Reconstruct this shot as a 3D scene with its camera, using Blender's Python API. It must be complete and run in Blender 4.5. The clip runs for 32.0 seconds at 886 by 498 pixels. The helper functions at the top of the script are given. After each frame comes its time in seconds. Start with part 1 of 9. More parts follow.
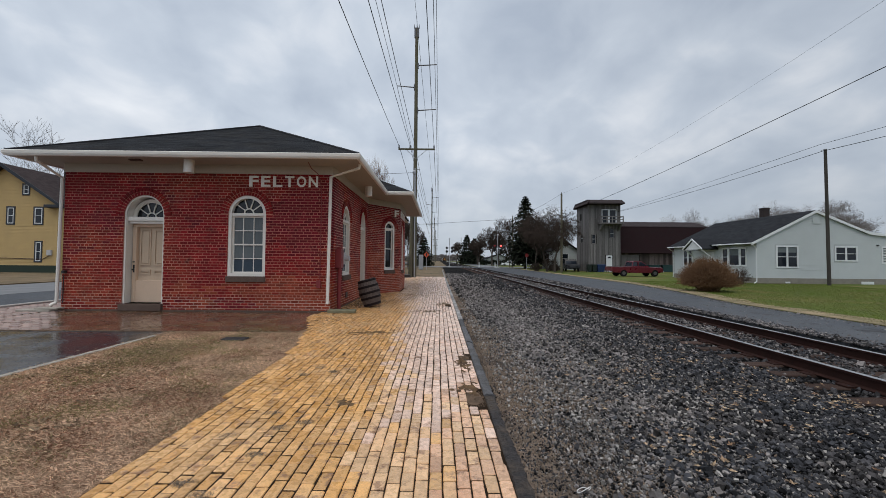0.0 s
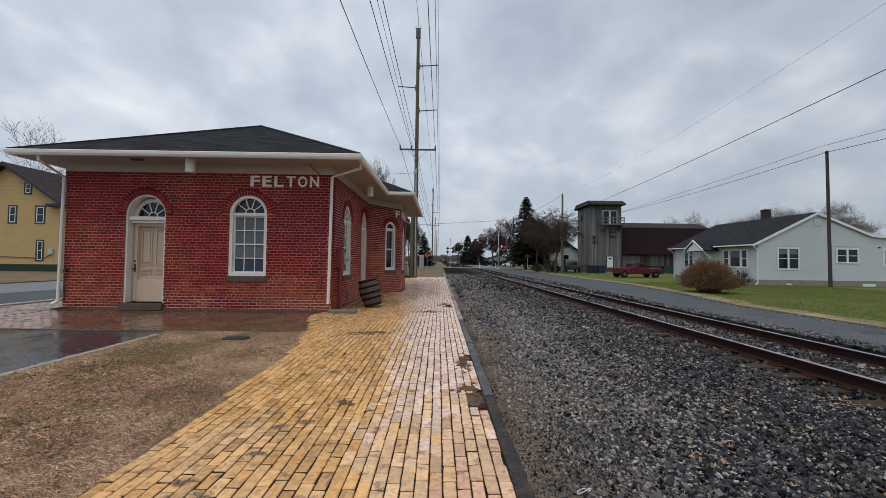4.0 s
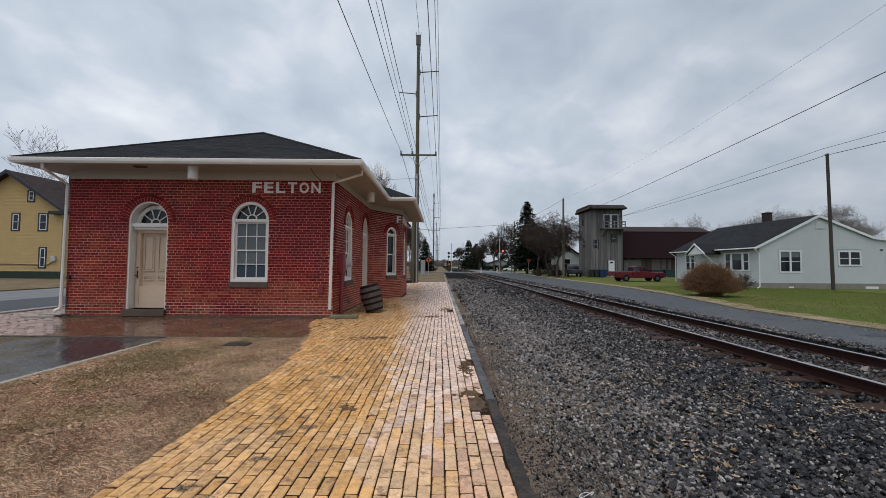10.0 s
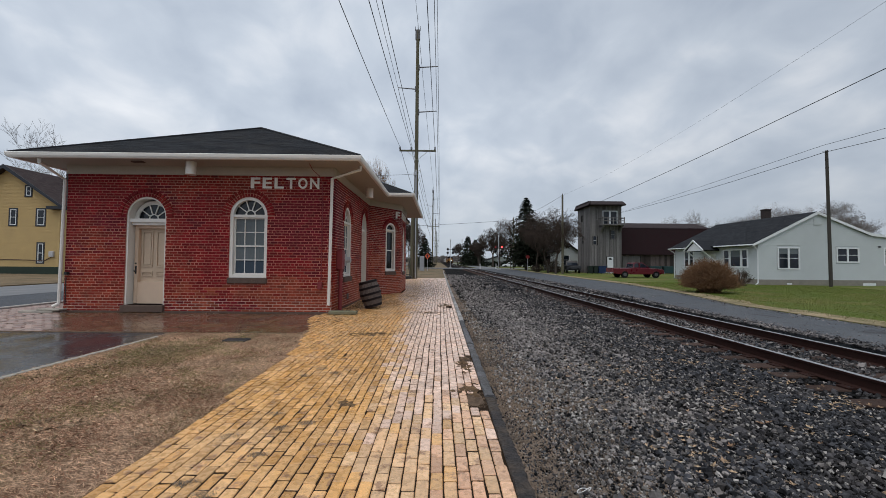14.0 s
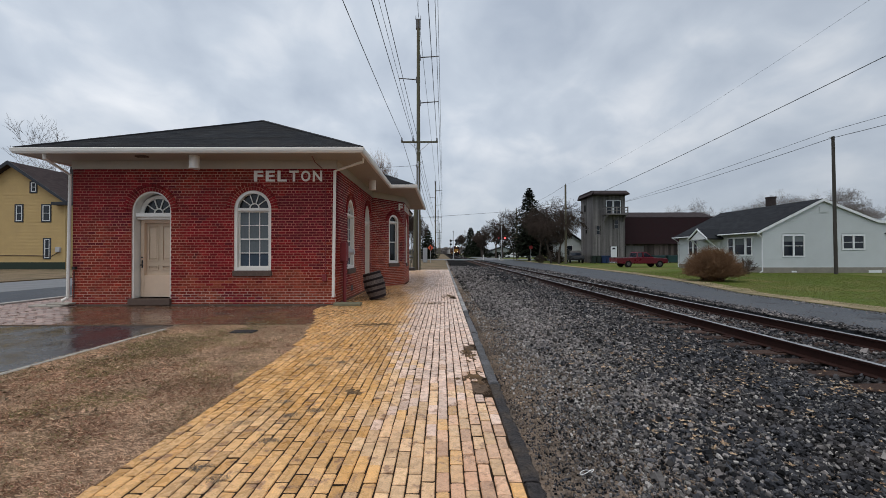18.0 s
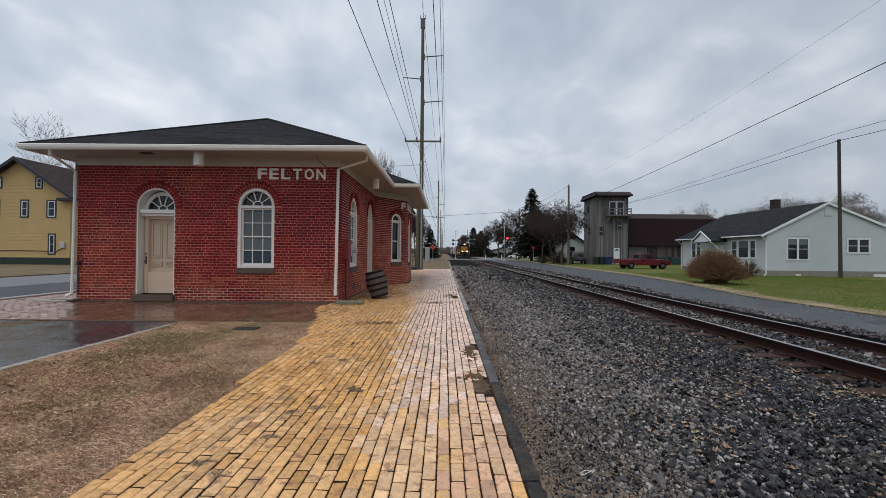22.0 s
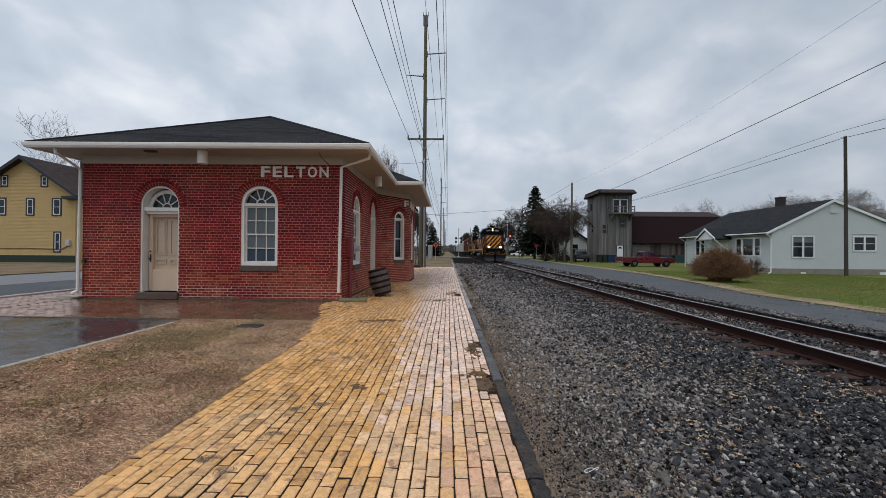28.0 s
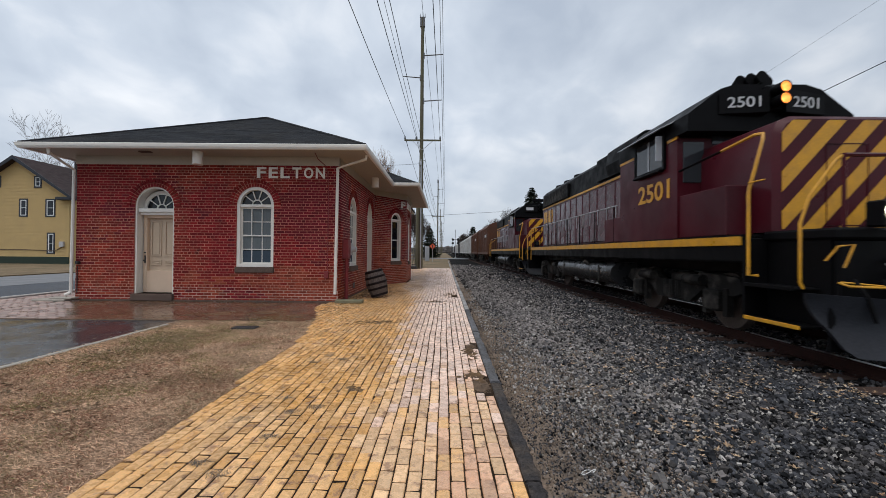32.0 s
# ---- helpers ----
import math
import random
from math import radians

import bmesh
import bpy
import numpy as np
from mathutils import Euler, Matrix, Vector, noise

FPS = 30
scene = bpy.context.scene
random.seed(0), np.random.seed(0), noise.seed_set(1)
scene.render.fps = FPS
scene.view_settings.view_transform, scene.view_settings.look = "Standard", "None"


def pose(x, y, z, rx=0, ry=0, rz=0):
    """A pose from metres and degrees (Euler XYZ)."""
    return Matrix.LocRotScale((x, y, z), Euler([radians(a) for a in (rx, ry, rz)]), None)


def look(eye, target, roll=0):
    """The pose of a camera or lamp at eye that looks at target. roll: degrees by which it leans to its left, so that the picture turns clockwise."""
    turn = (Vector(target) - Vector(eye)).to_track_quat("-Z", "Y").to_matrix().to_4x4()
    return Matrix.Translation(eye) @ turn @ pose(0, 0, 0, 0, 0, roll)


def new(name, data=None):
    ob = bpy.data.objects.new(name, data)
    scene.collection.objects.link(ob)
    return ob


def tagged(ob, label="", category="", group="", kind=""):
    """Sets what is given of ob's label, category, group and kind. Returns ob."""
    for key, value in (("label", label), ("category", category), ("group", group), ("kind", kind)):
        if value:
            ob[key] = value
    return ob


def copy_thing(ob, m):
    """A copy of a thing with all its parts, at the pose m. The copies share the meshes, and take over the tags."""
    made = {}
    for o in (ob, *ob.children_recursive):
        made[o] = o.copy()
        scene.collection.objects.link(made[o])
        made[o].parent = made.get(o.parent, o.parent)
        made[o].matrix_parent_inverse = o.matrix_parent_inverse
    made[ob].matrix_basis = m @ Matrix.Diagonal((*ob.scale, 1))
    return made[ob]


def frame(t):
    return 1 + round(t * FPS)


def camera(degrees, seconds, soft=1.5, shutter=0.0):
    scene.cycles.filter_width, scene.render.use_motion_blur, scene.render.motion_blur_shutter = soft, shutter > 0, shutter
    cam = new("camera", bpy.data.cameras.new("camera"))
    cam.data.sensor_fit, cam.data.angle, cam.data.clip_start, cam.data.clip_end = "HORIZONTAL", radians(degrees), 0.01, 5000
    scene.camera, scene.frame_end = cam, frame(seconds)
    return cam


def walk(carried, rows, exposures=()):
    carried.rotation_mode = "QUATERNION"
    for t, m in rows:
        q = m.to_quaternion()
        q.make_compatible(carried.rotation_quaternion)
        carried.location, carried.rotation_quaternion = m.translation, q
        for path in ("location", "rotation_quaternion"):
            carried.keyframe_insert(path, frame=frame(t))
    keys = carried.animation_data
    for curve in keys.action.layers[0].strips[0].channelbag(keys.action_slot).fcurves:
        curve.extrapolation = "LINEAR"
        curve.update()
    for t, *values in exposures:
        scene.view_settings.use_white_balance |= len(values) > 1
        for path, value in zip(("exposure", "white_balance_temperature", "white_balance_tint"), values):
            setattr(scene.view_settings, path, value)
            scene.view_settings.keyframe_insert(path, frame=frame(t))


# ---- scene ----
cam = camera(96.8, 32.0, soft=0.7, shutter=0.12)
PATH = [
    (0, (0.191, 0.093, 1.445), (0.212, 2.092, 1.503), 0.5),
    (0.5, (0.191, 0.094, 1.444), (0.214, 2.093, 1.5), 0.6),
    (1, (0.187, 0.089, 1.447), (0.212, 2.088, 1.502), 0.6),
    (1.5, (0.193, 0.097, 1.445), (0.22, 2.097, 1.499), 0.6),
    (2, (0.191, 0.093, 1.448), (0.218, 2.092, 1.501), 0.7),
    (2.5, (0.19, 0.091, 1.445), (0.214, 2.09, 1.5), 0.7),
    (3, (0.192, 0.089, 1.444), (0.212, 2.088, 1.5), 0.7),
    (3.5, (0.189, 0.088, 1.447), (0.207, 2.087, 1.505), 0.7),
    (5.5, (0.192, 0.09, 1.445), (0.21, 2.089, 1.512), 0.9),
    (6, (0.188, 0.085, 1.448), (0.208, 2.084, 1.519), 1.0),
    (6.5, (0.193, 0.086, 1.444), (0.211, 2.084, 1.52), 0.9),
    (7, (0.188, 0.072, 1.452), (0.204, 2.071, 1.53), 0.7),
    (7.5, (0.194, 0.075, 1.448), (0.207, 2.073, 1.527), 0.6),
    (8, (0.194, 0.076, 1.445), (0.206, 2.074, 1.524), 0.6),
    (8.5, (0.19, 0.069, 1.447), (0.201, 2.067, 1.525), 0.7),
    (9, (0.189, 0.066, 1.447), (0.2, 2.065, 1.528), 0.7),
    (9.5, (0.19, 0.061, 1.448), (0.201, 2.06, 1.533), 0.6),
    (10, (0.19, 0.065, 1.445), (0.201, 2.063, 1.53), 0.4),
    (10.5, (0.192, 0.061, 1.445), (0.204, 2.06, 1.526), 0.4),
    (11, (0.194, 0.059, 1.448), (0.212, 2.057, 1.524), 0.3),
    (11.5, (0.193, 0.069, 1.446), (0.215, 2.068, 1.518), 0.4),
    (12, (0.195, 0.075, 1.442), (0.217, 2.074, 1.513), 0.4),
    (12.5, (0.193, 0.074, 1.445), (0.212, 2.073, 1.514), 0.4),
    (13, (0.191, 0.075, 1.445), (0.206, 2.074, 1.51), 0.5),
    (13.5, (0.188, 0.073, 1.442), (0.204, 2.072, 1.506), 0.5),
    (14, (0.192, 0.073, 1.446), (0.208, 2.072, 1.511), 0.5),
    (14.5, (0.188, 0.064, 1.445), (0.205, 2.063, 1.514), 0.4),
    (16.5, (0.188, 0.037, 1.438), (0.188, 2.037, 1.47), -0.1),
    (17, (0.189, 0.03, 1.433), (0.195, 2.03, 1.457), -0.1),
    (17.5, (0.191, 0.032, 1.426), (0.198, 2.031, 1.447), -0.2),
    (18, (0.186, 0.033, 1.43), (0.187, 2.033, 1.452), -0.1),
    (18.5, (0.186, 0.033, 1.424), (0.171, 2.033, 1.451), -0.0),
    (19, (0.184, 0.034, 1.424), (0.156, 2.034, 1.449), 0.1),
    (19.5, (0.184, 0.032, 1.424), (0.152, 2.031, 1.445), 0.2),
    (20, (0.186, 0.03, 1.423), (0.163, 2.029, 1.443), 0.3),
    (20.5, (0.191, 0.036, 1.42), (0.178, 2.036, 1.437), 0.4),
    (21, (0.189, 0.032, 1.423), (0.182, 2.032, 1.44), 0.4),
    (21.5, (0.189, 0.037, 1.424), (0.179, 2.036, 1.442), 0.4),
    (22, (0.183, 0.031, 1.423), (0.172, 2.031, 1.443), 0.5),
    (22.5, (0.185, 0.036, 1.419), (0.176, 2.036, 1.442), 0.7),
    (23, (0.182, 0.036, 1.421), (0.177, 2.036, 1.445), 0.8),
    (23.5, (0.18, 0.042, 1.422), (0.174, 2.042, 1.441), 0.8),
    (24, (0.178, 0.042, 1.423), (0.174, 2.042, 1.438), 0.7),
    (24.5, (0.182, 0.041, 1.42), (0.177, 2.041, 1.432), 0.6),
    (25, (0.178, 0.043, 1.42), (0.171, 2.043, 1.428), 0.5),
    (25.5, (0.178, 0.042, 1.418), (0.17, 2.042, 1.424), 0.5),
    (27.5, (0.174, 0.033, 1.422), (0.152, 2.033, 1.434), 0.5),
    (28, (0.176, 0.034, 1.421), (0.151, 2.034, 1.43), 0.5),
    (28.5, (0.177, 0.04, 1.422), (0.149, 2.04, 1.427), 0.4),
    (29, (0.179, 0.042, 1.42), (0.149, 2.042, 1.422), 0.4),
    (29.5, (0.178, 0.044, 1.419), (0.145, 2.043, 1.419), 0.3),
    (30, (0.178, 0.044, 1.419), (0.142, 2.044, 1.422), 0.2),
    (30.5, (0.18, 0.048, 1.419), (0.144, 2.048, 1.427), 0.2),
    (31, (0.175, 0.047, 1.422), (0.143, 2.047, 1.433), 0.2),
    (31.5, (0.178, 0.048, 1.421), (0.152, 2.047, 1.435), 0.2),
    (32, (0.179, 0.051, 1.417), (0.17, 2.051, 1.433), 0.5),
]
walk(cam, [(t, look(eye, target, roll)) for t, eye, target, roll in PATH],
     exposures=[(0, 0.05), (30.0, 0.06), (31.2, 0.08), (32, 0.20)])

# ---- sky and light: a thick overcast afternoon ----
world = bpy.data.worlds.new("sky")
scene.world = world
world.use_nodes = True
wn, wl = world.node_tree.nodes, world.node_tree.links
wn.clear()
w_out = wn.new("ShaderNodeOutputWorld")
w_bg = wn.new("ShaderNodeBackground")
w_sky = wn.new("ShaderNodeTexSky")
w_sky.sky_type, w_sky.sun_disc = "NISHITA", False
w_sky.sun_elevation, w_sky.sun_rotation = radians(69), radians(212)
w_scale = wn.new("ShaderNodeVectorMath")
w_scale.operation = "SCALE"
w_scale.inputs["Scale"].default_value = 0.10
w_geo = wn.new("ShaderNodeTexCoord")
w_sep = wn.new("ShaderNodeSeparateXYZ")
w_add = wn.new("ShaderNodeMath")
w_add.operation, w_add.inputs[1].default_value = "ADD", 0.42
w_abs = wn.new("ShaderNodeMath")
w_abs.operation = "ABSOLUTE"
w_div = wn.new("ShaderNodeVectorMath")
w_div.operation = "DIVIDE"
w_map = wn.new("ShaderNodeMapping")
w_map.inputs["Rotation"].default_value = (0, 0, radians(-20))
w_map.inputs["Scale"].default_value = (1.0, 0.85, 0.0)
w_n1 = wn.new("ShaderNodeTexNoise")
w_n1.inputs["Scale"].default_value, w_n1.inputs["Detail"].default_value = 2.1, 4
w_n1.inputs["Roughness"].default_value, w_n1.inputs["Distortion"].default_value = 0.45, 0.15
w_n2 = wn.new("ShaderNodeTexNoise")
w_n2.inputs["Scale"].default_value, w_n2.inputs["Detail"].default_value = 5.6, 7
w_n2.inputs["Roughness"].default_value, w_n2.inputs["Distortion"].default_value = 0.5, 0.3
w_lay = wn.new("ShaderNodeMix")
w_lay.data_type, w_lay.inputs["Factor"].default_value = "FLOAT", 0.42
w_ramp = wn.new("ShaderNodeValToRGB")
e = w_ramp.color_ramp.elements
e[0].position, e[0].color = 0.34, (0.44, 0.505, 0.605, 1)
e[1].position, e[1].color = 0.66, (0.86, 0.89, 0.935, 1)
m0 = e.new(0.50)
m0.color = (0.585, 0.65, 0.74, 1)
w_mix = wn.new("ShaderNodeMix")
w_mix.data_type, w_mix.inputs["Factor"].default_value = "RGBA", 0.93
w_hz = wn.new("ShaderNodeMix")
w_hz.data_type = "RGBA"
w_hz.inputs[7].default_value = (0.425, 0.48, 0.555, 1)
w_hr = wn.new("ShaderNodeMapRange")
w_hr.inputs[1].default_value, w_hr.inputs[2].default_value = 0.0, 0.30
w_hr.inputs[3].default_value, w_hr.inputs[4].default_value = 0.85, 0.0
wl.new(w_geo.outputs["Generated"], w_sep.inputs[0])
wl.new(w_sep.outputs["Z"], w_abs.inputs[0])
wl.new(w_abs.outputs[0], w_add.inputs[0])
wl.new(w_geo.outputs["Generated"], w_div.inputs[0])
wl.new(w_add.outputs[0], w_div.inputs[1])
wl.new(w_div.outputs[0], w_map.inputs["Vector"])
wl.new(w_map.outputs[0], w_n1.inputs["Vector"])
wl.new(w_map.outputs[0], w_n2.inputs["Vector"])
wl.new(w_n1.outputs["Fac"], w_lay.inputs[2])
wl.new(w_n2.outputs["Fac"], w_lay.inputs[3])
wl.new(w_lay.outputs[0], w_ramp.inputs[0])
wl.new(w_sky.outputs[0], w_scale.inputs[0])
wl.new(w_abs.outputs[0], w_hr.inputs[0])
wl.new(w_hr.outputs[0], w_hz.inputs["Factor"])
wl.new(w_ramp.outputs[0], w_hz.inputs[6])
wl.new(w_scale.outputs[0], w_mix.inputs[6])
wl.new(w_hz.outputs[2], w_mix.inputs[7])
w_east = wn.new("ShaderNodeMapRange")
w_east.interpolation_type = "SMOOTHSTEP"
w_east.inputs[1].default_value, w_east.inputs[2].default_value = -0.1, 0.9
w_east.inputs[3].default_value, w_east.inputs[4].default_value = 1.0, 0.84
w_dim = wn.new("ShaderNodeVectorMath")
w_dim.operation = "SCALE"
wl.new(w_sep.outputs["X"], w_east.inputs[0])
wl.new(w_mix.outputs[2], w_dim.inputs[0])
wl.new(w_east.outputs[0], w_dim.inputs["Scale"])
wl.new(w_dim.outputs[0], w_bg.inputs[0])
w_bg.inputs[1].default_value = 1.0
wl.new(w_bg.outputs[0], w_out.inputs[0])
sun = new("sun", bpy.data.lights.new("sun", "SUN"))
sun.data.energy, sun.data.angle, sun.data.color = 1.4, radians(50), (1.0, 0.96, 0.91)
sun.matrix_world = look((-14, -22, 70), (0, 0, 0))


# ---- materials ----
def mat(name, col, rough=0.7, var=0.25, scale=6.0, fine=60.0, bump=0.25, dist=0.01, metal=0.0, pick="", spread=0.3,
        tint=None, tfac=0.5, tscale=1.2, rvar=0.15, spec=None, stretch=(1, 1, 1), stain=None, sscale=3.0, sfrom=0.62):
    """A surface with grain at two scales. pick: 'object' or 'island' varies piece from piece; tint: a second colour in patches;
    stain: a colour of sparse blotches."""
    m = bpy.data.materials.new(name)
    m.use_nodes = True
    n, l = m.node_tree.nodes, m.node_tree.links
    b = n["Principled BSDF"]
    b.inputs["Metallic"].default_value = metal
    b.inputs["Specular IOR Level"].default_value = spec if spec is not None else (0.5 if rough < 0.55 else 0.12)
    tc = n.new("ShaderNodeTexCoord")
    mp = n.new("ShaderNodeMapping")
    mp.inputs["Scale"].default_value = stretch
    ge = n.new("ShaderNodeNewGeometry")
    l.new(ge.outputs["Position"] if pick != "own" else tc.outputs["Object"], mp.inputs["Vector"])
    n1, n2 = n.new("ShaderNodeTexNoise"), n.new("ShaderNodeTexNoise")
    n1.inputs["Scale"].default_value, n2.inputs["Scale"].default_value = scale, fine
    n1.inputs["Detail"].default_value, n2.inputs["Detail"].default_value = 4, 3
    l.new(mp.outputs[0], n1.inputs["Vector"])
    l.new(mp.outputs[0], n2.inputs["Vector"])
    add = n.new("ShaderNodeMath")
    add.operation = "ADD"
    l.new(n1.outputs["Fac"], add.inputs[0])
    l.new(n2.outputs["Fac"], add.inputs[1])
    val = n.new("ShaderNodeMapRange")
    val.inputs[1].default_value, val.inputs[2].default_value = 0.6, 1.4
    val.inputs[3].default_value, val.inputs[4].default_value = 1 - var, 1 + var
    l.new(add.outputs[0], val.inputs[0])
    last = val.outputs[0]
    if pick in ("object", "island"):
        rnd = ge.outputs["Random Per Island"]
        if pick == "object":
            rnd = n.new("ShaderNodeObjectInfo").outputs["Random"]
        r = n.new("ShaderNodeMapRange")
        r.inputs[3].default_value, r.inputs[4].default_value = 1 - spread, 1 + spread
        l.new(rnd, r.inputs[0])
        mu = n.new("ShaderNodeMath")
        mu.operation = "MULTIPLY"
        l.new(last, mu.inputs[0])
        l.new(r.outputs[0], mu.inputs[1])
        last = mu.outputs[0]
    base = n.new("ShaderNodeRGB")
    base.outputs[0].default_value = (*col, 1)
    colour = base.outputs[0]
    if tint:
        n3 = n.new("ShaderNodeTexNoise")
        n3.inputs["Scale"].default_value, n3.inputs["Detail"].default_value = tscale, 5
        l.new(mp.outputs[0], n3.inputs["Vector"])
        rr = n.new("ShaderNodeMapRange")
        rr.inputs[1].default_value, rr.inputs[2].default_value, rr.inputs[4].default_value = 0.45, 0.65, tfac
        l.new(n3.outputs["Fac"], rr.inputs[0])
        mx = n.new("ShaderNodeMix")
        mx.data_type = "RGBA"
        mx.inputs[7].default_value = (*tint, 1)
        l.new(rr.outputs[0], mx.inputs["Factor"])
        l.new(colour, mx.inputs[6])
        colour = mx.outputs[2]
    if stain:
        n4 = n.new("ShaderNodeTexNoise")
        n4.inputs["Scale"].default_value, n4.inputs["Detail"].default_value, n4.inputs["Roughness"].default_value = sscale, 6, 0.65
        l.new(mp.outputs[0], n4.inputs["Vector"])
        r4 = n.new("ShaderNodeMapRange")
        r4.inputs[1].default_value, r4.inputs[2].default_value, r4.inputs[4].default_value = sfrom, sfrom + 0.07, 0.85
        l.new(n4.outputs["Fac"], r4.inputs[0])
        m4 = n.new("ShaderNodeMix")
        m4.data_type = "RGBA"
        m4.inputs[7].default_value = (*stain, 1)
        l.new(r4.outputs[0], m4.inputs["Factor"])
        l.new(colour, m4.inputs[6])
        colour = m4.outputs[2]
    sc = n.new("ShaderNodeVectorMath")
    sc.operation = "SCALE"
    l.new(colour, sc.inputs[0])
    l.new(last, sc.inputs["Scale"])
    l.new(sc.outputs[0], b.inputs["Base Color"])
    ro = n.new("ShaderNodeMapRange")
    ro.inputs[1].default_value, ro.inputs[2].default_value = 0.3, 0.7
    ro.inputs[3].default_value, ro.inputs[4].default_value = max(0.02, rough - rvar), min(1, rough + rvar)
    l.new(n1.outputs["Fac"], ro.inputs[0])
    l.new(ro.outputs[0], b.inputs["Roughness"])
    if bump:
        bp = n.new("ShaderNodeBump")
        bp.inputs["Strength"].default_value, bp.inputs["Distance"].default_value = bump, dist
        l.new(add.outputs[0], bp.inputs["Height"])
        l.new(bp.outputs[0], b.inputs["Normal"])
    return m


def glow(name, col, power):
    m = bpy.data.materials.new(name)
    m.use_nodes = True
    b = m.node_tree.nodes["Principled BSDF"]
    b.inputs["Base Color"].default_value = (*col, 1)
    b.inputs["Emission Color"].default_value = (*col, 1)
    b.inputs["Emission Strength"].default_value = power
    return m


def glass(name, col, rough=0.05):
    m = bpy.data.materials.new(name)
    m.use_nodes = True
    b = m.node_tree.nodes["Principled BSDF"]
    b.inputs["Base Color"].default_value = (*col, 1)
    b.inputs["Roughness"].default_value = rough
    b.inputs["Specular IOR Level"].default_value = 0.4
    n, l = m.node_tree.nodes, m.node_tree.links
    nz, bp = n.new("ShaderNodeTexNoise"), n.new("ShaderNodeBump")
    nz.inputs["Scale"].default_value = 1.5
    bp.inputs["Strength"].default_value, bp.inputs["Distance"].default_value = 0.06, 0.02
    l.new(nz.outputs["Fac"], bp.inputs["Height"])
    l.new(bp.outputs[0], b.inputs["Normal"])
    return m


# ---- mesh building ----
class Form:
    """Collects vertices and faces of one mesh."""

    def __init__(self):
        self.v, self.f = [], []

    def add(self, verts, faces):
        k = len(self.v)
        self.v.extend(tuple(p) for p in verts)
        self.f.extend(tuple(i + k for i in q) for q in faces)
        return self

    def box(self, x0, x1, y0, y1, z0, z1):
        return self.add([(x0, y0, z0), (x1, y0, z0), (x1, y1, z0), (x0, y1, z0), (x0, y0, z1), (x1, y0, z1), (x1, y1, z1), (x0, y1, z1)],
                        [(0, 3, 2, 1), (4, 5, 6, 7), (0, 1, 5, 4), (1, 2, 6, 5), (2, 3, 7, 6), (3, 0, 4, 7)])

    def cbox(self, x0, x1, y0, y1, z0, z1, c=0.01):
        """A box with chamfered edges."""
        vs, idx = [], {}
        lo, hi = (x0, y0, z0), (x1, y1, z1)
        for s in [(a, b, d) for a in (0, 1) for b in (0, 1) for d in (0, 1)]:
            for ax in range(3):
                p = [hi[k] if s[k] else lo[k] for k in range(3)]
                for k in range(3):
                    if k != ax:
                        p[k] += -c if s[k] else c
                idx[s, ax] = len(vs)
                vs.append(p)
        fs = []
        for ax in range(3):
            o = [k for k in range(3) if k != ax]
            for side in (0, 1):
                loop = []
                for a, b in ((0, 0), (1, 0), (1, 1), (0, 1)):
                    s = [0, 0, 0]
                    s[ax], s[o[0]], s[o[1]] = side, a, b
                    loop.append(idx[tuple(s), ax])
                fs.append(loop if (side == 1) == (ax != 1) else loop[::-1])
            for a in (0, 1):
                for b in (0, 1):
                    s0, s1 = [0, 0, 0], [0, 0, 0]
                    s0[o[0]] = s1[o[0]] = a
                    s0[o[1]] = s1[o[1]] = b
                    s1[ax] = 1
                    s0, s1 = tuple(s0), tuple(s1)
                    loop = [idx[s0, o[0]], idx[s1, o[0]], idx[s1, o[1]], idx[s0, o[1]]]
                    fs.append(loop if ((a + b) % 2 == 0) == (ax != 1) else loop[::-1])
        for s in [(a, b, d) for a in (0, 1) for b in (0, 1) for d in (0, 1)]:
            loop = [idx[s, 0], idx[s, 1], idx[s, 2]]
            fs.append(loop if sum(s) % 2 else loop[::-1])
        return self.add(vs, fs)

    def rod(self, p0, p1, r0, r1=None, n=10, caps=True):
        r1 = r0 if r1 is None else r1
        p0, p1 = Vector(p0), Vector(p1)
        d = (p1 - p0).normalized()
        u = d.orthogonal().normalized()
        w = d.cross(u)
        vs = [p + (u * math.cos(a) + w * math.sin(a)) * r for p, r in ((p0, r0), (p1, r1)) for a in [2 * math.pi * i / n for i in range(n)]]
        fs = [(i, (i + 1) % n, n + (i + 1) % n, n + i) for i in range(n)]
        if caps:
            fs += [tuple(range(n))[::-1], tuple(range(n, 2 * n))]
        return self.add(vs, fs)

    def pipe(self, pts, r, n=8):
        """One bent tube through the points."""
        pts = [Vector(p) for p in pts]
        u = (pts[1] - pts[0]).orthogonal().normalized()
        vs = []
        for i, p in enumerate(pts):
            d = (pts[min(i + 1, len(pts) - 1)] - pts[max(i - 1, 0)]).normalized()
            u = (u - d * u.dot(d)).normalized()
            w = d.cross(u)
            vs += [p + (u * math.cos(a) + w * math.sin(a)) * r for a in [2 * math.pi * k / n for k in range(n)]]
        fs = [(i * n + k, i * n + (k + 1) % n, (i + 1) * n + (k + 1) % n, (i + 1) * n + k) for i in range(len(pts) - 1) for k in range(n)]
        fs += [tuple(range(n))[::-1], tuple(range(len(vs) - n, len(vs)))]
        return self.add(vs, fs)

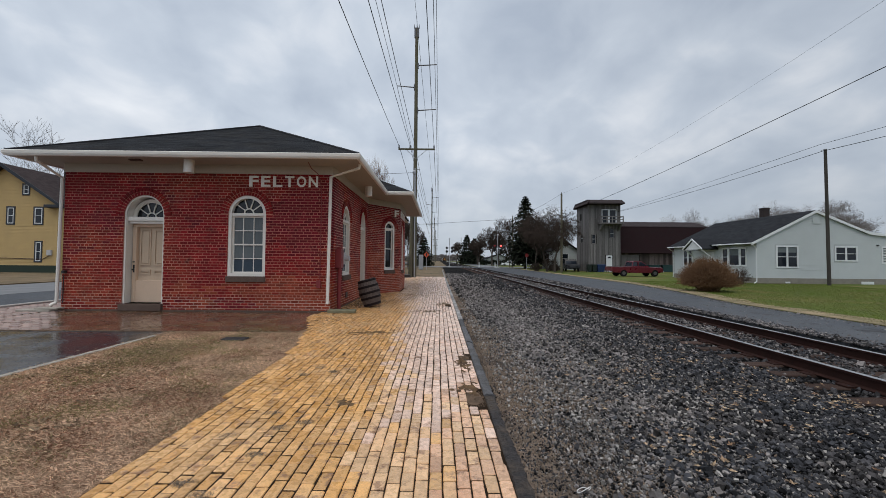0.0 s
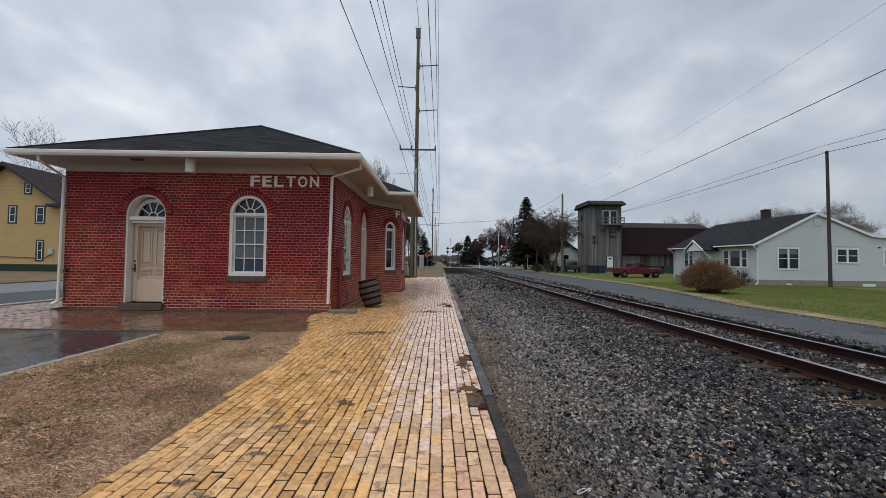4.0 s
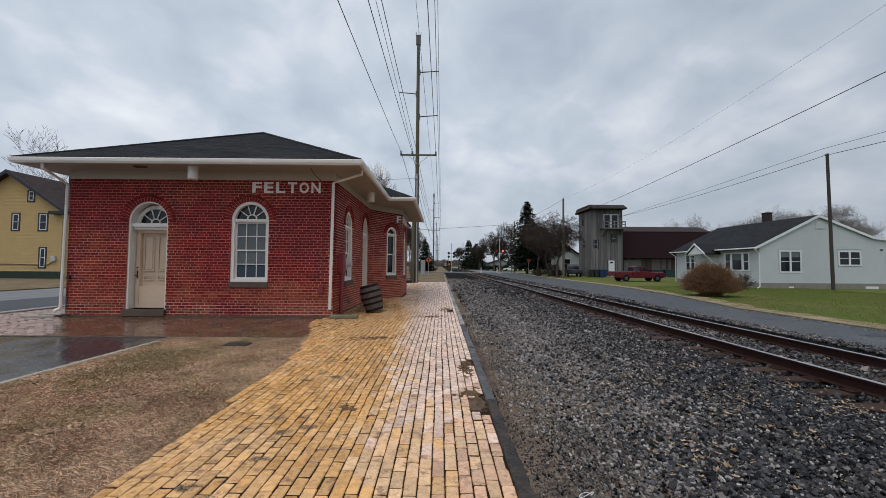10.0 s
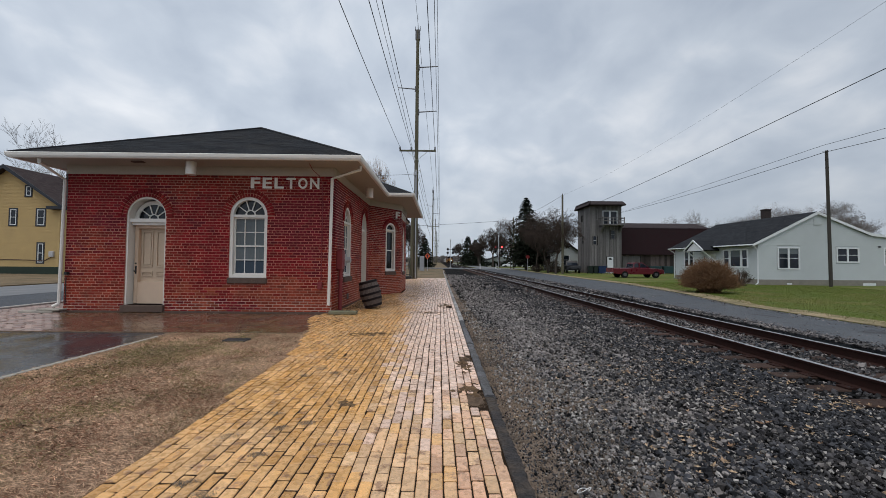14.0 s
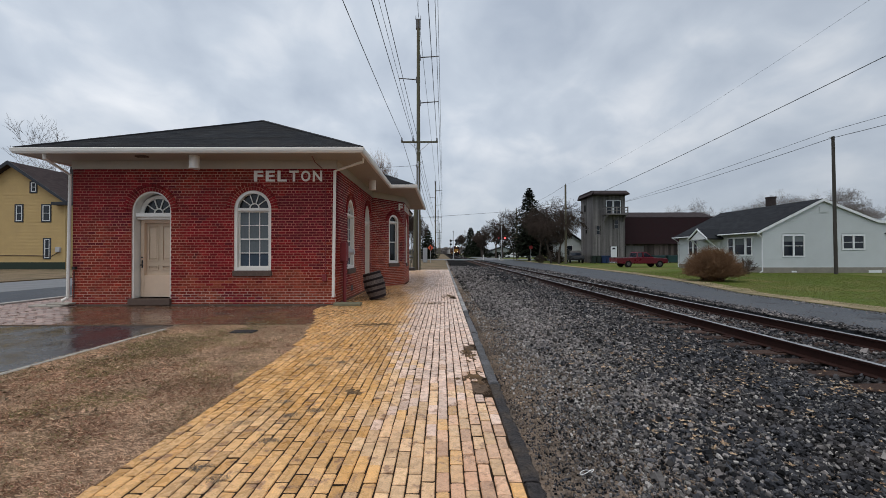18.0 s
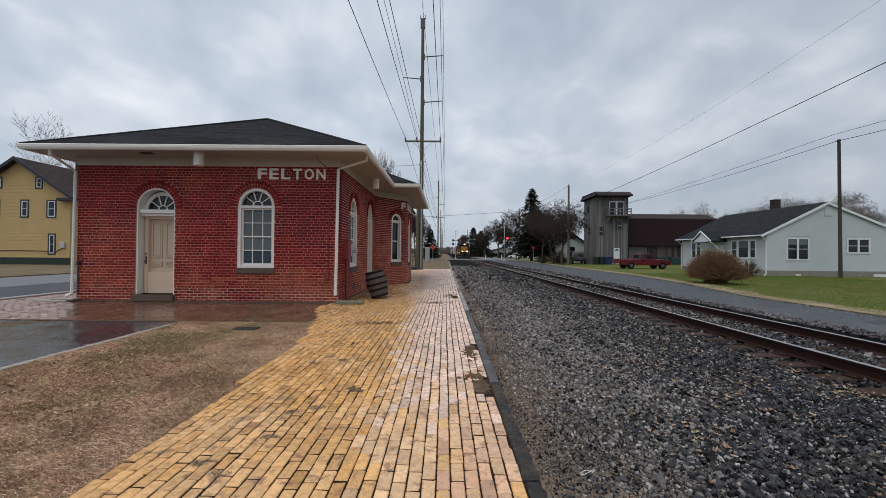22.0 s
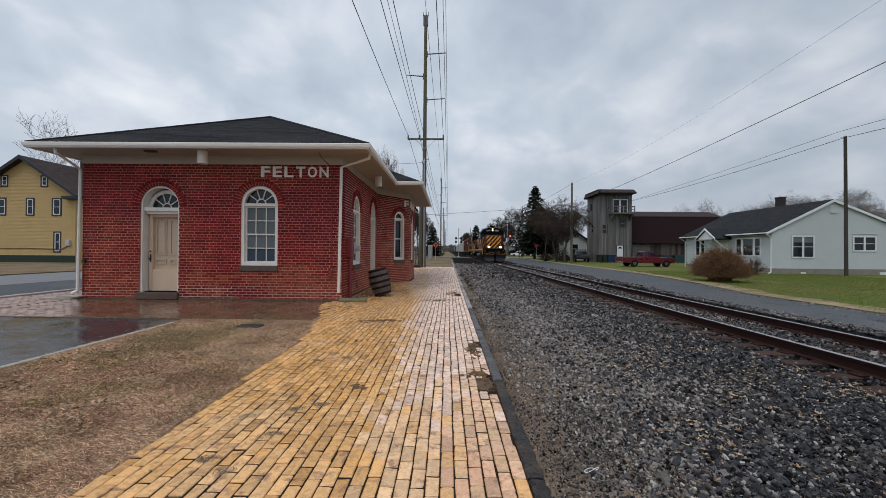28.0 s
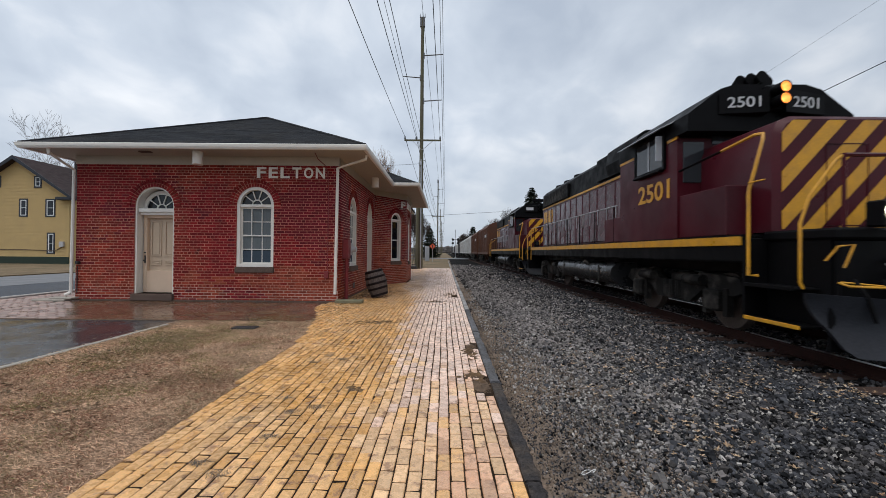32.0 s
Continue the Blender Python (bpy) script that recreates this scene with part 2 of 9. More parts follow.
    def prism(self, poly, axis, a, b):
        """A polygon swept along an axis: poly holds the two other coordinates, in x, y, z order."""
        def p(q, d):
            q = list(q)
            q.insert(axis, d)
            return q
        k = len(poly)
        vs = [p(q, a) for q in poly] + [p(q, b) for q in poly]
        fs = [tuple(range(k)), tuple(range(k, 2 * k))[::-1]] + [(i, k + i, k + (i + 1) % k, (i + 1) % k) for i in range(k)]
        return self.add(vs, fs)

    def ring(self, outer, inner, axis, a, b):
        """A frame between two outlines with equally many points, swept along an axis; open where the outlines end."""
        k = len(outer)
        for i in range(k - 1):
            self.prism([outer[i], outer[i + 1], inner[i + 1], inner[i]], axis, a, b)
        return self

    def lathe(self, profile, centre, n=20):
        """Turned round the vertical through centre; profile: rows of radius, height."""
        cx, cy, cz = centre
        k = len(profile)
        vs = [(cx + r * math.cos(2 * math.pi * i / n), cy + r * math.sin(2 * math.pi * i / n), cz + z) for i in range(n) for r, z in profile]
        fs = [(i * k + j, (i + 1) % n * k + j, (i + 1) % n * k + j + 1, i * k + j + 1) for i in range(n) for j in range(k - 1)]
        return self.add(vs, fs)

    def moved(self, m):
        self.v = [tuple(m @ Vector(p)) for p in self.v]
        return self

    def mesh(self, name, material, smooth=0.0):
        me = bpy.data.meshes.new(name)
        me.from_pydata(self.v, [], self.f)
        bm = bmesh.new()
        bm.from_mesh(me)
        if len(self.f) < 20000:
            bmesh.ops.recalc_face_normals(bm, faces=bm.faces)
        bm.to_mesh(me)
        bm.free()
        if smooth:
            me.shade_smooth()
            me.set_sharp_from_angle(angle=radians(smooth))
        me.materials.append(material)
        return me


def part(name, form, material, parent=None, label="", kind="", smooth=0.0, at=None):
    ob = new(name, form.mesh(name, material, smooth))
    if parent:
        ob.parent = parent
    if at:
        ob.matrix_basis = at
    return tagged(ob, label, "", "", kind)


def thing(name, label, category, x=0.0, y=0.0, z=0.0, group="", kind="", turn=0.0):
    ob = new(name)
    ob.empty_display_size = 0.2
    ob.matrix_basis = pose(x, y, z, 0, 0, turn)
    return tagged(ob, label, category, group, kind)


def bulk(name, verts, faces, material, parent=None, kind="stuff", label=""):
    """A mesh of very many small pieces from arrays."""
    me = bpy.data.meshes.new(name)
    verts, faces = np.asarray(verts, np.float32), np.asarray(faces, np.int32)
    k = faces.shape[1]
    me.vertices.add(len(verts))
    me.vertices.foreach_set("co", verts.ravel())
    me.loops.add(faces.size)
    me.loops.foreach_set("vertex_index", faces.ravel())
    me.polygons.add(len(faces))
    me.polygons.foreach_set("loop_start", np.arange(0, faces.size, k, dtype=np.int32))
    me.update(calc_edges=True)
    me.validate()
    me.shade_flat()
    me.materials.append(material)
    ob = new(name, me)
    if parent:
        ob.parent = parent
    return tagged(ob, label, "", "", kind)


RNG = np.random.default_rng(7)

# ---- ground, roads, platform and track bed ----
M_EARTH = mat("earth", (0.13, 0.105, 0.075), 0.95, 0.35, 0.6, 14, 0.5, 0.03, tint=(0.10, 0.11, 0.045), tfac=0.6, tscale=0.12)
M_DRYGRASS = mat("dry_grass", (0.225, 0.147, 0.098), 0.95, 0.5, 2.5, 45, 0.9, 0.03, tint=(0.13, 0.115, 0.05), tfac=0.7, tscale=0.9)
M_DULL = mat("dull_winter_grass", (0.19, 0.14, 0.088), 0.95, 0.5, 1.2, 30, 0.8, 0.03, tint=(0.085, 0.076, 0.042), tfac=0.8, tscale=0.35)
M_STRAW = mat("pale_straw", (0.33, 0.26, 0.165), 0.95, 0.4, 2.5, 40, 0.8, 0.03, tint=(0.14, 0.13, 0.07), tfac=0.7, tscale=1.3)
M_LAWN = mat("green_grass", (0.088, 0.118, 0.024), 0.9, 0.35, 1.2, 30, 0.7, 0.03, tint=(0.17, 0.135, 0.055), tfac=0.7, tscale=0.35)
M_TAR = mat("wet_asphalt", (0.030, 0.032, 0.037), 0.18, 0.25, 1.3, 120, 0.2, 0.003, tint=(0.03, 0.03, 0.034), tfac=0.8, tscale=0.5, rvar=0.24)
M_ROAD = mat("asphalt", (0.076, 0.083, 0.095), 0.7, 0.5, 1.6, 28, 1.0, 0.02, tint=(0.095, 0.10, 0.108), tfac=0.7, tscale=0.4, stain=(0.045, 0.045, 0.048), sscale=1.2, sfrom=0.58)
M_ROADPALE = mat("worn_asphalt", (0.17, 0.175, 0.185), 0.6, 0.15, 0.8, 90, 0.3, 0.005)
M_CONC = mat("concrete", (0.42, 0.41, 0.39), 0.8, 0.2, 3, 80, 0.3, 0.004)
M_JOINT = mat("sand_joint", (0.030, 0.021, 0.015), 0.98, 0.4, 5, 90, 0.5, 0.006, spec=0.0)
M_EDGING = mat("pale_edging", (0.36, 0.335, 0.295), 0.85, 0.3, 5, 60, 0.4, 0.006)
M_SOIL = mat("damp_soil", (0.085, 0.052, 0.030), 0.8, 0.4, 9, 60, 0.5, 0.006, tint=(0.20, 0.125, 0.06), tfac=0.7, tscale=5)
M_PATCH = mat("crumbled_cement", (0.14, 0.095, 0.065), 0.95, 0.35, 9, 60, 0.8, 0.015, tint=(0.06, 0.045, 0.035), tfac=0.8, tscale=7)
PAVE = dict(rough=0.29, var=0.28, scale=16, fine=90, bump=0.5, dist=0.004, spread=0.21, rvar=0.14, sscale=7.0, sfrom=0.56, stain=(0.30, 0.165, 0.095))
PAVERS = {}
for word, col, tin in (("ochre", (0.60, 0.315, 0.10), (0.57, 0.32, 0.135)), ("golden", (0.65, 0.36, 0.135), (0.66, 0.41, 0.205)), ("cream", (0.71, 0.455, 0.25), (0.65, 0.385, 0.20)), ("rosy", (0.63, 0.385, 0.235), (0.52, 0.27, 0.16)), ("pale_pink_sheen", (0.70, 0.495, 0.38), (0.65, 0.43, 0.32))):
    for pick in ("island", "object"):
        PAVERS[word, pick] = mat(word + "_paver_" + pick, col, pick=pick, tint=tin, tfac=0.8, tscale=1.1, **PAVE)
M_APRON = mat("wet_red_paver", (0.125, 0.056, 0.032), 0.2, 0.35, 1.4, 30, 0.3, 0.006, pick="island", spread=0.10,
              tint=(0.092, 0.066, 0.026), tfac=0.95, tscale=0.45, rvar=0.18, stain=(0.045, 0.030, 0.018), sscale=1.3, sfrom=0.52)
M_MUD = mat("wet_silt", (0.095, 0.050, 0.029), 0.25, 0.35, 1.4, 30, 0.3, 0.006, tint=(0.060, 0.045, 0.018), tfac=0.95, tscale=0.45, rvar=0.18)
M_PINK = mat("pink_paver", (0.33, 0.23, 0.20), 0.4, 0.3, 2.5, 40, 0.3, 0.006, pick="island", spread=0.3, tint=(0.2, 0.15, 0.13), tfac=0.6)
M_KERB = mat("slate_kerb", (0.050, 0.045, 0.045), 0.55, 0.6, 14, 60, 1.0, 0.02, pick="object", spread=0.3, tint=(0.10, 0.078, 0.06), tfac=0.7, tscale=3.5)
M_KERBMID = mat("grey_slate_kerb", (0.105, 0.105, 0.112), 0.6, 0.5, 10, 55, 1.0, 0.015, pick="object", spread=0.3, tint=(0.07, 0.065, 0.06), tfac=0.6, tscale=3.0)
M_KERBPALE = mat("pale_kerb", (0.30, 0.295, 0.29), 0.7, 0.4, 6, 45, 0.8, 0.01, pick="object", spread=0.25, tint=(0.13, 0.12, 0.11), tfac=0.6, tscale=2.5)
M_STONE = mat("ballast_stone", (0.039, 0.040, 0.045), 0.7, 0.4, 9, 50, 0.5, 0.006, pick="island", spread=0.97, spec=0.10, tint=(0.056, 0.050, 0.048), tfac=0.6, tscale=1.1)
M_DUSTY = mat("dusty_ballast_stone", (0.165, 0.150, 0.144), 0.75, 0.4, 9, 50, 0.5, 0.006, pick="island", spread=0.97, spec=0.12, tint=(0.085, 0.081, 0.080), tfac=0.7, tscale=0.9)
M_PALESTONE = mat("pale_stone", (0.24, 0.225, 0.21), 0.6, 0.2, 6, 50, 0.4, 0.004, pick="island", spread=0.8)
# near black: the shade in the gaps between loose stones is painted in
M_SHADEDBED = mat("ballast_bed", (0.008, 0.0075, 0.0075), 0.9, 0.5, 7, 38, 1.0, 0.03, spec=0.03, tint=(0.020, 0.017, 0.015), tfac=0.6, tscale=0.8)
M_DIRT = mat("gravelly_dirt", (0.225, 0.170, 0.130), 0.9, 0.45, 5, 60, 0.9, 0.015, tint=(0.07, 0.062, 0.055), tfac=0.8, tscale=1.5)
M_SLEEPER = mat("weathered_sleeper", (0.068, 0.044, 0.036), 0.85, 0.35, 4, 50, 0.7, 0.01, pick="object", spread=0.35, stretch=(0.3, 4, 4))
M_RUST = mat("rusty_rail", (0.030, 0.014, 0.0115), 0.85, 0.4, 8, 90, 0.4, 0.004)
M_SHINE = mat("polished_rail_head", (0.42, 0.41, 0.41), 0.3, 0.12, 5, 40, 0.1, 0.002, metal=1.0)
M_LEAF = mat("fallen_leaf", (0.35, 0.255, 0.165), 0.85, 0.3, 20, 80, 0.4, 0.003, pick="island", spread=0.7, tint=(0.15, 0.080, 0.046), tfac=0.9, tscale=3.5)
M_BLADE = mat("dry_blade", (0.60, 0.405, 0.275), 0.9, 0.45, 1.3, 20, 0.0, pick="island", spread=0.42, tint=(0.33, 0.24, 0.15), tfac=0.7, tscale=0.8)
M_RUSSET = mat("russet_blade", (0.28, 0.145, 0.095), 0.9, 0.4, 1.3, 20, 0.0, pick="island", spread=0.65)
M_OLIVE = mat("olive_blade", (0.20, 0.19, 0.075), 0.9, 0.4, 1.3, 20, 0.0, pick="island", spread=0.6, tint=(0.28, 0.22, 0.11), tfac=0.6, tscale=2.0)
M_GBLADE = mat("green_blade", (0.095, 0.14, 0.022), 0.85, 0.2, 3, 20, 0.0, pick="island", spread=0.5, tint=(0.17, 0.14, 0.05), tfac=0.65, tscale=0.4)

ground = part("ground", Form().box(-2500, 2500, -600, 2500, -1.0, -0.16), M_EARTH, None, "brown earth and winter grass out to the horizon", "structure")


def slab(name, poly, top, material, label, bottom=-0.3):
    return part(name, Form().prism(poly, 2, bottom, top), material, None, label, "structure")


# west side: street, drive, lawn
slab("road_street", [(-22, -60), (-16.5, -60), (-16.5, 500), (-22, 500)], -0.01, M_ROADPALE, "pale worn asphalt street behind the station")
slab("road_lane", [(-16.5, -60), (-12.35, -60), (-12.35, 500), (-16.5, 500)], -0.016, M_ROAD, "dark damp asphalt parking lane of the street")
slab("verge_west", [(-120, -60), (-22.3, -60), (-22.3, 500), (-120, 500)], 0.03, M_DULL, "dull winter lawn round the yellow house")
slab("road_drive", [(-12.2, -30), (-5.14, -30), (-5.14, 7.0), (-5.1, 8.02), (-12.2, 8.02)], -0.02, M_TAR, "wet black asphalt drive beside the station lawn")
slab("lawn_platform", [(-5.14, -30), (-1.94, -30), (-2.0, 4.3), (-2.12, 6.55), (-2.52, 8.4), (-2.60, 8.5), (-5.1, 8.02), (-5.14, 7.0)], -0.025, M_DRYGRASS,
     "patchy dry brown lawn between drive and brick platform")
slab("lawn_north", [(-12.2, 31), (-2.75, 31), (0.69, 35.2), (0.69, 84), (-12.2, 84)], -0.03, M_DULL, "dry grass past the brick platform")
slab("lawn_far_west", [(-12.2, 94.5), (2.2, 94.5), (2.2, 700), (-12.2, 700)], 0.0, M_DULL, "dry yellow grass beside the far track")
kerb_w = tagged(new("kerb_street"), "long pale concrete kerb along the street", "kerb", "", "structure")
part("kerb_stone", Form().cbox(-12.35, -12.2, -60, 84, -0.2, 0.05, 0.02), M_CONC, kerb_w)

tagged(part("lawn_edging", Form().cbox(-5.17, -5.10, -30, 7.6, -0.2, -0.004, 0.012), M_EDGING), "thin pale concrete edging round the lawn", "edging", "", "structure")
tagged(part("drive_edging", Form().cbox(-12.15, -5.06, 8.005, 8.055, -0.2, -0.006, 0.008), M_PATCH), "worn pale edging between drive and brick apron", "edging", "", "structure")

# east side: lane along the track, lawns
ROAD_E = [(8.0, -40), (10.45, -40), (10.6, 8), (10.75, 14), (12.1, 19.5), (13.2, 27), (13.5, 40), (14.2, 60), (15.0, 84), (8.6, 84), (8.3, 24), (7.8, 12)]
slab("road_lane_east", ROAD_E, -0.004, M_ROAD, "blue-grey asphalt lane beside the railway")
EDGE_E = [(10.45, -40), (10.6, 8), (10.75, 14), (12.1, 19.5), (13.2, 27), (13.5, 40), (14.2, 60), (15.0, 84)]
slab("lawn_east", EDGE_E + [(90, 84), (90, -40)], 0.012, M_LAWN, "green winter lawn round the white bungalow")
slab("verge_east", [(x + 0.02, y) for x, y in EDGE_E] + [(float(np.interp(y, *zip(*[(b, a) for a, b in EDGE_E]))) + 0.85 + 0.45 * noise.noise((y * 0.8, 3.3, 0)) , y) for y in np.arange(84, -40, -0.4)], 0.022, M_STRAW,
     "strip of dead straw grass along the lane edge")
slab("road_crossing", [(-90, 85.2), (3.4, 85.2), (120, 87.0), (120, 95), (3.4, 93.5), (-90, 93.5)], 0.03, M_ROADPALE, "pale asphalt road over the level crossing")
slab("lawn_far_east", [(9.2, 95.2), (120, 95.2), (120, 700), (9.2, 700)], 0.0, M_LAWN, "far dull green lawns past the crossing")
slab("road_far", [(9.6, 95.1), (15.5, 95.1), (13.6, 700), (9.6, 700)], 0.02, M_ROADPALE, "far pale asphalt street beside the track")


# track bed
def bed(y0, y1, name):
    prof = [(0.80, -0.045), (1.5, -0.055), (2.4, -0.085), (3.6, -0.11), (4.6, -0.135), (7.9, -0.135), (8.35, -0.03)]
    ys = np.concatenate([np.arange(y0, min(y1, 30), 0.25), np.linspace(max(y0, 30), y1, 12)])
    xs = np.concatenate([np.arange(0.8, 8.36, 0.126), [8.35]])
    px, pz = zip(*prof)
    f = Form()
    vs = []
    for y in ys:
        for x in xs:
            vs.append((x, y, float(np.interp(x, px, pz)) + 0.018 * noise.noise((x * 1.7, y * 1.7, 0.3)) + 0.01 * noise.noise((x * 5, y * 5, 1.3))))
    k = len(xs)
    fs = [(j * k + i, j * k + i + 1, (j + 1) * k + i + 1, (j + 1) * k + i) for j in range(len(ys) - 1) for i in range(k - 1)]
    f.add(vs, fs)
    return part(name, f, M_SHADEDBED, None, "stone ballast bed under the single track, blackened for shade between stones", "structure", smooth=60)


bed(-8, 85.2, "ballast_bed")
part("ballast_bed", Form().prism([(2.2, -0.05), (4.6, -0.135), (7.9, -0.135), (9.6, -0.05), (9.6, -0.4), (2.2, -0.4)], 1, 93.5, 900), M_SHADEDBED, None,
     "stone ballast of the far track, in the same blackened bed colour", "structure")
slab("dirt_strip", [(0.80, -8), (1.25, -8), (1.35, 2.5), (1.15, 3.2), (1.3, 4.2), (1.5, 5.0), (1.55, 5.6), (1.2, 6.6), (1.15, 7.5), (1.25, 9), (1.1, 11), (1.0, 16), (1.0, 84), (0.80, 84)], -0.042, M_DIRT,
     "brown gravelly dirt along the platform kerb")


# stones
STONE_FACES = np.array([(0, 2, 3, 1), (4, 5, 7, 6), (0, 1, 5, 4), (1, 3, 7, 5), (3, 2, 6, 7), (2, 0, 4, 6)])


def stones(n, x0, x1, y0, y1, size, top, sink=0.35, squash=0.6, flat=False, fringe=None, tilt=0.55, ties=False):
    """Angular stones: deformed boxes of eight corners. ties: leaves the sleepers bare."""
    c = np.stack([RNG.uniform(min(x0, x1), max(x0, x1), n), RNG.uniform(y0, y1, n), np.zeros(n)], 1)
    c[:, 2] = np.interp(c[:, 0], [0.8, 1.5, 2.4, 3.6, 4.6, 7.9, 8.35], [-0.045, -0.055, -0.085, -0.11, -0.135, -0.135, -0.03]) + top + RNG.uniform(-0.85, 0.55, n) * size
    if flat:
        c[:, 2] = top
    if fringe:
        c[:, 0] = np.interp(c[:, 1], *fringe) + np.abs(RNG.normal(0, 0.22, n)) * (1 if x1 > x0 else -1) - 0.08
    if ties:
        bare = np.abs((c[:, 1] + 4 + 0.2675) % 0.535 - 0.2675) < 0.125
        c = c[~(bare & (RNG.uniform(0, 1, n) < 0.93))]
        n = len(c)
    s = size * RNG.lognormal(0, 0.30, n)
    corner = np.array([(a, b, d) for d in (-1, 1) for b in (-1, 1) for a in (-1, 1)], float)
    p = corner[None] * RNG.uniform(0.42, 1.0, (n, 8, 3)) * (s[:, None, None] * np.array([0.62, 0.48, squash * 0.62]))
    q = RNG.normal(size=(n, 4)) * np.array([1.0, tilt, tilt, 1.0])
    q /= np.linalg.norm(q, axis=1, keepdims=True)
    w, u = q[:, :1, None], q[:, None, 1:]
    t = 2 * np.cross(u, p)
    p = p + w * t + np.cross(u, t)
    p[:, :, 2] += (s * (0.5 - sink) * squash)[:, None]
    v = (p + c[:, None]).reshape(-1, 3)
    f = (STONE_FACES[None] + 8 * np.arange(n)[:, None, None]).reshape(-1, 4)
    return v, f


def heap(name, rows, material, label):
    vs, fs, k = [], [], 0
    for v, f in rows:
        vs.append(v)
        fs.append(f + k)
        k += len(v)
    ob = bulk(name, np.concatenate(vs), np.concatenate(fs), material)
    return tagged(ob, label, "ballast")


FRINGE = ([4, 12, 24, 40], [7.8, 7.8, 8.3, 8.4])
def parted(rows, share):
    """Parts the stones of all rows in two lots; share(x, y) is the chance of the first."""
    lots = [], []
    for v, f in rows:
        v = v.reshape(-1, 8, 3)
        first = RNG.uniform(0, 1, len(v)) < share(v[:, 0, 0], v[:, 0, 1])
        for lot, some in zip(lots, (v[first], v[~first])):
            k = len(some)
            lot.append((some.reshape(-1, 3), (STONE_FACES[None] + 8 * np.arange(k)[:, None, None]).reshape(-1, 4)))
    return lots


BED = [stones(25000, 1.75, 4.86, 1.6, 5.0, 0.0295, 0.010, squash=0.68), stones(27000, 1.5, 4.86, 5.0, 10.0, 0.031, 0.012, squash=0.8), stones(24000, 1.2, 4.86, 10, 20, 0.038, 0.014, squash=0.85), stones(6000, 1.3, 2.3, 1.6, 10, 0.024, 0.008, squash=0.8),
       stones(5200, 4.75, 5.42, 1.8, 20, 0.034, 0.004, squash=0.8, ties=True), stones(12000, 5.6, 6.92, 3.0, 16, 0.038, 0.012, squash=0.7), stones(11000, 7.08, 8.2, 4.0, 16, 0.040, 0.012, squash=0.8), stones(9000, 5.6, 8.3, 16, 32, 0.06, 0.02, squash=0.8),
       stones(4200, 0, 1, 4, 14, 0.03, -0.002, flat=True, fringe=FRINGE), stones(3000, 0, 1, 14, 40, 0.045, -0.002, flat=True, fringe=FRINGE), stones(10000, 0.95, 8.4, 20, 45, 0.07, 0.01, squash=0.85), stones(26000, 1.2, 8.2, -8, 1.6, 0.045, 0.016, squash=0.8)]
dusty, dark = parted(BED, lambda x, y: np.clip((np.interp(y, [2.4, 4.5], [2.4, 3.9]) - x) / 2.4, 0.03, 0.75) + np.clip((y - 5) * 0.09, 0.0, 0.32) + np.where(x > 5.5, 0.2, 0.0))
heap("ballast", dark, M_STONE, "loose damp dark grey crushed stone between platform and rails")
heap("ballast", dusty, M_DUSTY, "loose dusty brown-grey crushed stone between platform and rails")
heap("ballast_small", [stones(9000, 0.83, 1.5, 1.6, 7.5, 0.010, 0.006), stones(12000, 1.12, 2.5, 1.6, 6.0, 0.016, 0.006), stones(14000, 1.15, 2.0, 6.0, 14.0, 0.022, 0.006), stones(3500, 1, 0, 1.6, 12.0, 0.014, -0.040, flat=True, fringe=([0, 4, 8, 20], [1.32, 1.28, 1.2, 1.1]))], M_STONE, "fine dark stone chips in the ballast")
heap("ballast_dusty", [stones(13000, 1.10, 2.6, 2.4, 6.5, 0.016, 0.009)], M_DUSTY, "fine dusty brown stone chips beside the kerb")
heap("ballast_pale", [stones(9000, 0.84, 2.3, 1.6, 7, 0.0085, 0.007), stones(2600, 1.0, 2.6, 2.2, 9, 0.017, 0.012), stones(3500, 0.9, 2.5, 4.2, 10, 0.017, 0.018), stones(1000, 1.2, 4.9, 1.8, 9.0, 0.018, 0.022), stones(5200, 1.4, 4.9, 1.6, 6.5, 0.021, 0.020), stones(2200, 1.1, 4.9, 1.8, 9.0, 0.010, 0.02), stones(350, 1.2, 4.9, 9, 22, 0.034, 0.016), stones(3600, 0.9, 3.6, 3.5, 14, 0.022, 0.02), stones(1500, 0.9, 4.6, 8, 20, 0.035, 0.02)], M_PALESTONE, "scattered pale stones in the ballast")
heap("road_gravel", [stones(2200, 7.9, 10.4, 5, 22, 0.014, -0.006, flat=True), stones(3000, 1, 0, 6, 30, 0.022, -0.004, flat=True, fringe=([8, 14, 19.5, 27], [10.75, 10.9, 12.2, 13.3])), stones(4500, 0, 1, 6, 34, 0.022, -0.004, flat=True, fringe=([4, 12, 24, 40], [8.0, 8.0, 8.5, 8.6]))], M_DUSTY, "loose grey gravel on the edges of the lane")
heap("gravel", [stones(16000, 0.82, 1.9, 1.6, 7.4, 0.012, 0.010), stones(9000, 0.82, 2.1, 4.0, 9.0, 0.017, 0.016), stones(5600, 0.82, 1.7, 7, 16, 0.018, 0.004), stones(6500, 1.2, 2.9, 1.6, 6.5, 0.013, 0.012)], M_DIRT, "fine brown gravel by the kerb")


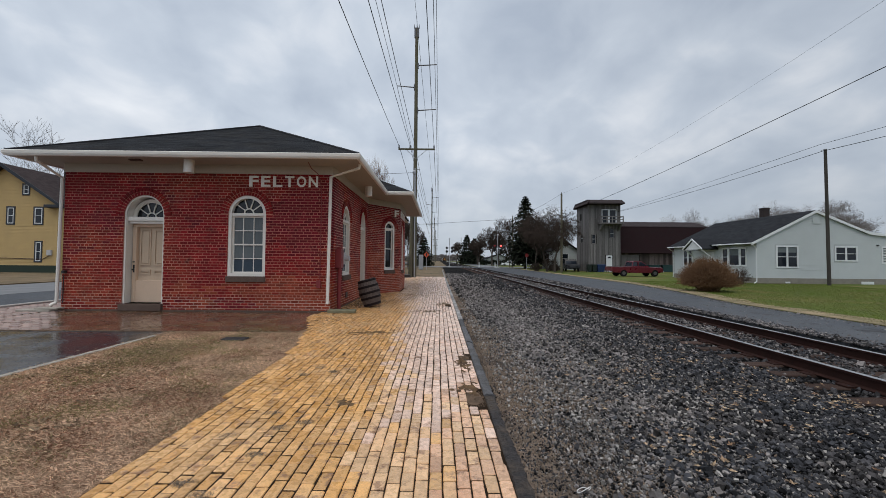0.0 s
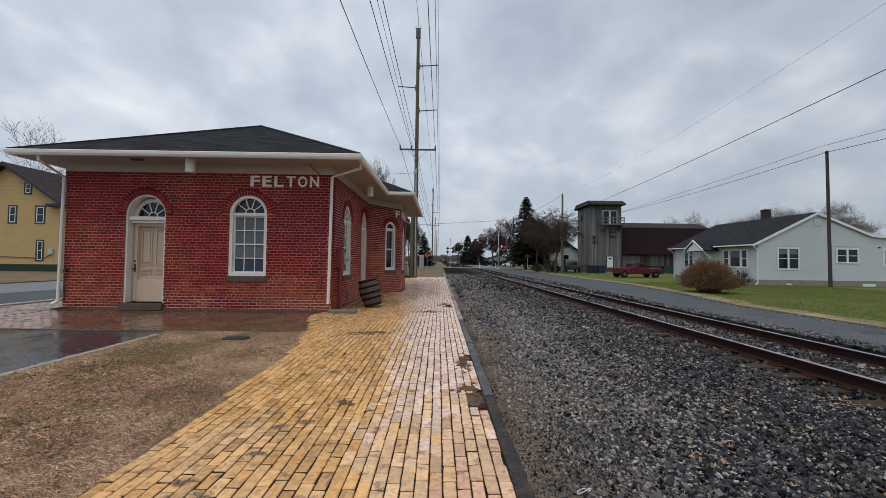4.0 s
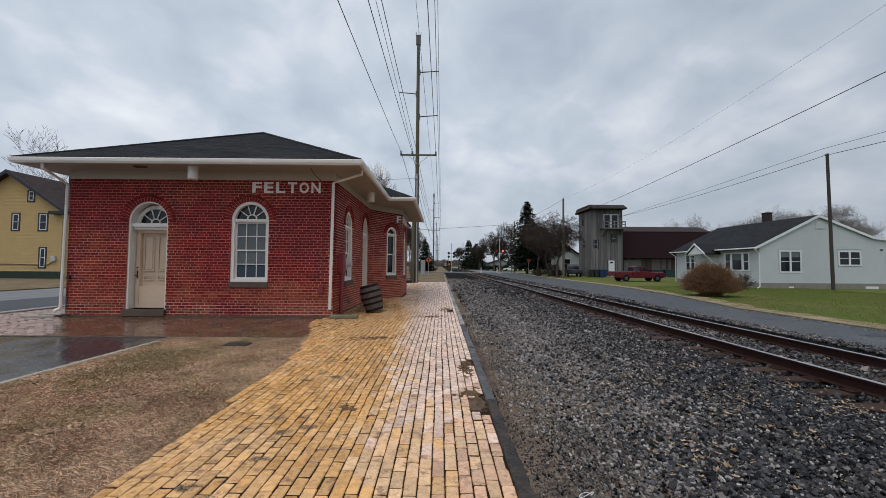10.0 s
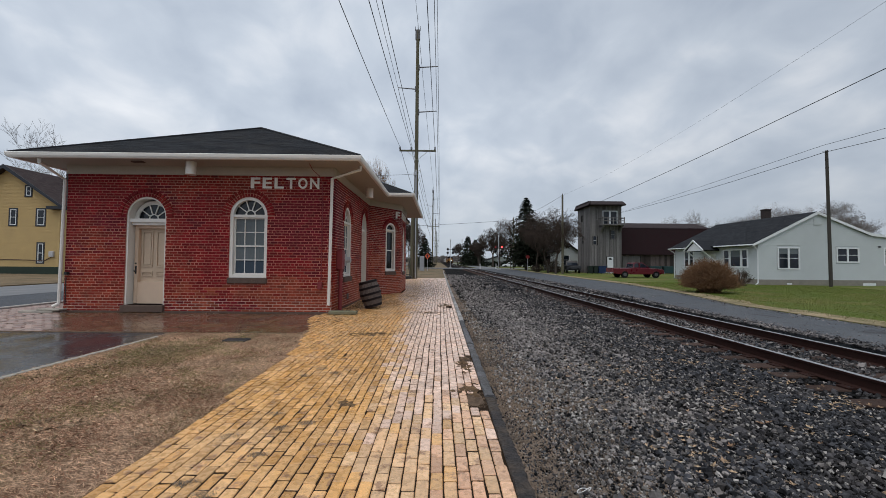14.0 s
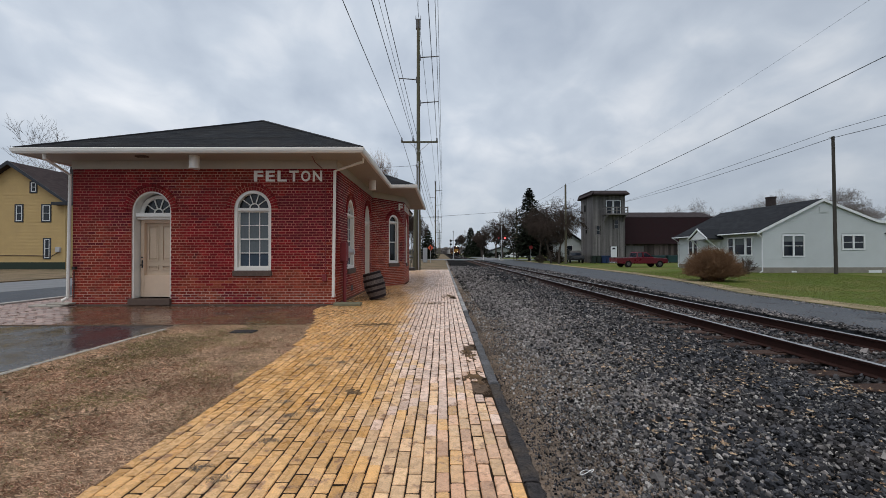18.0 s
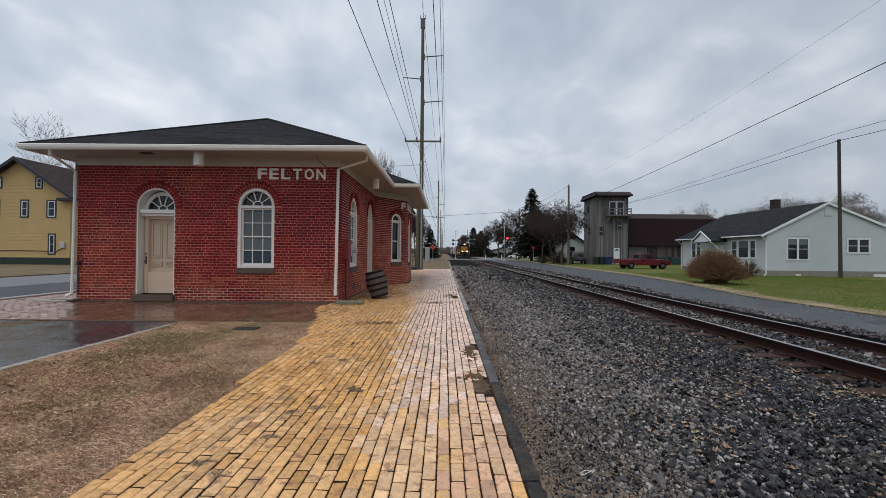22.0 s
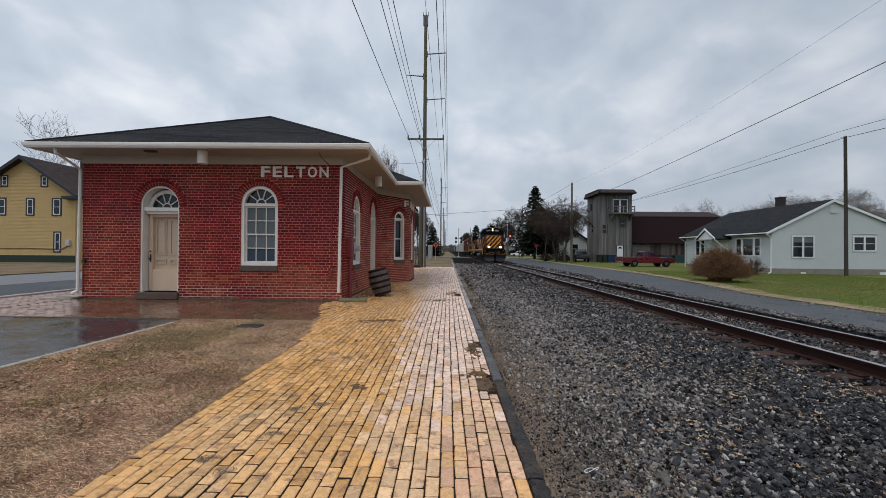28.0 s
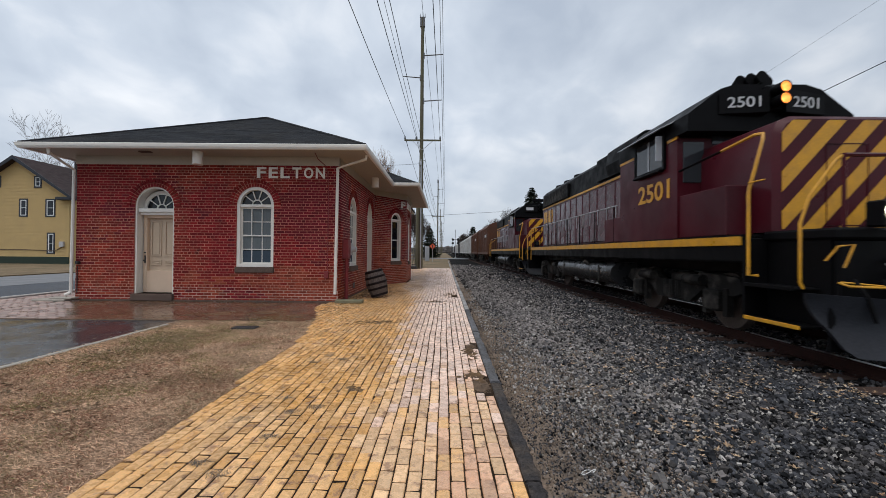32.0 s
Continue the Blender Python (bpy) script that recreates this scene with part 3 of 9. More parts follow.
# track: sleepers, rails
track = tagged(new("railway_track"), "single railway track with rusty rails and worn sleepers", "track", "", "structure")
tie = Form().cbox(-1.36, 1.36, -0.115, 0.115, -0.18, 0.0, 0.015).mesh("sleeper", M_SLEEPER)
plate = Form().box(-0.93, -0.58, -0.09, 0.09, 0.0, 0.02).box(0.58, 0.93, -0.09, 0.09, 0.0, 0.02).mesh("tie_plate", M_RUST)
for i in range(165):
    o = new("sleeper", tie)
    o.parent = track
    o.matrix_basis = pose(6.2525 + random.uniform(-0.05, 0.05), -4 + i * 0.535, -0.104 + random.uniform(-0.01, 0.004), 0, 0, random.uniform(-1.2, 1.2))
    if i < 60:
        o2 = new("tie_plate", plate)
        o2.parent = track
        o2.matrix_basis = pose(6.2525, -4 + i * 0.535, -0.112)
for cx in (5.5, 7.005):
    web = [(cx - 0.07, -0.10), (cx + 0.07, -0.10), (cx + 0.07, -0.088), (cx + 0.012, -0.072), (cx + 0.012, 0.03), (cx + 0.036, 0.038), (cx + 0.036, 0.064),
           (cx - 0.036, 0.064), (cx - 0.036, 0.038), (cx - 0.012, 0.03), (cx - 0.012, -0.072), (cx - 0.07, -0.088)]
    part("rail", Form().prism(web, 1, -30, 900), M_RUST, track)
    part("rail_head", Form().prism([(cx - 0.032, 0.064), (cx + 0.032, 0.064), (cx + 0.026, 0.07), (cx - 0.026, 0.07)], 1, -30, 900), M_SHINE, track, "polished running surface")

# kerb along the platform: worn stones with chipped edges
kerb_run = tagged(new("kerb_platform"), "worn kerb stones along the platform edge, dark near and paler farther off", "kerb", "", "structure")
for y in np.arange(-3, 60, 0.92):
    k = 30 if y < 8 else 16 if y < 14 else 4
    lift = random.uniform(-0.010, 0.006)
    f = Form()
    rows = []
    for j in range(k + 1):
        yy = y + 0.006 + 0.908 * j / k
        c = lambda q: 0.008 * noise.noise((yy * 9, q, 0.5)) + 0.008 * noise.noise((yy * 31, q, 2.5)) - 0.012 * max(0, noise.noise((yy * 5, q + 3, 7.5)))
        rows.append([(0.69, yy, -0.35), (0.690 + c(1) * 0.3, yy, lift - 0.010), (0.702 + c(2), yy, 0.004 + lift + c(3)), (0.745 + c(4), yy, 0.006 + lift + c(5)), (0.79 + c(6), yy, 0.0 + lift + c(7)), (0.806 + c(8) * 1.6, yy, -0.018 + lift + c(9)), (0.808, yy, -0.35)])
    n_ = len(rows[0])
    f.add([p for r in rows for p in r], [(j * n_ + i, j * n_ + i + 1, (j + 1) * n_ + i + 1, (j + 1) * n_ + i) for j in range(k) for i in range(n_ - 1)] + [tuple(range(n_))[::-1], tuple(range(k * n_, k * n_ + n_))])
    # dark stones up to y 4.2, grey up to 9.2, pale beyond
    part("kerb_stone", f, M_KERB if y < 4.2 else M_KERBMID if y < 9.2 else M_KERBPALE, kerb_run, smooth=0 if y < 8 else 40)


# paving bricks
def edge_west(y):
    return float(np.interp(y, [2.0, 4.3, 6.55, 8.5, 10.1, 11.0, 11.01, 16.6, 18.3, 20.8, 22.4, 22.41, 34, 35.2], [-1.96, -2.05, -2.17, -2.57, -3.12, -3.05, -2.79, -2.79, -1.59, -1.59, -2.7, -2.7, -2.7, -1.2]))


platform = part("platform_bed", Form().prism([(-1.93, -3), (0.69, -3), (0.69, 35.2), (-2.75, 31), (-2.79, 11), (-3.05, 10.9), (-3.05, 10.1), (-2.50, 8.5), (-2.10, 6.55), (-1.99, 4.3)], 2, -0.3, -0.0075),
                M_JOINT, None, "yellow brick station platform with dark joints", "structure")
BW, BL = 0.0922, 0.2075
GAP = [(0.47, 0.665, 4.05, 4.50), (0.50, 0.66, 5.75, 6.2), (0.45, 0.6, 12.4, 13.1)]


def paver_shape(w, l, c=0.006, cut=0.004):
    """A brick's sides and worn top: three rings of eight points, its corners cut off."""
    def ring(d, z):
        return [(sx * (w - d - e), sy * (l - d - g), z) for sx, sy, e, g in ((-1, -1, cut, 0), (1, -1, cut, 0), (1, -1, 0, cut), (1, 1, 0, cut), (1, 1, cut, 0), (-1, 1, cut, 0), (-1, 1, 0, cut), (-1, -1, 0, cut))]
    return ring(0, -0.05) + ring(0, -c) + ring(c * 0.9, 0)


PFACE = [(8 * r + i, 8 * r + (i + 1) % 8, 8 * r + 8 + (i + 1) % 8, 8 * r + 8 + i) for r in (0, 1) for i in range(8)] + [(16, 17, 18, 19), (16, 19, 20, 23), (20, 21, 22, 23)]
single, rest = [], []
for i in range(44):
    x = 0.69 - 0.004 - BW * (i + 0.5)
    shift = (i % 2) * BL * 0.5 + random.uniform(-0.03, 0.03)
    j = 0
    y = -3.2 + shift
    while y < 34.5:
        y += BL + random.uniform(-0.003, 0.003)
        wob = 0.012 * math.sin(y * 0.55 + 0.4) * (1 if y > 4 else y / 4)
        xx = x + wob * min(1, max(0, (0.45 - x))) + min(1.0, max(0.0, (0.60 - x) * 2.5)) * (0.011 * noise.noise((x * 1.2, y * 0.9, 4.4)) + 0.0035 * noise.noise((x * 3, y * 4, 8.8)))
        if xx - BW / 4 < edge_west(y) or xx + BW / 2 > 0.69:
            continue
        if any(a < xx < b and c < y < d for a, b, c, d in GAP):
            continue
        z = random.gauss(0, 0.0022)
        row = (xx, y, z, random.gauss(0, 0.9), random.gauss(0, 1.2), random.gauss(0, 0.5))
        (single if 2.28 < y < 4.15 and len(single) < 300 else rest).append(row)
pv = np.array(paver_shape(BW / 2 - 0.0048, BL / 2 - 0.0060))


def worn_paver():
    """The brick's points with chipped, uneven edges."""
    d = np.random.normal(0, 0.0016, (8, 2))
    p = pv.copy()
    p[:, :2] += np.concatenate([d, d, d * 1.5])
    p[16:, 2] += np.random.normal(0, 0.0009, 8)
    return p



def tone(r):
    """Relaid pale bricks along the kerb, spread wider far off to paint in wet sheen, golden ones at the near end, older
    ochre ones by the station.
    """
    x, y = r[0] + random.gauss(0, 0.09) + 0.10 * math.sin(r[1] * 0.9), r[1] + random.gauss(0, 0.12)
    if x > 0.22 and y < 5.0 and random.random() < 0.55:
        return "rosy"
    # past y 11 the pale share widens: sky reflection put into brick colour
    if x > -0.50 - 0.03 * (y - 4) - 0.10 * max(0.0, y - 11):
        if x < -0.30 - 0.03 * (y - 4) and random.random() < 0.6:
            return "cream"
        return "pale_pink_sheen" if y + random.gauss(0, 0.35) > 3.9 else "cream" if random.random() < 0.9 else "golden"
    return "golden" if random.random() < (0.9 if y < 3.6 else 0.5) else "ochre"


sorted_out = {}
for r in rest:
    sorted_out.setdefault(tone(r), []).append(r)
for word, some in sorted_out.items():
    vs = np.concatenate([(np.array(pose(*r).to_3x3()) @ worn_paver().T).T + np.array(r[:3]) for r in some])
    fs = (np.array(PFACE)[None] + len(pv) * np.arange(len(some))[:, None, None]).reshape(-1, 4)
    bulk("paving_bricks", vs, fs, PAVERS[word, "island"], platform, label="worn damp " + word.replace("_", " ") + " paving bricks laid lengthwise")
pms = {word: [Form().add(worn_paver(), PFACE).mesh("paving_brick", PAVERS[word, "object"]) for _ in range(6)] for word in ("ochre", "golden", "cream", "rosy", "pale_pink_sheen")}
for r in single:
    o = new("paving_brick", random.choice(pms[tone(r)]))
    o.parent = platform
    o.matrix_basis = pose(*r)
for a, b, c, d in GAP[:2]:
    g = Form()
    ring = [((a + b) / 2 + (b - a) * 0.52 * math.cos(u) * random.uniform(0.8, 1.1), (c + d) / 2 + (d - c) * 0.5 * math.sin(u) * random.uniform(0.8, 1.1)) for u in np.linspace(0, 2 * math.pi, 15)[:-1]]
    part("cement_patch", g.prism(ring, 2, -0.05, -0.004), M_PATCH, platform, "crumbled cement patch where bricks are missing")


def soil(spots):
    """Thin crumbs of wet soil lying on the bricks, densest in the middle of each spot."""
    vs, fs = [], []
    for cx, cy, rx, ry, n in spots:
        for _ in range(n):
            x, y, r, z = cx + random.gauss(0, rx), cy + random.gauss(0, ry), random.uniform(0.010, 0.038), random.uniform(0.006, 0.010)
            if x > 0.66 or x < edge_west(y) + 0.03:
                continue
            k = len(vs)
            for u in range(7):
                q = r * random.uniform(0.6, 1.2)
                vs.append((x + q * math.cos(u * 0.8976), y + 1.3 * q * math.sin(u * 0.8976), 0.0005))
            vs.append((x, y, z))
            fs += [(k + u, k + (u + 1) % 7, k + 7) for u in range(7)]
    return Form().add(vs, fs)


part("soil_crumbs", soil([(-2.45, 13.6, 0.16, 1.2, 420), (-1.9, 12.6, 0.25, 0.4, 200), (-2.3, 15.6, 0.25, 0.6, 260), (-0.3, 17.5, 0.5, 1.5, 240), (0.0, 24.0, 0.4, 2.5, 260), (0.36, 13.1, 0.10, 0.35, 130), (-0.12, 11.3, 0.22, 0.12, 110), (-0.9, 16.2, 0.4, 0.9, 300), (-1.14, 8.0, 0.20, 0.10, 130), (-0.78, 4.12, 0.06, 0.05, 25),
                          (-1.6, 14.0, 0.35, 0.5, 200), (-1.0, 21.5, 0.5, 1.6, 420), (-0.6, 28.5, 0.7, 2.2, 900), (0.55, 4.55, 0.06, 0.09, 60), (0.55, 5.6, 0.05, 0.15, 60), (-2.45, 9.6, 0.2, 0.5, 60)]), M_SOIL, platform, "dark damp soil spread thinly over the bricks", kind="stuff", smooth=40)


# red brick apron in front of the station, pink bricks at its west side
def small_paving(name, x0, x1, y0, y1, top, material, label, skip=lambda x, y: False, joint=None, deep=0.013, worn=0.006):
    rows = []
    for i, u in enumerate(np.arange(y0, y1, 0.103)):
        for v in np.arange(x0 + (i % 2) * 0.1, x1, 0.206):
            if v + 0.1 > x1 or skip(v + 0.1, u + 0.05):
                continue
            rows.append((v + 0.1, u + 0.05, top + random.gauss(0, 0.004 if deep > 0.01 else 0.0012)))
    pv2 = np.array([(q[1], q[0], q[2]) for q in paver_shape(0.047, 0.098, worn)])
    v = np.concatenate([pv2 + np.array(r) for r in rows])
    f = (np.array([q[::-1] for q in PFACE])[None] + len(pv2) * np.arange(len(rows))[:, None, None]).reshape(-1, 4)
    base = slab(name, [(x0, y0), (x1, y0), (x1, y1), (x0, y1)], top - deep, joint or M_JOINT, label)
    bulk("paving_bricks", v, f, material, base)


def pink_edge(y):
    """Where the pink bricks give way to the wet red ones of the apron."""
    return -9.75 + 0.82 * (10.6 - y) + 0.12 * noise.noise((3.1, y * 2.3, 0))


small_paving("apron", -10.25, -2.58, 8.065, 11.0, -0.008, M_APRON, "wet dark red brick apron before the station door",
             skip=lambda x, y: x > edge_west(y) - 0.06 or x < pink_edge(y), joint=M_MUD, deep=0.002, worn=0.0015)
small_paving("pavement_corner", -10.25, -7.3, 8.065, 11.0, -0.003, M_PINK, "damp pinkish brick pavement at the station corner", skip=lambda x, y: x >= pink_edge(y), deep=0.016)
small_paving("pavement_west", -12.2, -10.27, 8.06, 16.0, -0.004, M_PINK, "damp pinkish brick pavement beside the station")


# grass blades and fallen leaves
def blades(n, area, height, width, lean, z, inside):
    x0, x1, y0, y1 = area
    x, y = RNG.uniform(x0, x1, n), RNG.uniform(y0, y1, n)
    ok = inside(x, y)
    x, y = x[ok], y[ok]
    n = len(x)
    a, h = RNG.uniform(0, 2 * np.pi, n), height * RNG.uniform(0.4, 1.3, n)
    l = lean * RNG.uniform(0.2, 1.3, n)
    b = a + RNG.normal(1.57, 0.5, n)
    wx, wy = np.cos(a) * width, np.sin(a) * width
    tx, ty = np.cos(b) * l, np.sin(b) * l
    p = np.zeros((n, 4, 3))
    p[:, 0] = np.stack([x - wx, y - wy, np.full(n, z)], 1)
    p[:, 1] = np.stack([x + wx, y + wy, np.full(n, z)], 1)
    p[:, 2] = np.stack([x + wx * 0.6 + tx * 0.6, y + wy * 0.6 + ty * 0.6, z + h * 0.8], 1)
    p[:, 3] = np.stack([x + tx, y + ty, z + h], 1)
    return p.reshape(-1, 3), np.arange(4 * n).reshape(-1, 4)


def west_lawn(x, y):
    return x < np.interp(y, [2, 4.3, 6.55, 8.4], [-1.95, -2.03, -2.15, -2.53]) + RNG.normal(0, 0.035, len(x))


def patches(x, y, scale, seed):
    return np.array([noise.noise((a * scale, b * scale, seed)) + 0.5 * noise.noise((a * scale * 2.7, b * scale * 2.7, seed + 5)) for a, b in zip(x, y)])


def greenish(x, y):
    """How green the lawn is: in a tongue beside the drive, and in thin patches."""
    return 1.1 * np.exp(-((x + 4.0) / 0.6) ** 2 - ((y - 6.0) / 1.2) ** 2) + 0.5 * np.exp(-((x + 3.0) / 0.5) ** 2 - ((y - 3.9) / 0.7) ** 2) + 0.75 * patches(x, y, 1.6, 2.2) + RNG.normal(0, 0.22, len(x))


def russet(x, y):
    return 0.55 * np.exp(-((x + 4.2) / 0.8) ** 2 - ((y - 4.3) / 0.8) ** 2) + 0.5 * np.exp(-((x + 2.5) / 0.5) ** 2 - ((y - 4.0) / 0.9) ** 2) + 0.8 * patches(x, y, 2.3, 7.7) + RNG.normal(0, 0.25, len(x))


LAWN = (-5.2, -1.95, 2.0, 8.3)
for count, height, wide, lean, word, chosen, text in (
        (130000, 0.016, 0.0024, 0.045, M_BLADE, lambda x, y: west_lawn(x, y), "matted dry straw-brown grass of the station lawn"),
        (110000, 0.020, 0.0021, 0.036, M_RUSSET, lambda x, y: west_lawn(x, y) & (russet(x, y) > 0.25), "matted russet dead grass in patches of the lawn"),
        (110000, 0.022, 0.0021, 0.032, M_OLIVE, lambda x, y: west_lawn(x, y) & (greenish(x, y) > 0.42), "thin olive green grass in patches of the lawn")):
    v, f = blades(count, LAWN, height, wide, lean, -0.026, chosen)
    tagged(bulk("dry_grass", v, f, word), text, "grass")
v, f = blades(26000, (-2.75, -1.85, 2.0, 8.4), 0.014, 0.0020, 0.040, -0.016, lambda x, y: np.abs(x - np.interp(y, [2.0, 4.3, 6.55, 8.5], [-1.98, -2.07, -2.19, -2.59])) < np.abs(RNG.normal(0, 0.030, len(x))))
tagged(bulk("straw_grass", v, f, M_BLADE), "pale straw overhanging the edge of the paving", "grass")
v, f = blades(110000, (10.9, 26, 8.5, 30), 0.035, 0.0035, 0.04, 0.012, lambda x, y: x > np.interp(y, [8, 14, 19.5, 27, 40], [11.1, 11.3, 12.6, 13.7, 14.0]) + RNG.normal(0, 0.12, len(x)))
tagged(bulk("green_grass", v, f, M_GBLADE), "short green lawn grass beside the lane", "grass")
v, f = blades(14000, (10.4, 15.0, 8.5, 40), 0.04, 0.006, 0.06, 0.015,
              lambda x, y: np.abs(x - 0.4 - np.interp(y, [8, 14, 19.5, 27, 40], [10.6, 10.75, 12.1, 13.2, 13.5])) < 0.25 + np.abs(RNG.normal(0, 0.16, len(x))))
tagged(bulk("straw_grass", v, f, M_STRAW), "dead straw grass fringing the lane", "grass")


def leaves(n, area, z, size, heaps=0):
    """Curled leaves, each folded along its rib; heaps: how many drifts they gather in."""
    x0, x1, y0, y1 = area
    c = np.stack([RNG.uniform(x0, x1, n), RNG.uniform(y0, y1, n), np.full(n, z) + RNG.uniform(0, 0.012, n)], 1)
    if heaps:
        at = np.stack([RNG.uniform(x0, x1, heaps), RNG.uniform(y0, y1, heaps)], 1)[RNG.integers(0, heaps, n)]
        c[:, :2] = at + RNG.normal(0, 1, (n, 2)) * np.array([0.16, 0.10])
    if x0 > 0.7:
        c[:, 2] += np.interp(c[:, 0], [0.8, 1.5, 2.4, 3.6, 4.6], [-0.045, -0.055, -0.085, -0.11, -0.135]) + 0.050
    a = RNG.uniform(0, 6.28, n)
    s = size * RNG.uniform(0.5, 1.3, n)
    d = np.stack([np.cos(a), np.sin(a), RNG.uniform(-0.3, 0.3, n)], 1) * s[:, None]
    side = np.stack([-np.sin(a), np.cos(a), np.zeros(n)], 1) * s[:, None]
    up = np.zeros((n, 3))
    up[:, 2] = s
    p = []
    for k in (-1, 1):
        w1, w2 = RNG.uniform(0.2, 0.55, n)[:, None], RNG.uniform(0.15, 0.5, n)[:, None]
        u1, u2 = RNG.uniform(0.0, 0.45, n)[:, None], RNG.uniform(-0.05, 0.45, n)[:, None]
        p += [c - d, c + d, c + d * 0.45 + k * side * w1 + up * u1, c - d * 0.5 + k * side * w2 + up * u2]
    return np.stack(p, 1).reshape(-1, 3), np.arange(8 * n).reshape(-1, 4)


def oak_leaves(n, area, lift, size, heaps=0):
    """Lobed leaves lying on the ballast: narrow lobes that spread from the rib, their tips curled up."""
    x0, x1, y0, y1 = area
    c = np.stack([RNG.uniform(x0, x1, n), RNG.uniform(y0, y1, n), np.zeros(n)], 1)
    if heaps:
        at = np.stack([RNG.uniform(x0, x1, heaps), RNG.uniform(y0, y1, heaps)], 1)[RNG.integers(0, heaps, n)]
        c[:, :2] = at + RNG.normal(0, 1, (n, 2)) * np.array([0.15, 0.13])
    c[:, 2] = np.interp(c[:, 0], [0.8, 1.5, 2.4, 3.6, 4.6], [-0.045, -0.055, -0.085, -0.11, -0.135]) + lift
    a, s = RNG.uniform(0, 6.28, n), size * RNG.uniform(0.6, 1.3, n)
    p = []
    for turn, reach in ((0.0, 1.0), (0.75, 0.72), (-0.75, 0.72), (1.65, 0.5), (-1.65, 0.5), (3.1, 0.55)):
        b = a + turn + RNG.normal(0, 0.12, n)
        d = np.stack([np.cos(b), np.sin(b), RNG.uniform(0.0, 0.55, n)], 1) * (s * reach)[:, None]
        w = np.stack([-np.sin(b), np.cos(b), np.zeros(n)], 1) * (s * 0.17)[:, None]
        p += [c - d * 0.1, c + d * 0.55 + w, c + d, c + d * 0.55 - w]
    return np.stack(p, 1).reshape(-1, 3), np.arange(24 * n).reshape(-1, 4)


drifts = [oak_leaves(240, (1.8, 4.9, 1.9, 9.0), 0.048, 0.036), oak_leaves(400, (1.8, 4.9, 1.9, 6.5), 0.046, 0.038, 44), leaves(420, (-2.76, -2.3, 11.3, 16.4), 0.006, 0.02), leaves(500, (-1.2, 0.5, 13, 25), 0.004, 0.022, 34), oak_leaves(30, (0.86, 1.15, 3.6, 5.2), 0.014, 0.03, 3), oak_leaves(30, (0.95, 1.8, 2.2, 6.0), 0.016, 0.026, 4), leaves(200, (-5.1, -2.05, 2.2, 8.0), -0.012, 0.022, 30), leaves(1500, (-5.1, -2.1, 2.2, 8.0), -0.008, 0.011), leaves(420, (-5.0, -3.1, 3.2, 5.8), -0.006, 0.028, 40), leaves(160, (-5.0, -4.2, 5.0, 7.4), -0.004, 0.024, 20)]
vs, fs, k = [], [], 0
for v, f in drifts:
    vs.append(v)
    fs.append(f + k)
    k += len(v)
tagged(bulk("fallen_leaves", np.concatenate(vs), np.concatenate(fs), M_LEAF), "curled brown fallen leaves", "leaves")

# dead weeds in the joints of the platform
WEEDS = [(-1.43, 2.68), (-1.14, 3.05), (-0.98, 3.64), (-0.80, 4.07), (-1.52, 3.36), (-1.49, 5.09), (-1.16, 5.22), (-1.11, 7.79), (-1.36, 3.84), (-1.15, 3.53), (-1.37, 5.41), (-1.26, 2.55)]
vs, fs, k = [], [], 0
for x, y in WEEDS:
    wv, wf = blades(900, (x - 0.09, x + 0.09, y - 0.06, y + 0.06), 0.008, 0.0022, 0.012, -0.002, lambda a, b: ((a - x) / 0.09) ** 2 + ((b - y) / 0.06) ** 2 < RNG.uniform(0.2, 1.0, len(a)))
    vs.append(wv)
    fs.append(wf + k)
    k += len(wv)
M_WEED = mat("dead_moss", (0.26, 0.20, 0.145), 0.95, 0.3, 5, 40, 0.0, pick="island", spread=0.6, tint=(0.16, 0.14, 0.12), tfac=0.7, tscale=3)
tagged(bulk("dead_weeds", np.concatenate(vs), np.concatenate(fs), M_WEED), "low dead weeds and moss in the paving joints", "weeds")
heap("rubble", [stones(400, a - 0.02, b + 0.02, c, d, 0.012, -0.012, flat=True) for a, b, c, d in GAP], M_PATCH, "crumbled mortar where paving bricks are missing")

# ---- the station ----
BRICKS = {}
for word, col, tin in (("red", (0.20, 0.010, 0.014), (0.25, 0.038, 0.016)), ("orange", (0.29, 0.062, 0.030), (0.23, 0.028, 0.020)), ("dark", (0.145, 0.010, 0.018), (0.175, 0.014, 0.016))):
    for pick in ("island", "object"):
        BRICKS[word, pick] = mat(word + "_brick_" + pick, col, 0.72, 0.3, 3.0, 70, 0.4, 0.004, pick=pick, spread=0.3, tint=tin, tfac=0.65, tscale=0.6, spec=0.18, stain=(0.07, 0.012, 0.014), sscale=0.9, sfrom=0.64)
M_BRICK = BRICKS["red", "island"]
M_PALEMORTAR = mat("pale_mortar", (0.56, 0.34, 0.28), 0.95, 0.45, 3, 60, 0.4, 0.004, tint=(0.42, 0.19, 0.14), tfac=0.8, tscale=0.9)
M_LIME = mat("limed_mortar", (0.62, 0.44, 0.37), 0.95, 0.4, 3, 60, 0.4, 0.004, tint=(0.36, 0.15, 0.10), tfac=0.8, tscale=1.5)
M_MORTAR = mat("stained_mortar", (0.43, 0.165, 0.130), 0.95, 0.45, 3, 60, 0.4, 0.004, tint=(0.55, 0.30, 0.22), tfac=0.85, tscale=0.6)
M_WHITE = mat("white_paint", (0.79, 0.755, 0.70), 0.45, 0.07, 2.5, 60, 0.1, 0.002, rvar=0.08)
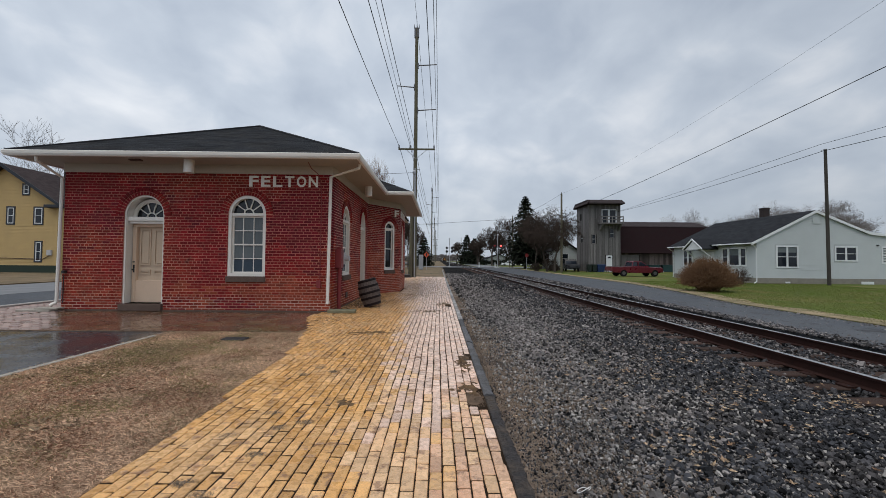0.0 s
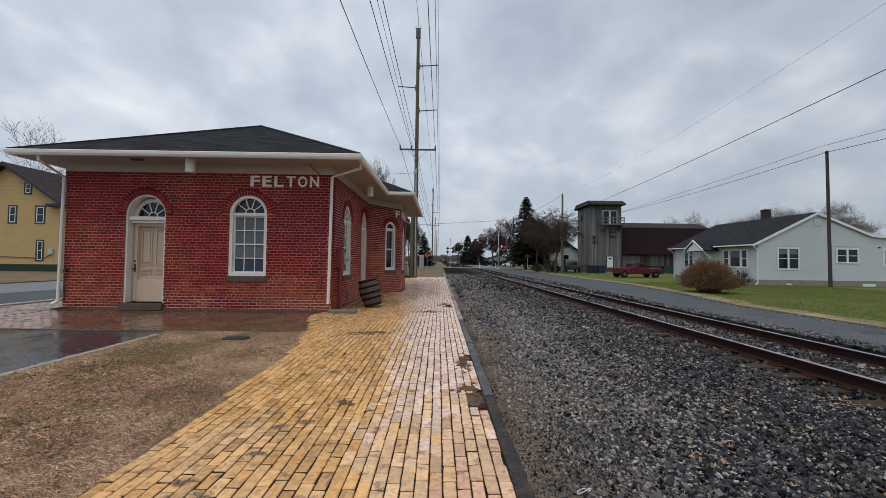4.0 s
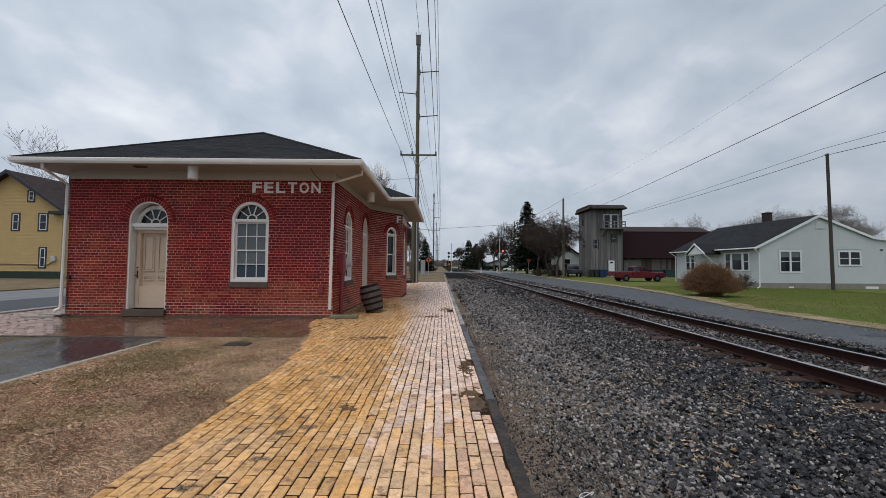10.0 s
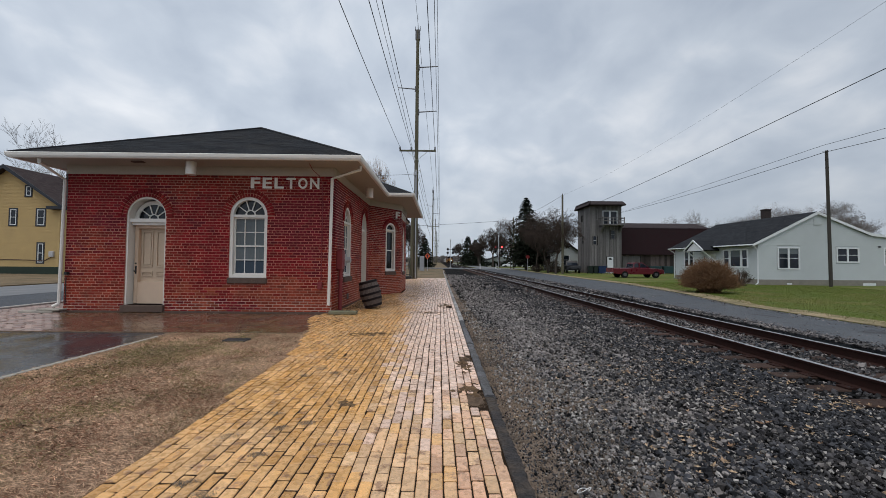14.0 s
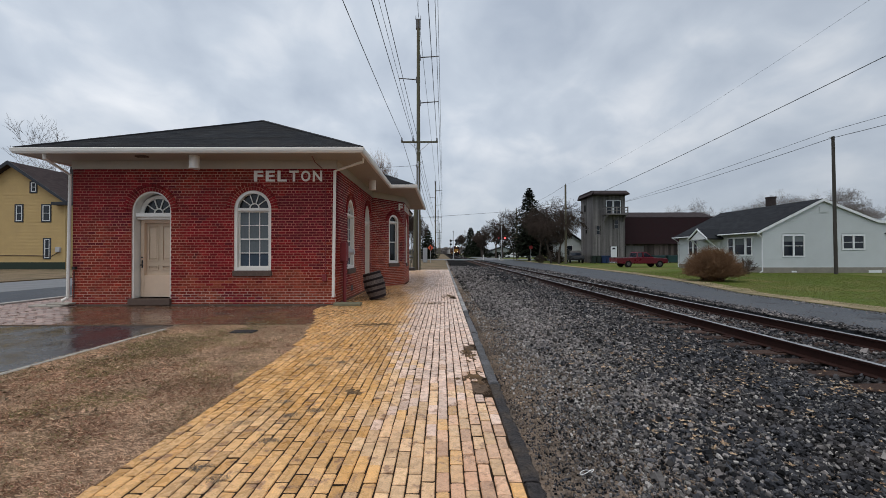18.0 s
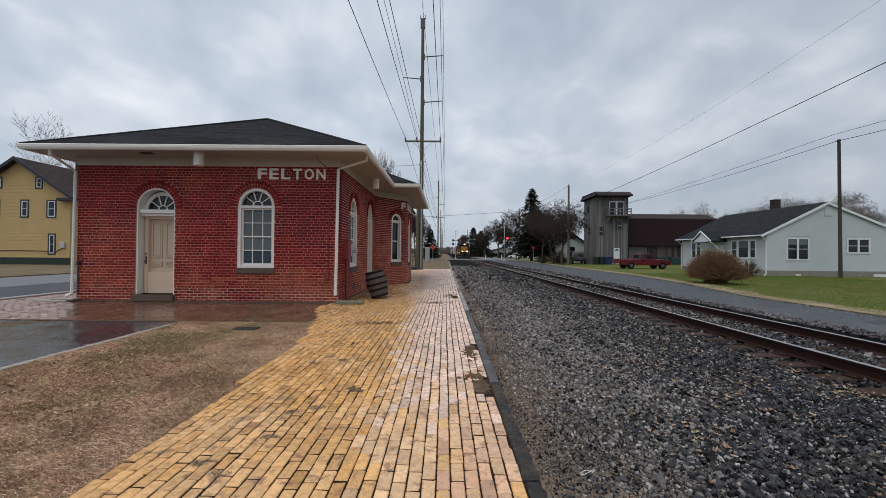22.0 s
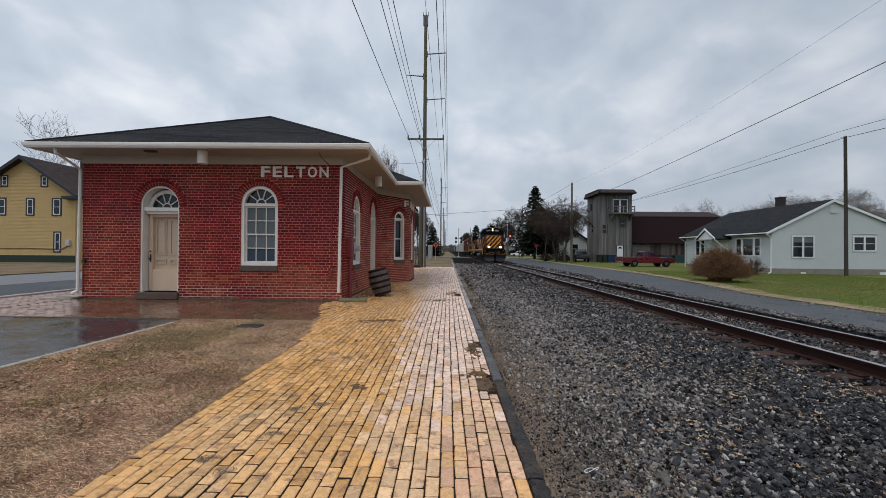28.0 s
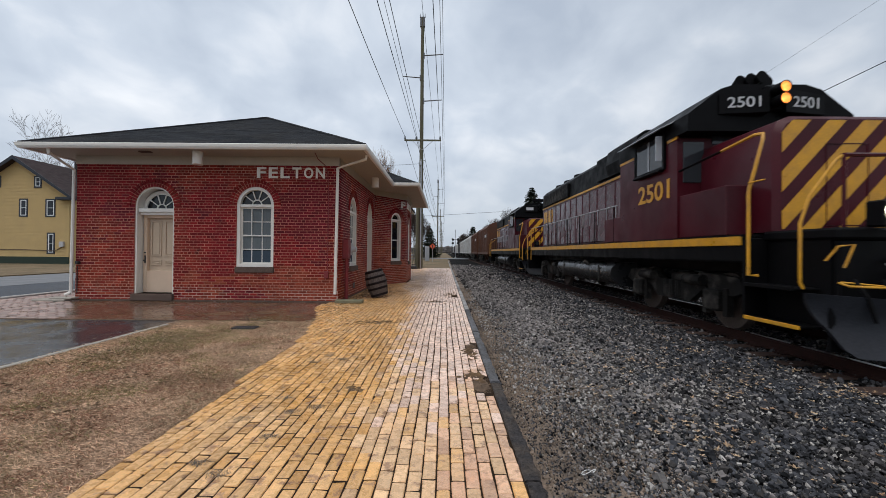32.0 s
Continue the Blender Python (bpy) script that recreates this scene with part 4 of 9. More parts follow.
# frieze and soffit creams carry the shade under the eaves in their colour
M_SHADEDCREAM = mat("shaded_cream_paint", (0.48, 0.42, 0.34), 0.5, 0.1, 2.0, 50, 0.12, 0.003, rvar=0.08)
M_SHADEDSOFFIT = mat("shaded_soffit_paint", (0.40, 0.355, 0.295), 0.6, 0.12, 2.0, 40, 0.12, 0.003)
M_TAN = mat("tan_door_paint", (0.70, 0.52, 0.38), 0.42, 0.08, 3, 60, 0.1, 0.002)
M_SHINGLE = mat("charcoal_shingle", (0.019, 0.021, 0.025), 0.85, 0.6, 5, 60, 0.8, 0.012, pick="island", spread=0.3, tint=(0.028, 0.027, 0.027), tfac=0.7, tscale=1.4)
M_SILL = mat("stone_sill", (0.12, 0.085, 0.07), 0.75, 0.3, 6, 50, 0.4, 0.005)
M_GLASS = glass("window_glass", (0.008, 0.011, 0.015))
# darker copy of the door tan: shade of recess and screen painted in
M_SHADEDLEAF = mat("shaded_tan_door_leaf", (0.60, 0.47, 0.35), 0.55, 0.12, 3, 60, 0.15, 0.003)
M_CURTAIN = mat("pale_blind", (0.145, 0.165, 0.175), 0.9, 0.15, 6, 40, 0.2, 0.01, stretch=(4, 4, 0.4))
M_BLUEGREY = mat("blue_grey_sheet", (0.055, 0.075, 0.10), 0.8, 0.2, 6, 40, 0.2, 0.01)
M_DARKROOM = mat("dark_interior", (0.03, 0.028, 0.026), 0.9, 0.2, 2, 20, 0.0)
M_IRON = mat("black_iron", (0.02, 0.02, 0.022), 0.5, 0.2, 9, 60, 0.2, 0.003)
M_REDPIPE = mat("red_conduit", (0.20, 0.025, 0.03), 0.5, 0.2, 6, 60, 0.15, 0.003)
M_GREYBOX = mat("grey_meter", (0.45, 0.45, 0.46), 0.45, 0.12, 9, 60, 0.1, 0.002)
M_OLDWOOD = mat("weathered_oak", (0.125, 0.098, 0.088), 0.8, 0.7, 8, 60, 0.7, 0.006, stretch=(6, 6, 0.6))
M_HOOP = mat("rusty_hoop", (0.016, 0.011, 0.011), 0.6, 0.35, 10, 70, 0.3, 0.003)
M_GREENWOOD = mat("mossy_timber", (0.19, 0.18, 0.12), 0.85, 0.3, 6, 50, 0.5, 0.006)

station = thing("station_building", "red brick railway station with white trim and dark hipped roof", "building")
WTOP = 3.80
COURSE, BRICK = 0.076, 0.212
brick_one, brick_many = [], {word: {"v": [], "f": [], "n": 0} for word in ("red", "orange", "dark")}


def arch_half(h, zs, half, grow=0.0):
    """Half the width of an arched opening at height h; the arch springs at zs."""
    if h <= zs:
        return half
    d = (half + grow) ** 2 - (h - zs) ** 2
    return math.sqrt(d) if d > 0 else 0.0


def weather(x, y, z):
    """Which lot a brick is from: sun-bleached orange ones low down towards the track, dark ones scattered high up."""
    n = noise.noise((x * 0.45, y * 0.45, z * 0.6)) + 0.5 * noise.noise((x * 1.7, y * 1.7, z * 2.1)) + random.gauss(0, 0.13)
    if n + 0.86 - 0.75 * z + 0.09 * (x + 4.0) + (0.55 if y > 16.5 else 0.0) > 0.46:
        return "orange"
    return "dark" if n < -0.30 else "red"


def brick_wall(name, p, u, width, holes, z0=0.0, z1=WTOP, thick=0.3, one=None, mortar=None):
    """A wall from p along u (unit, seen from outside from left to right), with arched openings.
    holes: rows of centre along u, half width, sill height, spring height, hood width."""
    u = Vector((u[0], u[1], 0)).normalized()
    nrm = Vector((u.y, -u.x, 0))
    body, limed = Form(), Form()
    rows = int(round((z1 - z0) / COURSE))
    base = Vector((p[0], p[1], 0))

    def place(a, o, z):
        q = base + u * a + nrm * o
        return (q.x, q.y, z)

    for k in range(rows):
        za, zb = z0 + k * COURSE, min(z1, z0 + (k + 1) * COURSE)
        zm = (za + zb) / 2
        hooded = [(0.0, width)]
        for c, half, sill, spring, hood in holes:
            hw = arch_half(zm, spring, half, hood if zm > spring else 0.0)
            if zm < sill or hw <= 0:
                continue
            out = []
            for a, b in hooded:
                if c - hw > a:
                    out.append((a, min(b, c - hw)))
                if c + hw < b:
                    out.append((max(a, c + hw), b))
            hooded = out
        header = k % 6 == 5
        step = BRICK / 2 if header else BRICK
        for a, b in hooded:
            s = -step + (0.25 * BRICK if header else (k % 2) * BRICK / 2)
            while s < b:
                c0, c1 = max(a, s + 0.0065), min(b, s + step - 0.0065)
                s += step
                if c1 - c0 < 0.03:
                    continue
                o = 0.0045 + random.uniform(-0.0015, 0.003)
                jit = random.uniform(-0.0018, 0.0018)
                zc0, zc1 = za + 0.0078 + jit, zb - 0.0078 + jit
                i0 = 0.0025
                pts = [place(c0, 0, zc0), place(c1, 0, zc0), place(c1, 0, zc1), place(c0, 0, zc1),
                       place(c0 + i0, o, zc0 + i0), place(c1 - i0, o, zc0 + i0), place(c1 - i0, o, zc1 - i0), place(c0 + i0, o, zc1 - i0)]
                if one and one(0.5 * (c0 + c1), zm) and c1 - c0 > 0.19 and len(brick_one) < 300:
                    brick_one.append(place((c0 + c1) / 2, 0, zm))
                    continue
                lot = brick_many[weather(pts[0][0], pts[0][1], zm)]
                n = lot["n"]
                lot["v"].extend(pts)
                lot["f"].extend([(n + 4, n + 5, n + 6, n + 7), (n, n + 1, n + 5, n + 4), (n + 1, n + 2, n + 6, n + 5), (n + 2, n + 3, n + 7, n + 6), (n + 3, n, n + 4, n + 7)])
                lot["n"] += 8
    low = z0 + 5 * COURSE
    for form, za, zb in ((limed, z0, low), (body, low, z1)):
        under, over = [(0.0, za)], [(width, zb)]
        for c, half, sill, spring, hood in holes:
            arch = [(c - half, spring)] + [(c - half * math.cos(math.pi * t / 20), spring + half * math.sin(math.pi * t / 20)) for t in range(1, 20)] + [(c + half, spring)]
            if spring > zb > sill:
                over = over[:1] + [(c + half, zb), (c + half, sill), (c - half, sill), (c - half, zb)] + over[1:]
            elif sill <= za:
                under += [(c - half, za)] + arch + [(c + half, za)]
            elif spring < zb:
                under += [(c, za), (c, sill), (c - half, sill)] + arch + [(c + half, sill), (c, sill), (c, za)]
        ring = under + [(width, za)] + over + [(0.0, zb)]
        n = len(ring)
        vs = [place(a, 0, z) for a, z in ring] + [place(a, -thick, z) for a, z in ring]
        form.add(vs, [tuple(range(n)), tuple(range(n, 2 * n))[::-1]] + [(i, n + i, n + (i + 1) % n, (i + 1) % n) for i in range(n)])
    part("limed_mortar", limed, M_LIME, station, "whitened mortar of the lowest courses")
    return part(name, body, mortar or M_MORTAR, station)


def arch_pts(c, zs, r, n=24):
    return [(c + r * math.cos(math.pi * (1 - i / n)), zs + r * math.sin(math.pi * (1 - i / n))) for i in range(n + 1)]


def hood(c, zs, r0, r1, m, n=23):
    """Two rings of bricks round an arch, in the wall's own plane (x along, -y outward)."""
    part("arch_joint", Form().ring(arch_pts(c, zs, r1 - 0.004), arch_pts(c, zs, r0 + 0.002), 1, -0.003, 0.05), M_MORTAR, station, at=m)
    for ra, rb, d in ((r0, (r0 + r1) / 2 - 0.007, 0.012), ((r0 + r1) / 2 + 0.009, r1, 0.034)):
        f = Form()
        for i in range(n):
            a0, a1 = math.pi * (i + 0.13) / n, math.pi * (i + 0.87) / n
            f.prism([(c + rr * math.cos(a), zs + rr * math.sin(a)) for rr, a in ((ra, a0), (rb, a0), (rb, a1), (ra, a1))], 1, -d, 0.05)
        part("arch_bricks", f, M_BRICK, station, at=m)


def fan(parent, c, zs, r, y, m):
    """White bars of a half-round fanlight."""
    f = Form()
    for a in (36, 72, 108, 144):
        ca, sa = math.cos(radians(a)), math.sin(radians(a))
        p0, p1 = (c + 0.3 * r * ca, zs + 0.3 * r * sa), (c + r * ca, zs + r * sa)
        w = 0.012
        f.prism([(p0[0] + w * sa, p0[1] - w * ca), (p1[0] + w * sa, p1[1] - w * ca), (p1[0] - w * sa, p1[1] + w * ca), (p0[0] - w * sa, p0[1] + w * ca)], 1, y - 0.015, y + 0.015)
    f.ring(arch_pts(c, zs, 0.33 * r, 10), arch_pts(c, zs, 0.26 * r, 10), 1, y - 0.015, y + 0.015)
    part("glazing_bar", f, M_WHITE, parent, at=m)


def sash_window(c, half, sill, spring, m, bars=True, blind=True):
    """An arched sash window in the wall's own plane; m lays it on the wall."""
    hood(c, spring, half, half + 0.20, m)
    win = part("window", Form().prism([(c - half, sill)] + [(c + half, sill)] + arch_pts(c, spring, half)[::-1], 1, 0.13, 0.135), M_GLASS, station, "arched sash window with white frame", at=m)
    fr = 0.085
    outer = [(c - half, sill)] + arch_pts(c, spring, half) + [(c + half, sill)]
    inner = [(c - half + fr, sill + fr)] + arch_pts(c, spring, half - fr) + [(c + half - fr, sill + fr)]
    f = Form().ring(outer, inner, 1, 0.02, 0.16)
    f.prism([(c - half, sill), (c + half, sill), (c + half - fr, sill + fr), (c - half + fr, sill + fr)], 1, 0.02, 0.16)
    part("frame", f, M_WHITE, win)
    part("transom", Form().cbox(c - half + fr, c + half - fr, 0.03, 0.15, spring - 0.05, spring + 0.03, 0.006), M_WHITE, win)
    a, b = c - half + fr, c + half - fr
    z0, z1 = sill + fr, spring - 0.05
    zm = (z0 + z1) / 2
    for lo, hi, y in ((z0, zm + 0.02, 0.12), (zm - 0.02, z1, 0.095)):
        f = Form()
        s = 0.04
        f.box(a, b, y, y + 0.03, lo, lo + s).box(a, b, y, y + 0.03, hi - s, hi)
        f.box(a, a + s, y + 0.001, y + 0.029, lo + s, hi - s).box(b - s, b, y + 0.001, y + 0.029, lo + s, hi - s)
        for k in (1, 2) if bars else ():
            xk = a + (b - a) * k / 3
            f.box(xk - 0.011, xk + 0.011, y + 0.004, y + 0.026, lo + s, hi - s)
        if bars:
            f.box(a + s, b - s, y + 0.006, y + 0.024, (lo + hi) / 2 - 0.011, (lo + hi) / 2 + 0.011)
        part("sash", f, M_WHITE, win)
    if bars:
        fan(win, c, spring + 0.03, half - fr, 0.11, None)
    part("sill", Form().cbox(c - half - 0.02, c + half + 0.02, -0.05, 0.2, sill - 0.16, sill, 0.01), M_SILL, win, "brown stone sill")
    if blind:
        part("blind", Form().box(a + 0.02, b - 0.02, 0.128, 0.1285, z0 + (z1 - z0) * 0.24, z1), M_CURTAIN, win, "pale drawn blind behind the glass")
        part("blind", Form().box(a + 0.02, b - 0.02, 0.128, 0.1285, z0, z0 + (z1 - z0) * 0.23), M_BLUEGREY, win, "dark blue-grey sheet filling the window below the blind")
    return win


def arched_door(c, half, sill, spring, m, depth=0.33):
    hood(c, spring, half, half + 0.20, m)
    back = depth + 0.05
    door = part("door", Form().cbox(c - half + 0.045, c + half - 0.045, back, back + 0.05, sill + 0.01, spring - 0.22, 0.004), M_SHADEDLEAF, station, "tan panelled door under a fanlight", at=m)
    fr = 0.045
    outer = [(c - half, sill)] + arch_pts(c, spring, half) + [(c + half, sill)]
    inner = [(c - half + fr, sill)] + arch_pts(c, spring, half - fr) + [(c + half - fr, sill)]
    part("casing", Form().ring(outer, inner, 1, 0.03, 0.10), M_WHITE, door)
    inner2 = [(c - half + fr * 0.6, sill)] + arch_pts(c, spring, half - fr * 0.6) + [(c + half - fr * 0.6, sill)]
    part("reveal", Form().ring(outer, inner2, 1, 0.10, depth + 0.12), M_WHITE, door)
    part("transom", Form().cbox(c - half + fr, c + half - fr, 0.08, depth + 0.02, spring - 0.16, spring - 0.05, 0.008).cbox(c - half + fr, c + half - fr, 0.14, depth + 0.04, spring - 0.23, spring - 0.16, 0.006), M_WHITE, door)
    part("fanlight", Form().prism(arch_pts(c, spring - 0.05, half - fr * 0.6), 1, depth - 0.02, depth - 0.015), M_GLASS, door)
    part("fan_frame", Form().ring(arch_pts(c, spring - 0.05, half - fr * 0.6), arch_pts(c, spring - 0.05, half - 0.13), 1, depth - 0.05, depth - 0.02), M_WHITE, door)
    fan(door, c, spring - 0.04, half - 0.12, depth - 0.035, None)
    a, b = c - half + 0.05, c + half - 0.05
    st = 0.15
    zt = spring - 0.24
    zl = sill + 0.62
    for x0, x1 in ((a + st, (a + b) / 2 - 0.05), ((a + b) / 2 + 0.05, b - st)):
        for z0, z1 in ((zl + 0.16, zl + 0.30), (zl + 0.42, zt - 0.14)):
            f = Form().ring([(x0, z0), (x0, z1), (x1, z1), (x1, z0), (x0, z0)], [(x0 + 0.03, z0 + 0.03), (x0 + 0.03, z1 - 0.03), (x1 - 0.03, z1 - 0.03), (x1 - 0.03, z0 + 0.03), (x0 + 0.03, z0 + 0.03)], 1, back - 0.028, back + 0.01)
            f.cbox(x0 + 0.055, x1 - 0.055, back - 0.022, back + 0.01, z0 + 0.055, z1 - 0.055, 0.012)
            part("panel", f, M_SHADEDLEAF, door)
    part("kick_board", Form().cbox(a + 0.10, b - 0.10, depth - 0.05, back + 0.005, sill + 0.003, zl, 0.006), M_TAN, door, "pale tan kick board")
    part("stile", Form().cbox(a, a + 0.10, depth - 0.06, back + 0.005, sill + 0.01, zt + 0.02, 0.006), M_TAN, door)
    part("stile", Form().cbox(b - 0.10, b, depth - 0.06, back + 0.005, sill + 0.01, zt + 0.02, 0.006), M_TAN, door)
    part("top_rail", Form().cbox(a + 0.10, b - 0.10, depth - 0.058, back + 0.005, zt - 0.07, zt + 0.02, 0.006), M_TAN, door)
    part("handle", Form().box(a + 0.035, a + 0.075, depth - 0.068, depth, zl + 0.22, zl + 0.44).rod((a + 0.055, depth - 0.12, zl + 0.30), (a + 0.055, depth, zl + 0.30), 0.022, 0.016).rod((a + 0.055, depth - 0.09, zl + 0.52), (a + 0.055, depth, zl + 0.52), 0.02, 0.02), M_IRON, door, "black door knob and lock plate")
    part("threshold", Form().cbox(c - half - 0.03, c + half + 0.03, -0.10, depth + 0.1, 0.0, sill, 0.012), M_SILL, door, "brown stone threshold")
    return door


FX0, FX1, FY = -10.13, -2.79, 11.0
front = pose(0, FY, 0)
side = Matrix.Translation((FX1, 0, 0)) @ pose(0, 0, 0, 0, 0, 90)
DOOR, WIN = (-7.945, 0.55, 0.19, 2.63), (-5.12, 0.52, 0.96, 2.68)
brick_wall("wall_front", (FX0, FY), (1, 0), FX1 - FX0, [(DOOR[0] - FX0, DOOR[1], DOOR[2], DOOR[3], 0.2), (WIN[0] - FX0, WIN[1], WIN[2] - 0.1, WIN[3], 0.2)],
           one=lambda a, z: a > 4.55 and z < 1.9)
SW, SD = (12.8, 0.50, 0.95, 2.68), (15.6, 0.55, 0.19, 2.78)
brick_wall("wall_track_side", (FX1, FY + 0.004), (0, 1), 5.6, [(SW[0] - FY, SW[1], SW[2] - 0.1, SW[3], 0.2), (SD[0] - FY, SD[1], SD[2], SD[3], 0.2)], mortar=M_PALEMORTAR)
BAY = [(-2.79, 16.6), (-1.61, 18.25), (-1.61, 20.9), (-2.79, 22.5)]
bu = (Vector((*BAY[1], 0)) - Vector((*BAY[0], 0)))
brick_wall("wall_bay_front", BAY[0], bu, bu.length, [(bu.length * 0.66, 0.325, 0.86, 2.84, 0.16)], mortar=M_PALEMORTAR)
brick_wall("wall_bay", BAY[1], (0, 1), BAY[2][1] - BAY[1][1], [(1.3, 0.45, 0.86, 2.72, 0.16)], mortar=M_PALEMORTAR)
brick_wall("wall_bay_back", BAY[2], Vector((*BAY[3], 0)) - Vector((*BAY[2], 0)), 2.05, [])
brick_wall("wall_track_side", BAY[3], (0, 1), 4.1, [])
part("wall_back", Form().box(FX0, FX1 - 0.3, 26.3, 26.6, 0, WTOP).box(FX0, FX0 + 0.3, FY + 0.3, 26.3, 0, WTOP), M_BRICK, station)
part("inner_partition", Form().box(FX0 + 0.3, FX1 - 0.4, 14.2, 14.3, 0, WTOP).box(FX0 + 0.3, FX1 - 0.3, FY + 0.3, 26.3, 0.05, 0.1), M_DARKROOM, station)
part("foundation", Form().box(FX0 - 0.05, FX1 + 0.05, FY - 0.05, 26.6, -0.4, 0.03), M_SILL, station)
sash_window(*WIN, front)
sash_window(*SW, side)
bm_ = Matrix.Translation((*BAY[0], 0)) @ pose(0, 0, 0, 0, 0, math.degrees(math.atan2(bu.y, bu.x)))
sash_window(bu.length * 0.66, 0.325, 1.0, 2.84, bm_, bars=False, blind=False)
sash_window(BAY[1][1] + 1.3, 0.45, 0.96, 2.72, Matrix.Translation((BAY[1][0], 0, 0)) @ pose(0, 0, 0, 0, 0, 90), bars=False, blind=False)
arched_door(*DOOR, front)
arched_door(*SD, side)
for word in ("red", "orange", "dark"):
    bulk("wall_bricks", brick_many[word]["v"], brick_many[word]["f"], BRICKS[word, "island"], station, label="weathered " + word.replace("red", "dark red") + " bricks in common bond")
h = COURSE / 2 - 0.0085
w_ = BRICK / 2 - 0.0065
one_form = Form().add([(-w_, 0, -h), (w_, 0, -h), (w_, 0, h), (-w_, 0, h), (-w_ + 0.004, -0.007, -h + 0.004), (w_ - 0.004, -0.007, -h + 0.004), (w_ - 0.004, -0.007, h - 0.004), (-w_ + 0.004, -0.007, h - 0.004)],
                      [(4, 5, 6, 7), (0, 1, 5, 4), (1, 2, 6, 5), (2, 3, 7, 6), (3, 0, 4, 7)])
one_mesh = {word: one_form.mesh("brick", BRICKS[word, "object"]) for word in ("red", "orange", "dark")}
for q in brick_one:
    o = new("brick", one_mesh[weather(*q)])
    o.parent = station
    o.location = q

# eaves: frieze, soffit, gutter, roof
EZ = 4.03
OX0, OX1, OY0, OY1 = FX0 - 0.60, FX1 + 0.86, FY - 0.88, 27.4
BX, BY0, BY1 = -0.92, 15.62, 23.4
# both painted darker than the white trim, for the overhang's shade
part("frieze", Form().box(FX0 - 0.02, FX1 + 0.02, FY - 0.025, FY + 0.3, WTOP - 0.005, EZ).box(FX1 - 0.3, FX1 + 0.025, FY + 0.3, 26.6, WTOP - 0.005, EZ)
     .prism([(BAY[0][0], BAY[0][1] - 0.03), (BAY[1][0] + 0.03, BAY[1][1] - 0.03), (BAY[2][0] + 0.03, BAY[2][1] + 0.03), (BAY[3][0], BAY[3][1])], 2, WTOP - 0.005, EZ), M_SHADEDCREAM, station)
part("soffit", Form().box(OX0, OX1, OY0, OY1, EZ, EZ + 0.03).box(OX1, BX, BY0, BY1, EZ, EZ + 0.03), M_SHADEDSOFFIT, station, "boarded soffit, its cream paint darkened for the eave shade")


def gutter(path, name):
    f = Form()
    prof = [(0.0, -0.02), (0.0, 0.10), (0.02, 0.115), (0.09, 0.115), (0.11, 0.10), (0.10, 0.03), (0.07, -0.02)]
    for (xa, ya), (xb, yb) in zip(path[:-1], path[1:]):
        d = Vector((xb - xa, yb - ya, 0)).normalized()
        n_ = Vector((d.y, -d.x, 0))
        k = len(prof)
        # mitred ends on square corners
        ends = []
        for (px, py), sgn in (((xa, ya), -1), ((xb, yb), 1)):
            ends.append([Vector((px, py, EZ + z)) + n_ * o + d * (o * sgn) for o, z in prof])
        f.add(ends[0] + ends[1], [(i, (i + 1) % k, k + (i + 1) % k, k + i) for i in range(k)] + [tuple(range(k)), tuple(range(k, 2 * k))])
    return part(name, f, M_WHITE, station, "white metal gutter")


gutter([(OX0, OY1), (OX0, OY0), (OX1, OY0)], "gutter")
gutter([(OX1, OY0), (OX1, BY0)], "gutter")
gutter([(OX1 + 0.12, BY0), (BX, BY0), (BX, BY1)], "gutter")


def roof_face(f, corners, courses):
    """A roof slope of thin lapped courses; corners: eave left, eave right, top right, top left."""
    a, b, c, d = (Vector(p) for p in corners)
    nrm = (b - a).cross(d - a).normalized()
    for i in range(courses):
        t0, t1 = i / courses, min(1.0, (i + 1.25) / courses)
        q = [a.lerp(d, t0) + nrm * 0.018, b.lerp(c, t0) + nrm * 0.018, b.lerp(c, t1) + nrm * 0.011, a.lerp(d, t1) + nrm * 0.011]
        k = max(1, int((q[1] - q[0]).length / 0.33))
        for j in range(k):
            s0, s1 = j / k, (j + 1) / k
            o = nrm * random.uniform(0, 0.004)
            lo0, lo1 = q[0].lerp(q[1], s0) + o, q[0].lerp(q[1], s1) + o
            hi0, hi1 = q[3].lerp(q[2], s0) + o, q[3].lerp(q[2], s1) + o
            f.add([lo0, lo1, hi1, hi0, lo0 - nrm * 0.005, lo1 - nrm * 0.005], [(0, 1, 2, 3), (4, 5, 1, 0)])


RZ = EZ + 0.10
half = 4.53
rise = half * 0.488
cxr = (FX0 + FX1) / 2 - 0.04
ridge0, ridge1 = (cxr, OY0 + half, RZ + rise), (cxr, OY1 - half, RZ + rise)
A, B, C, D = (OX0 - 0.06, OY0 - 0.06, RZ), (OX1 + 0.06, OY0 - 0.06, RZ), (OX1 + 0.06, OY1, RZ), (OX0 - 0.06, OY1, RZ)
deck = Form().add([A, B, C, D, ridge0, ridge1], [(0, 1, 4), (1, 2, 5, 4), (2, 3, 5), (3, 0, 4, 5), (3, 2, 1, 0)])
bh = (BY1 - BY0) / 2
bz = RZ + bh * 0.502
by = (BY0 + BY1) / 2
deck2 = Form().add([(BX + 0.06, BY0 - 0.06, RZ), (BX + 0.06, BY1, RZ), (-5.6, BY1, RZ), (-5.6, BY0 - 0.06, RZ), (BX - bh, by, bz), (-5.6, by, bz)],
                   [(0, 1, 4), (1, 2, 5, 4), (3, 0, 4, 5), (2, 3, 5)])
roof = part("roof", deck, M_SHINGLE, station, "charcoal asphalt shingle hipped roof")
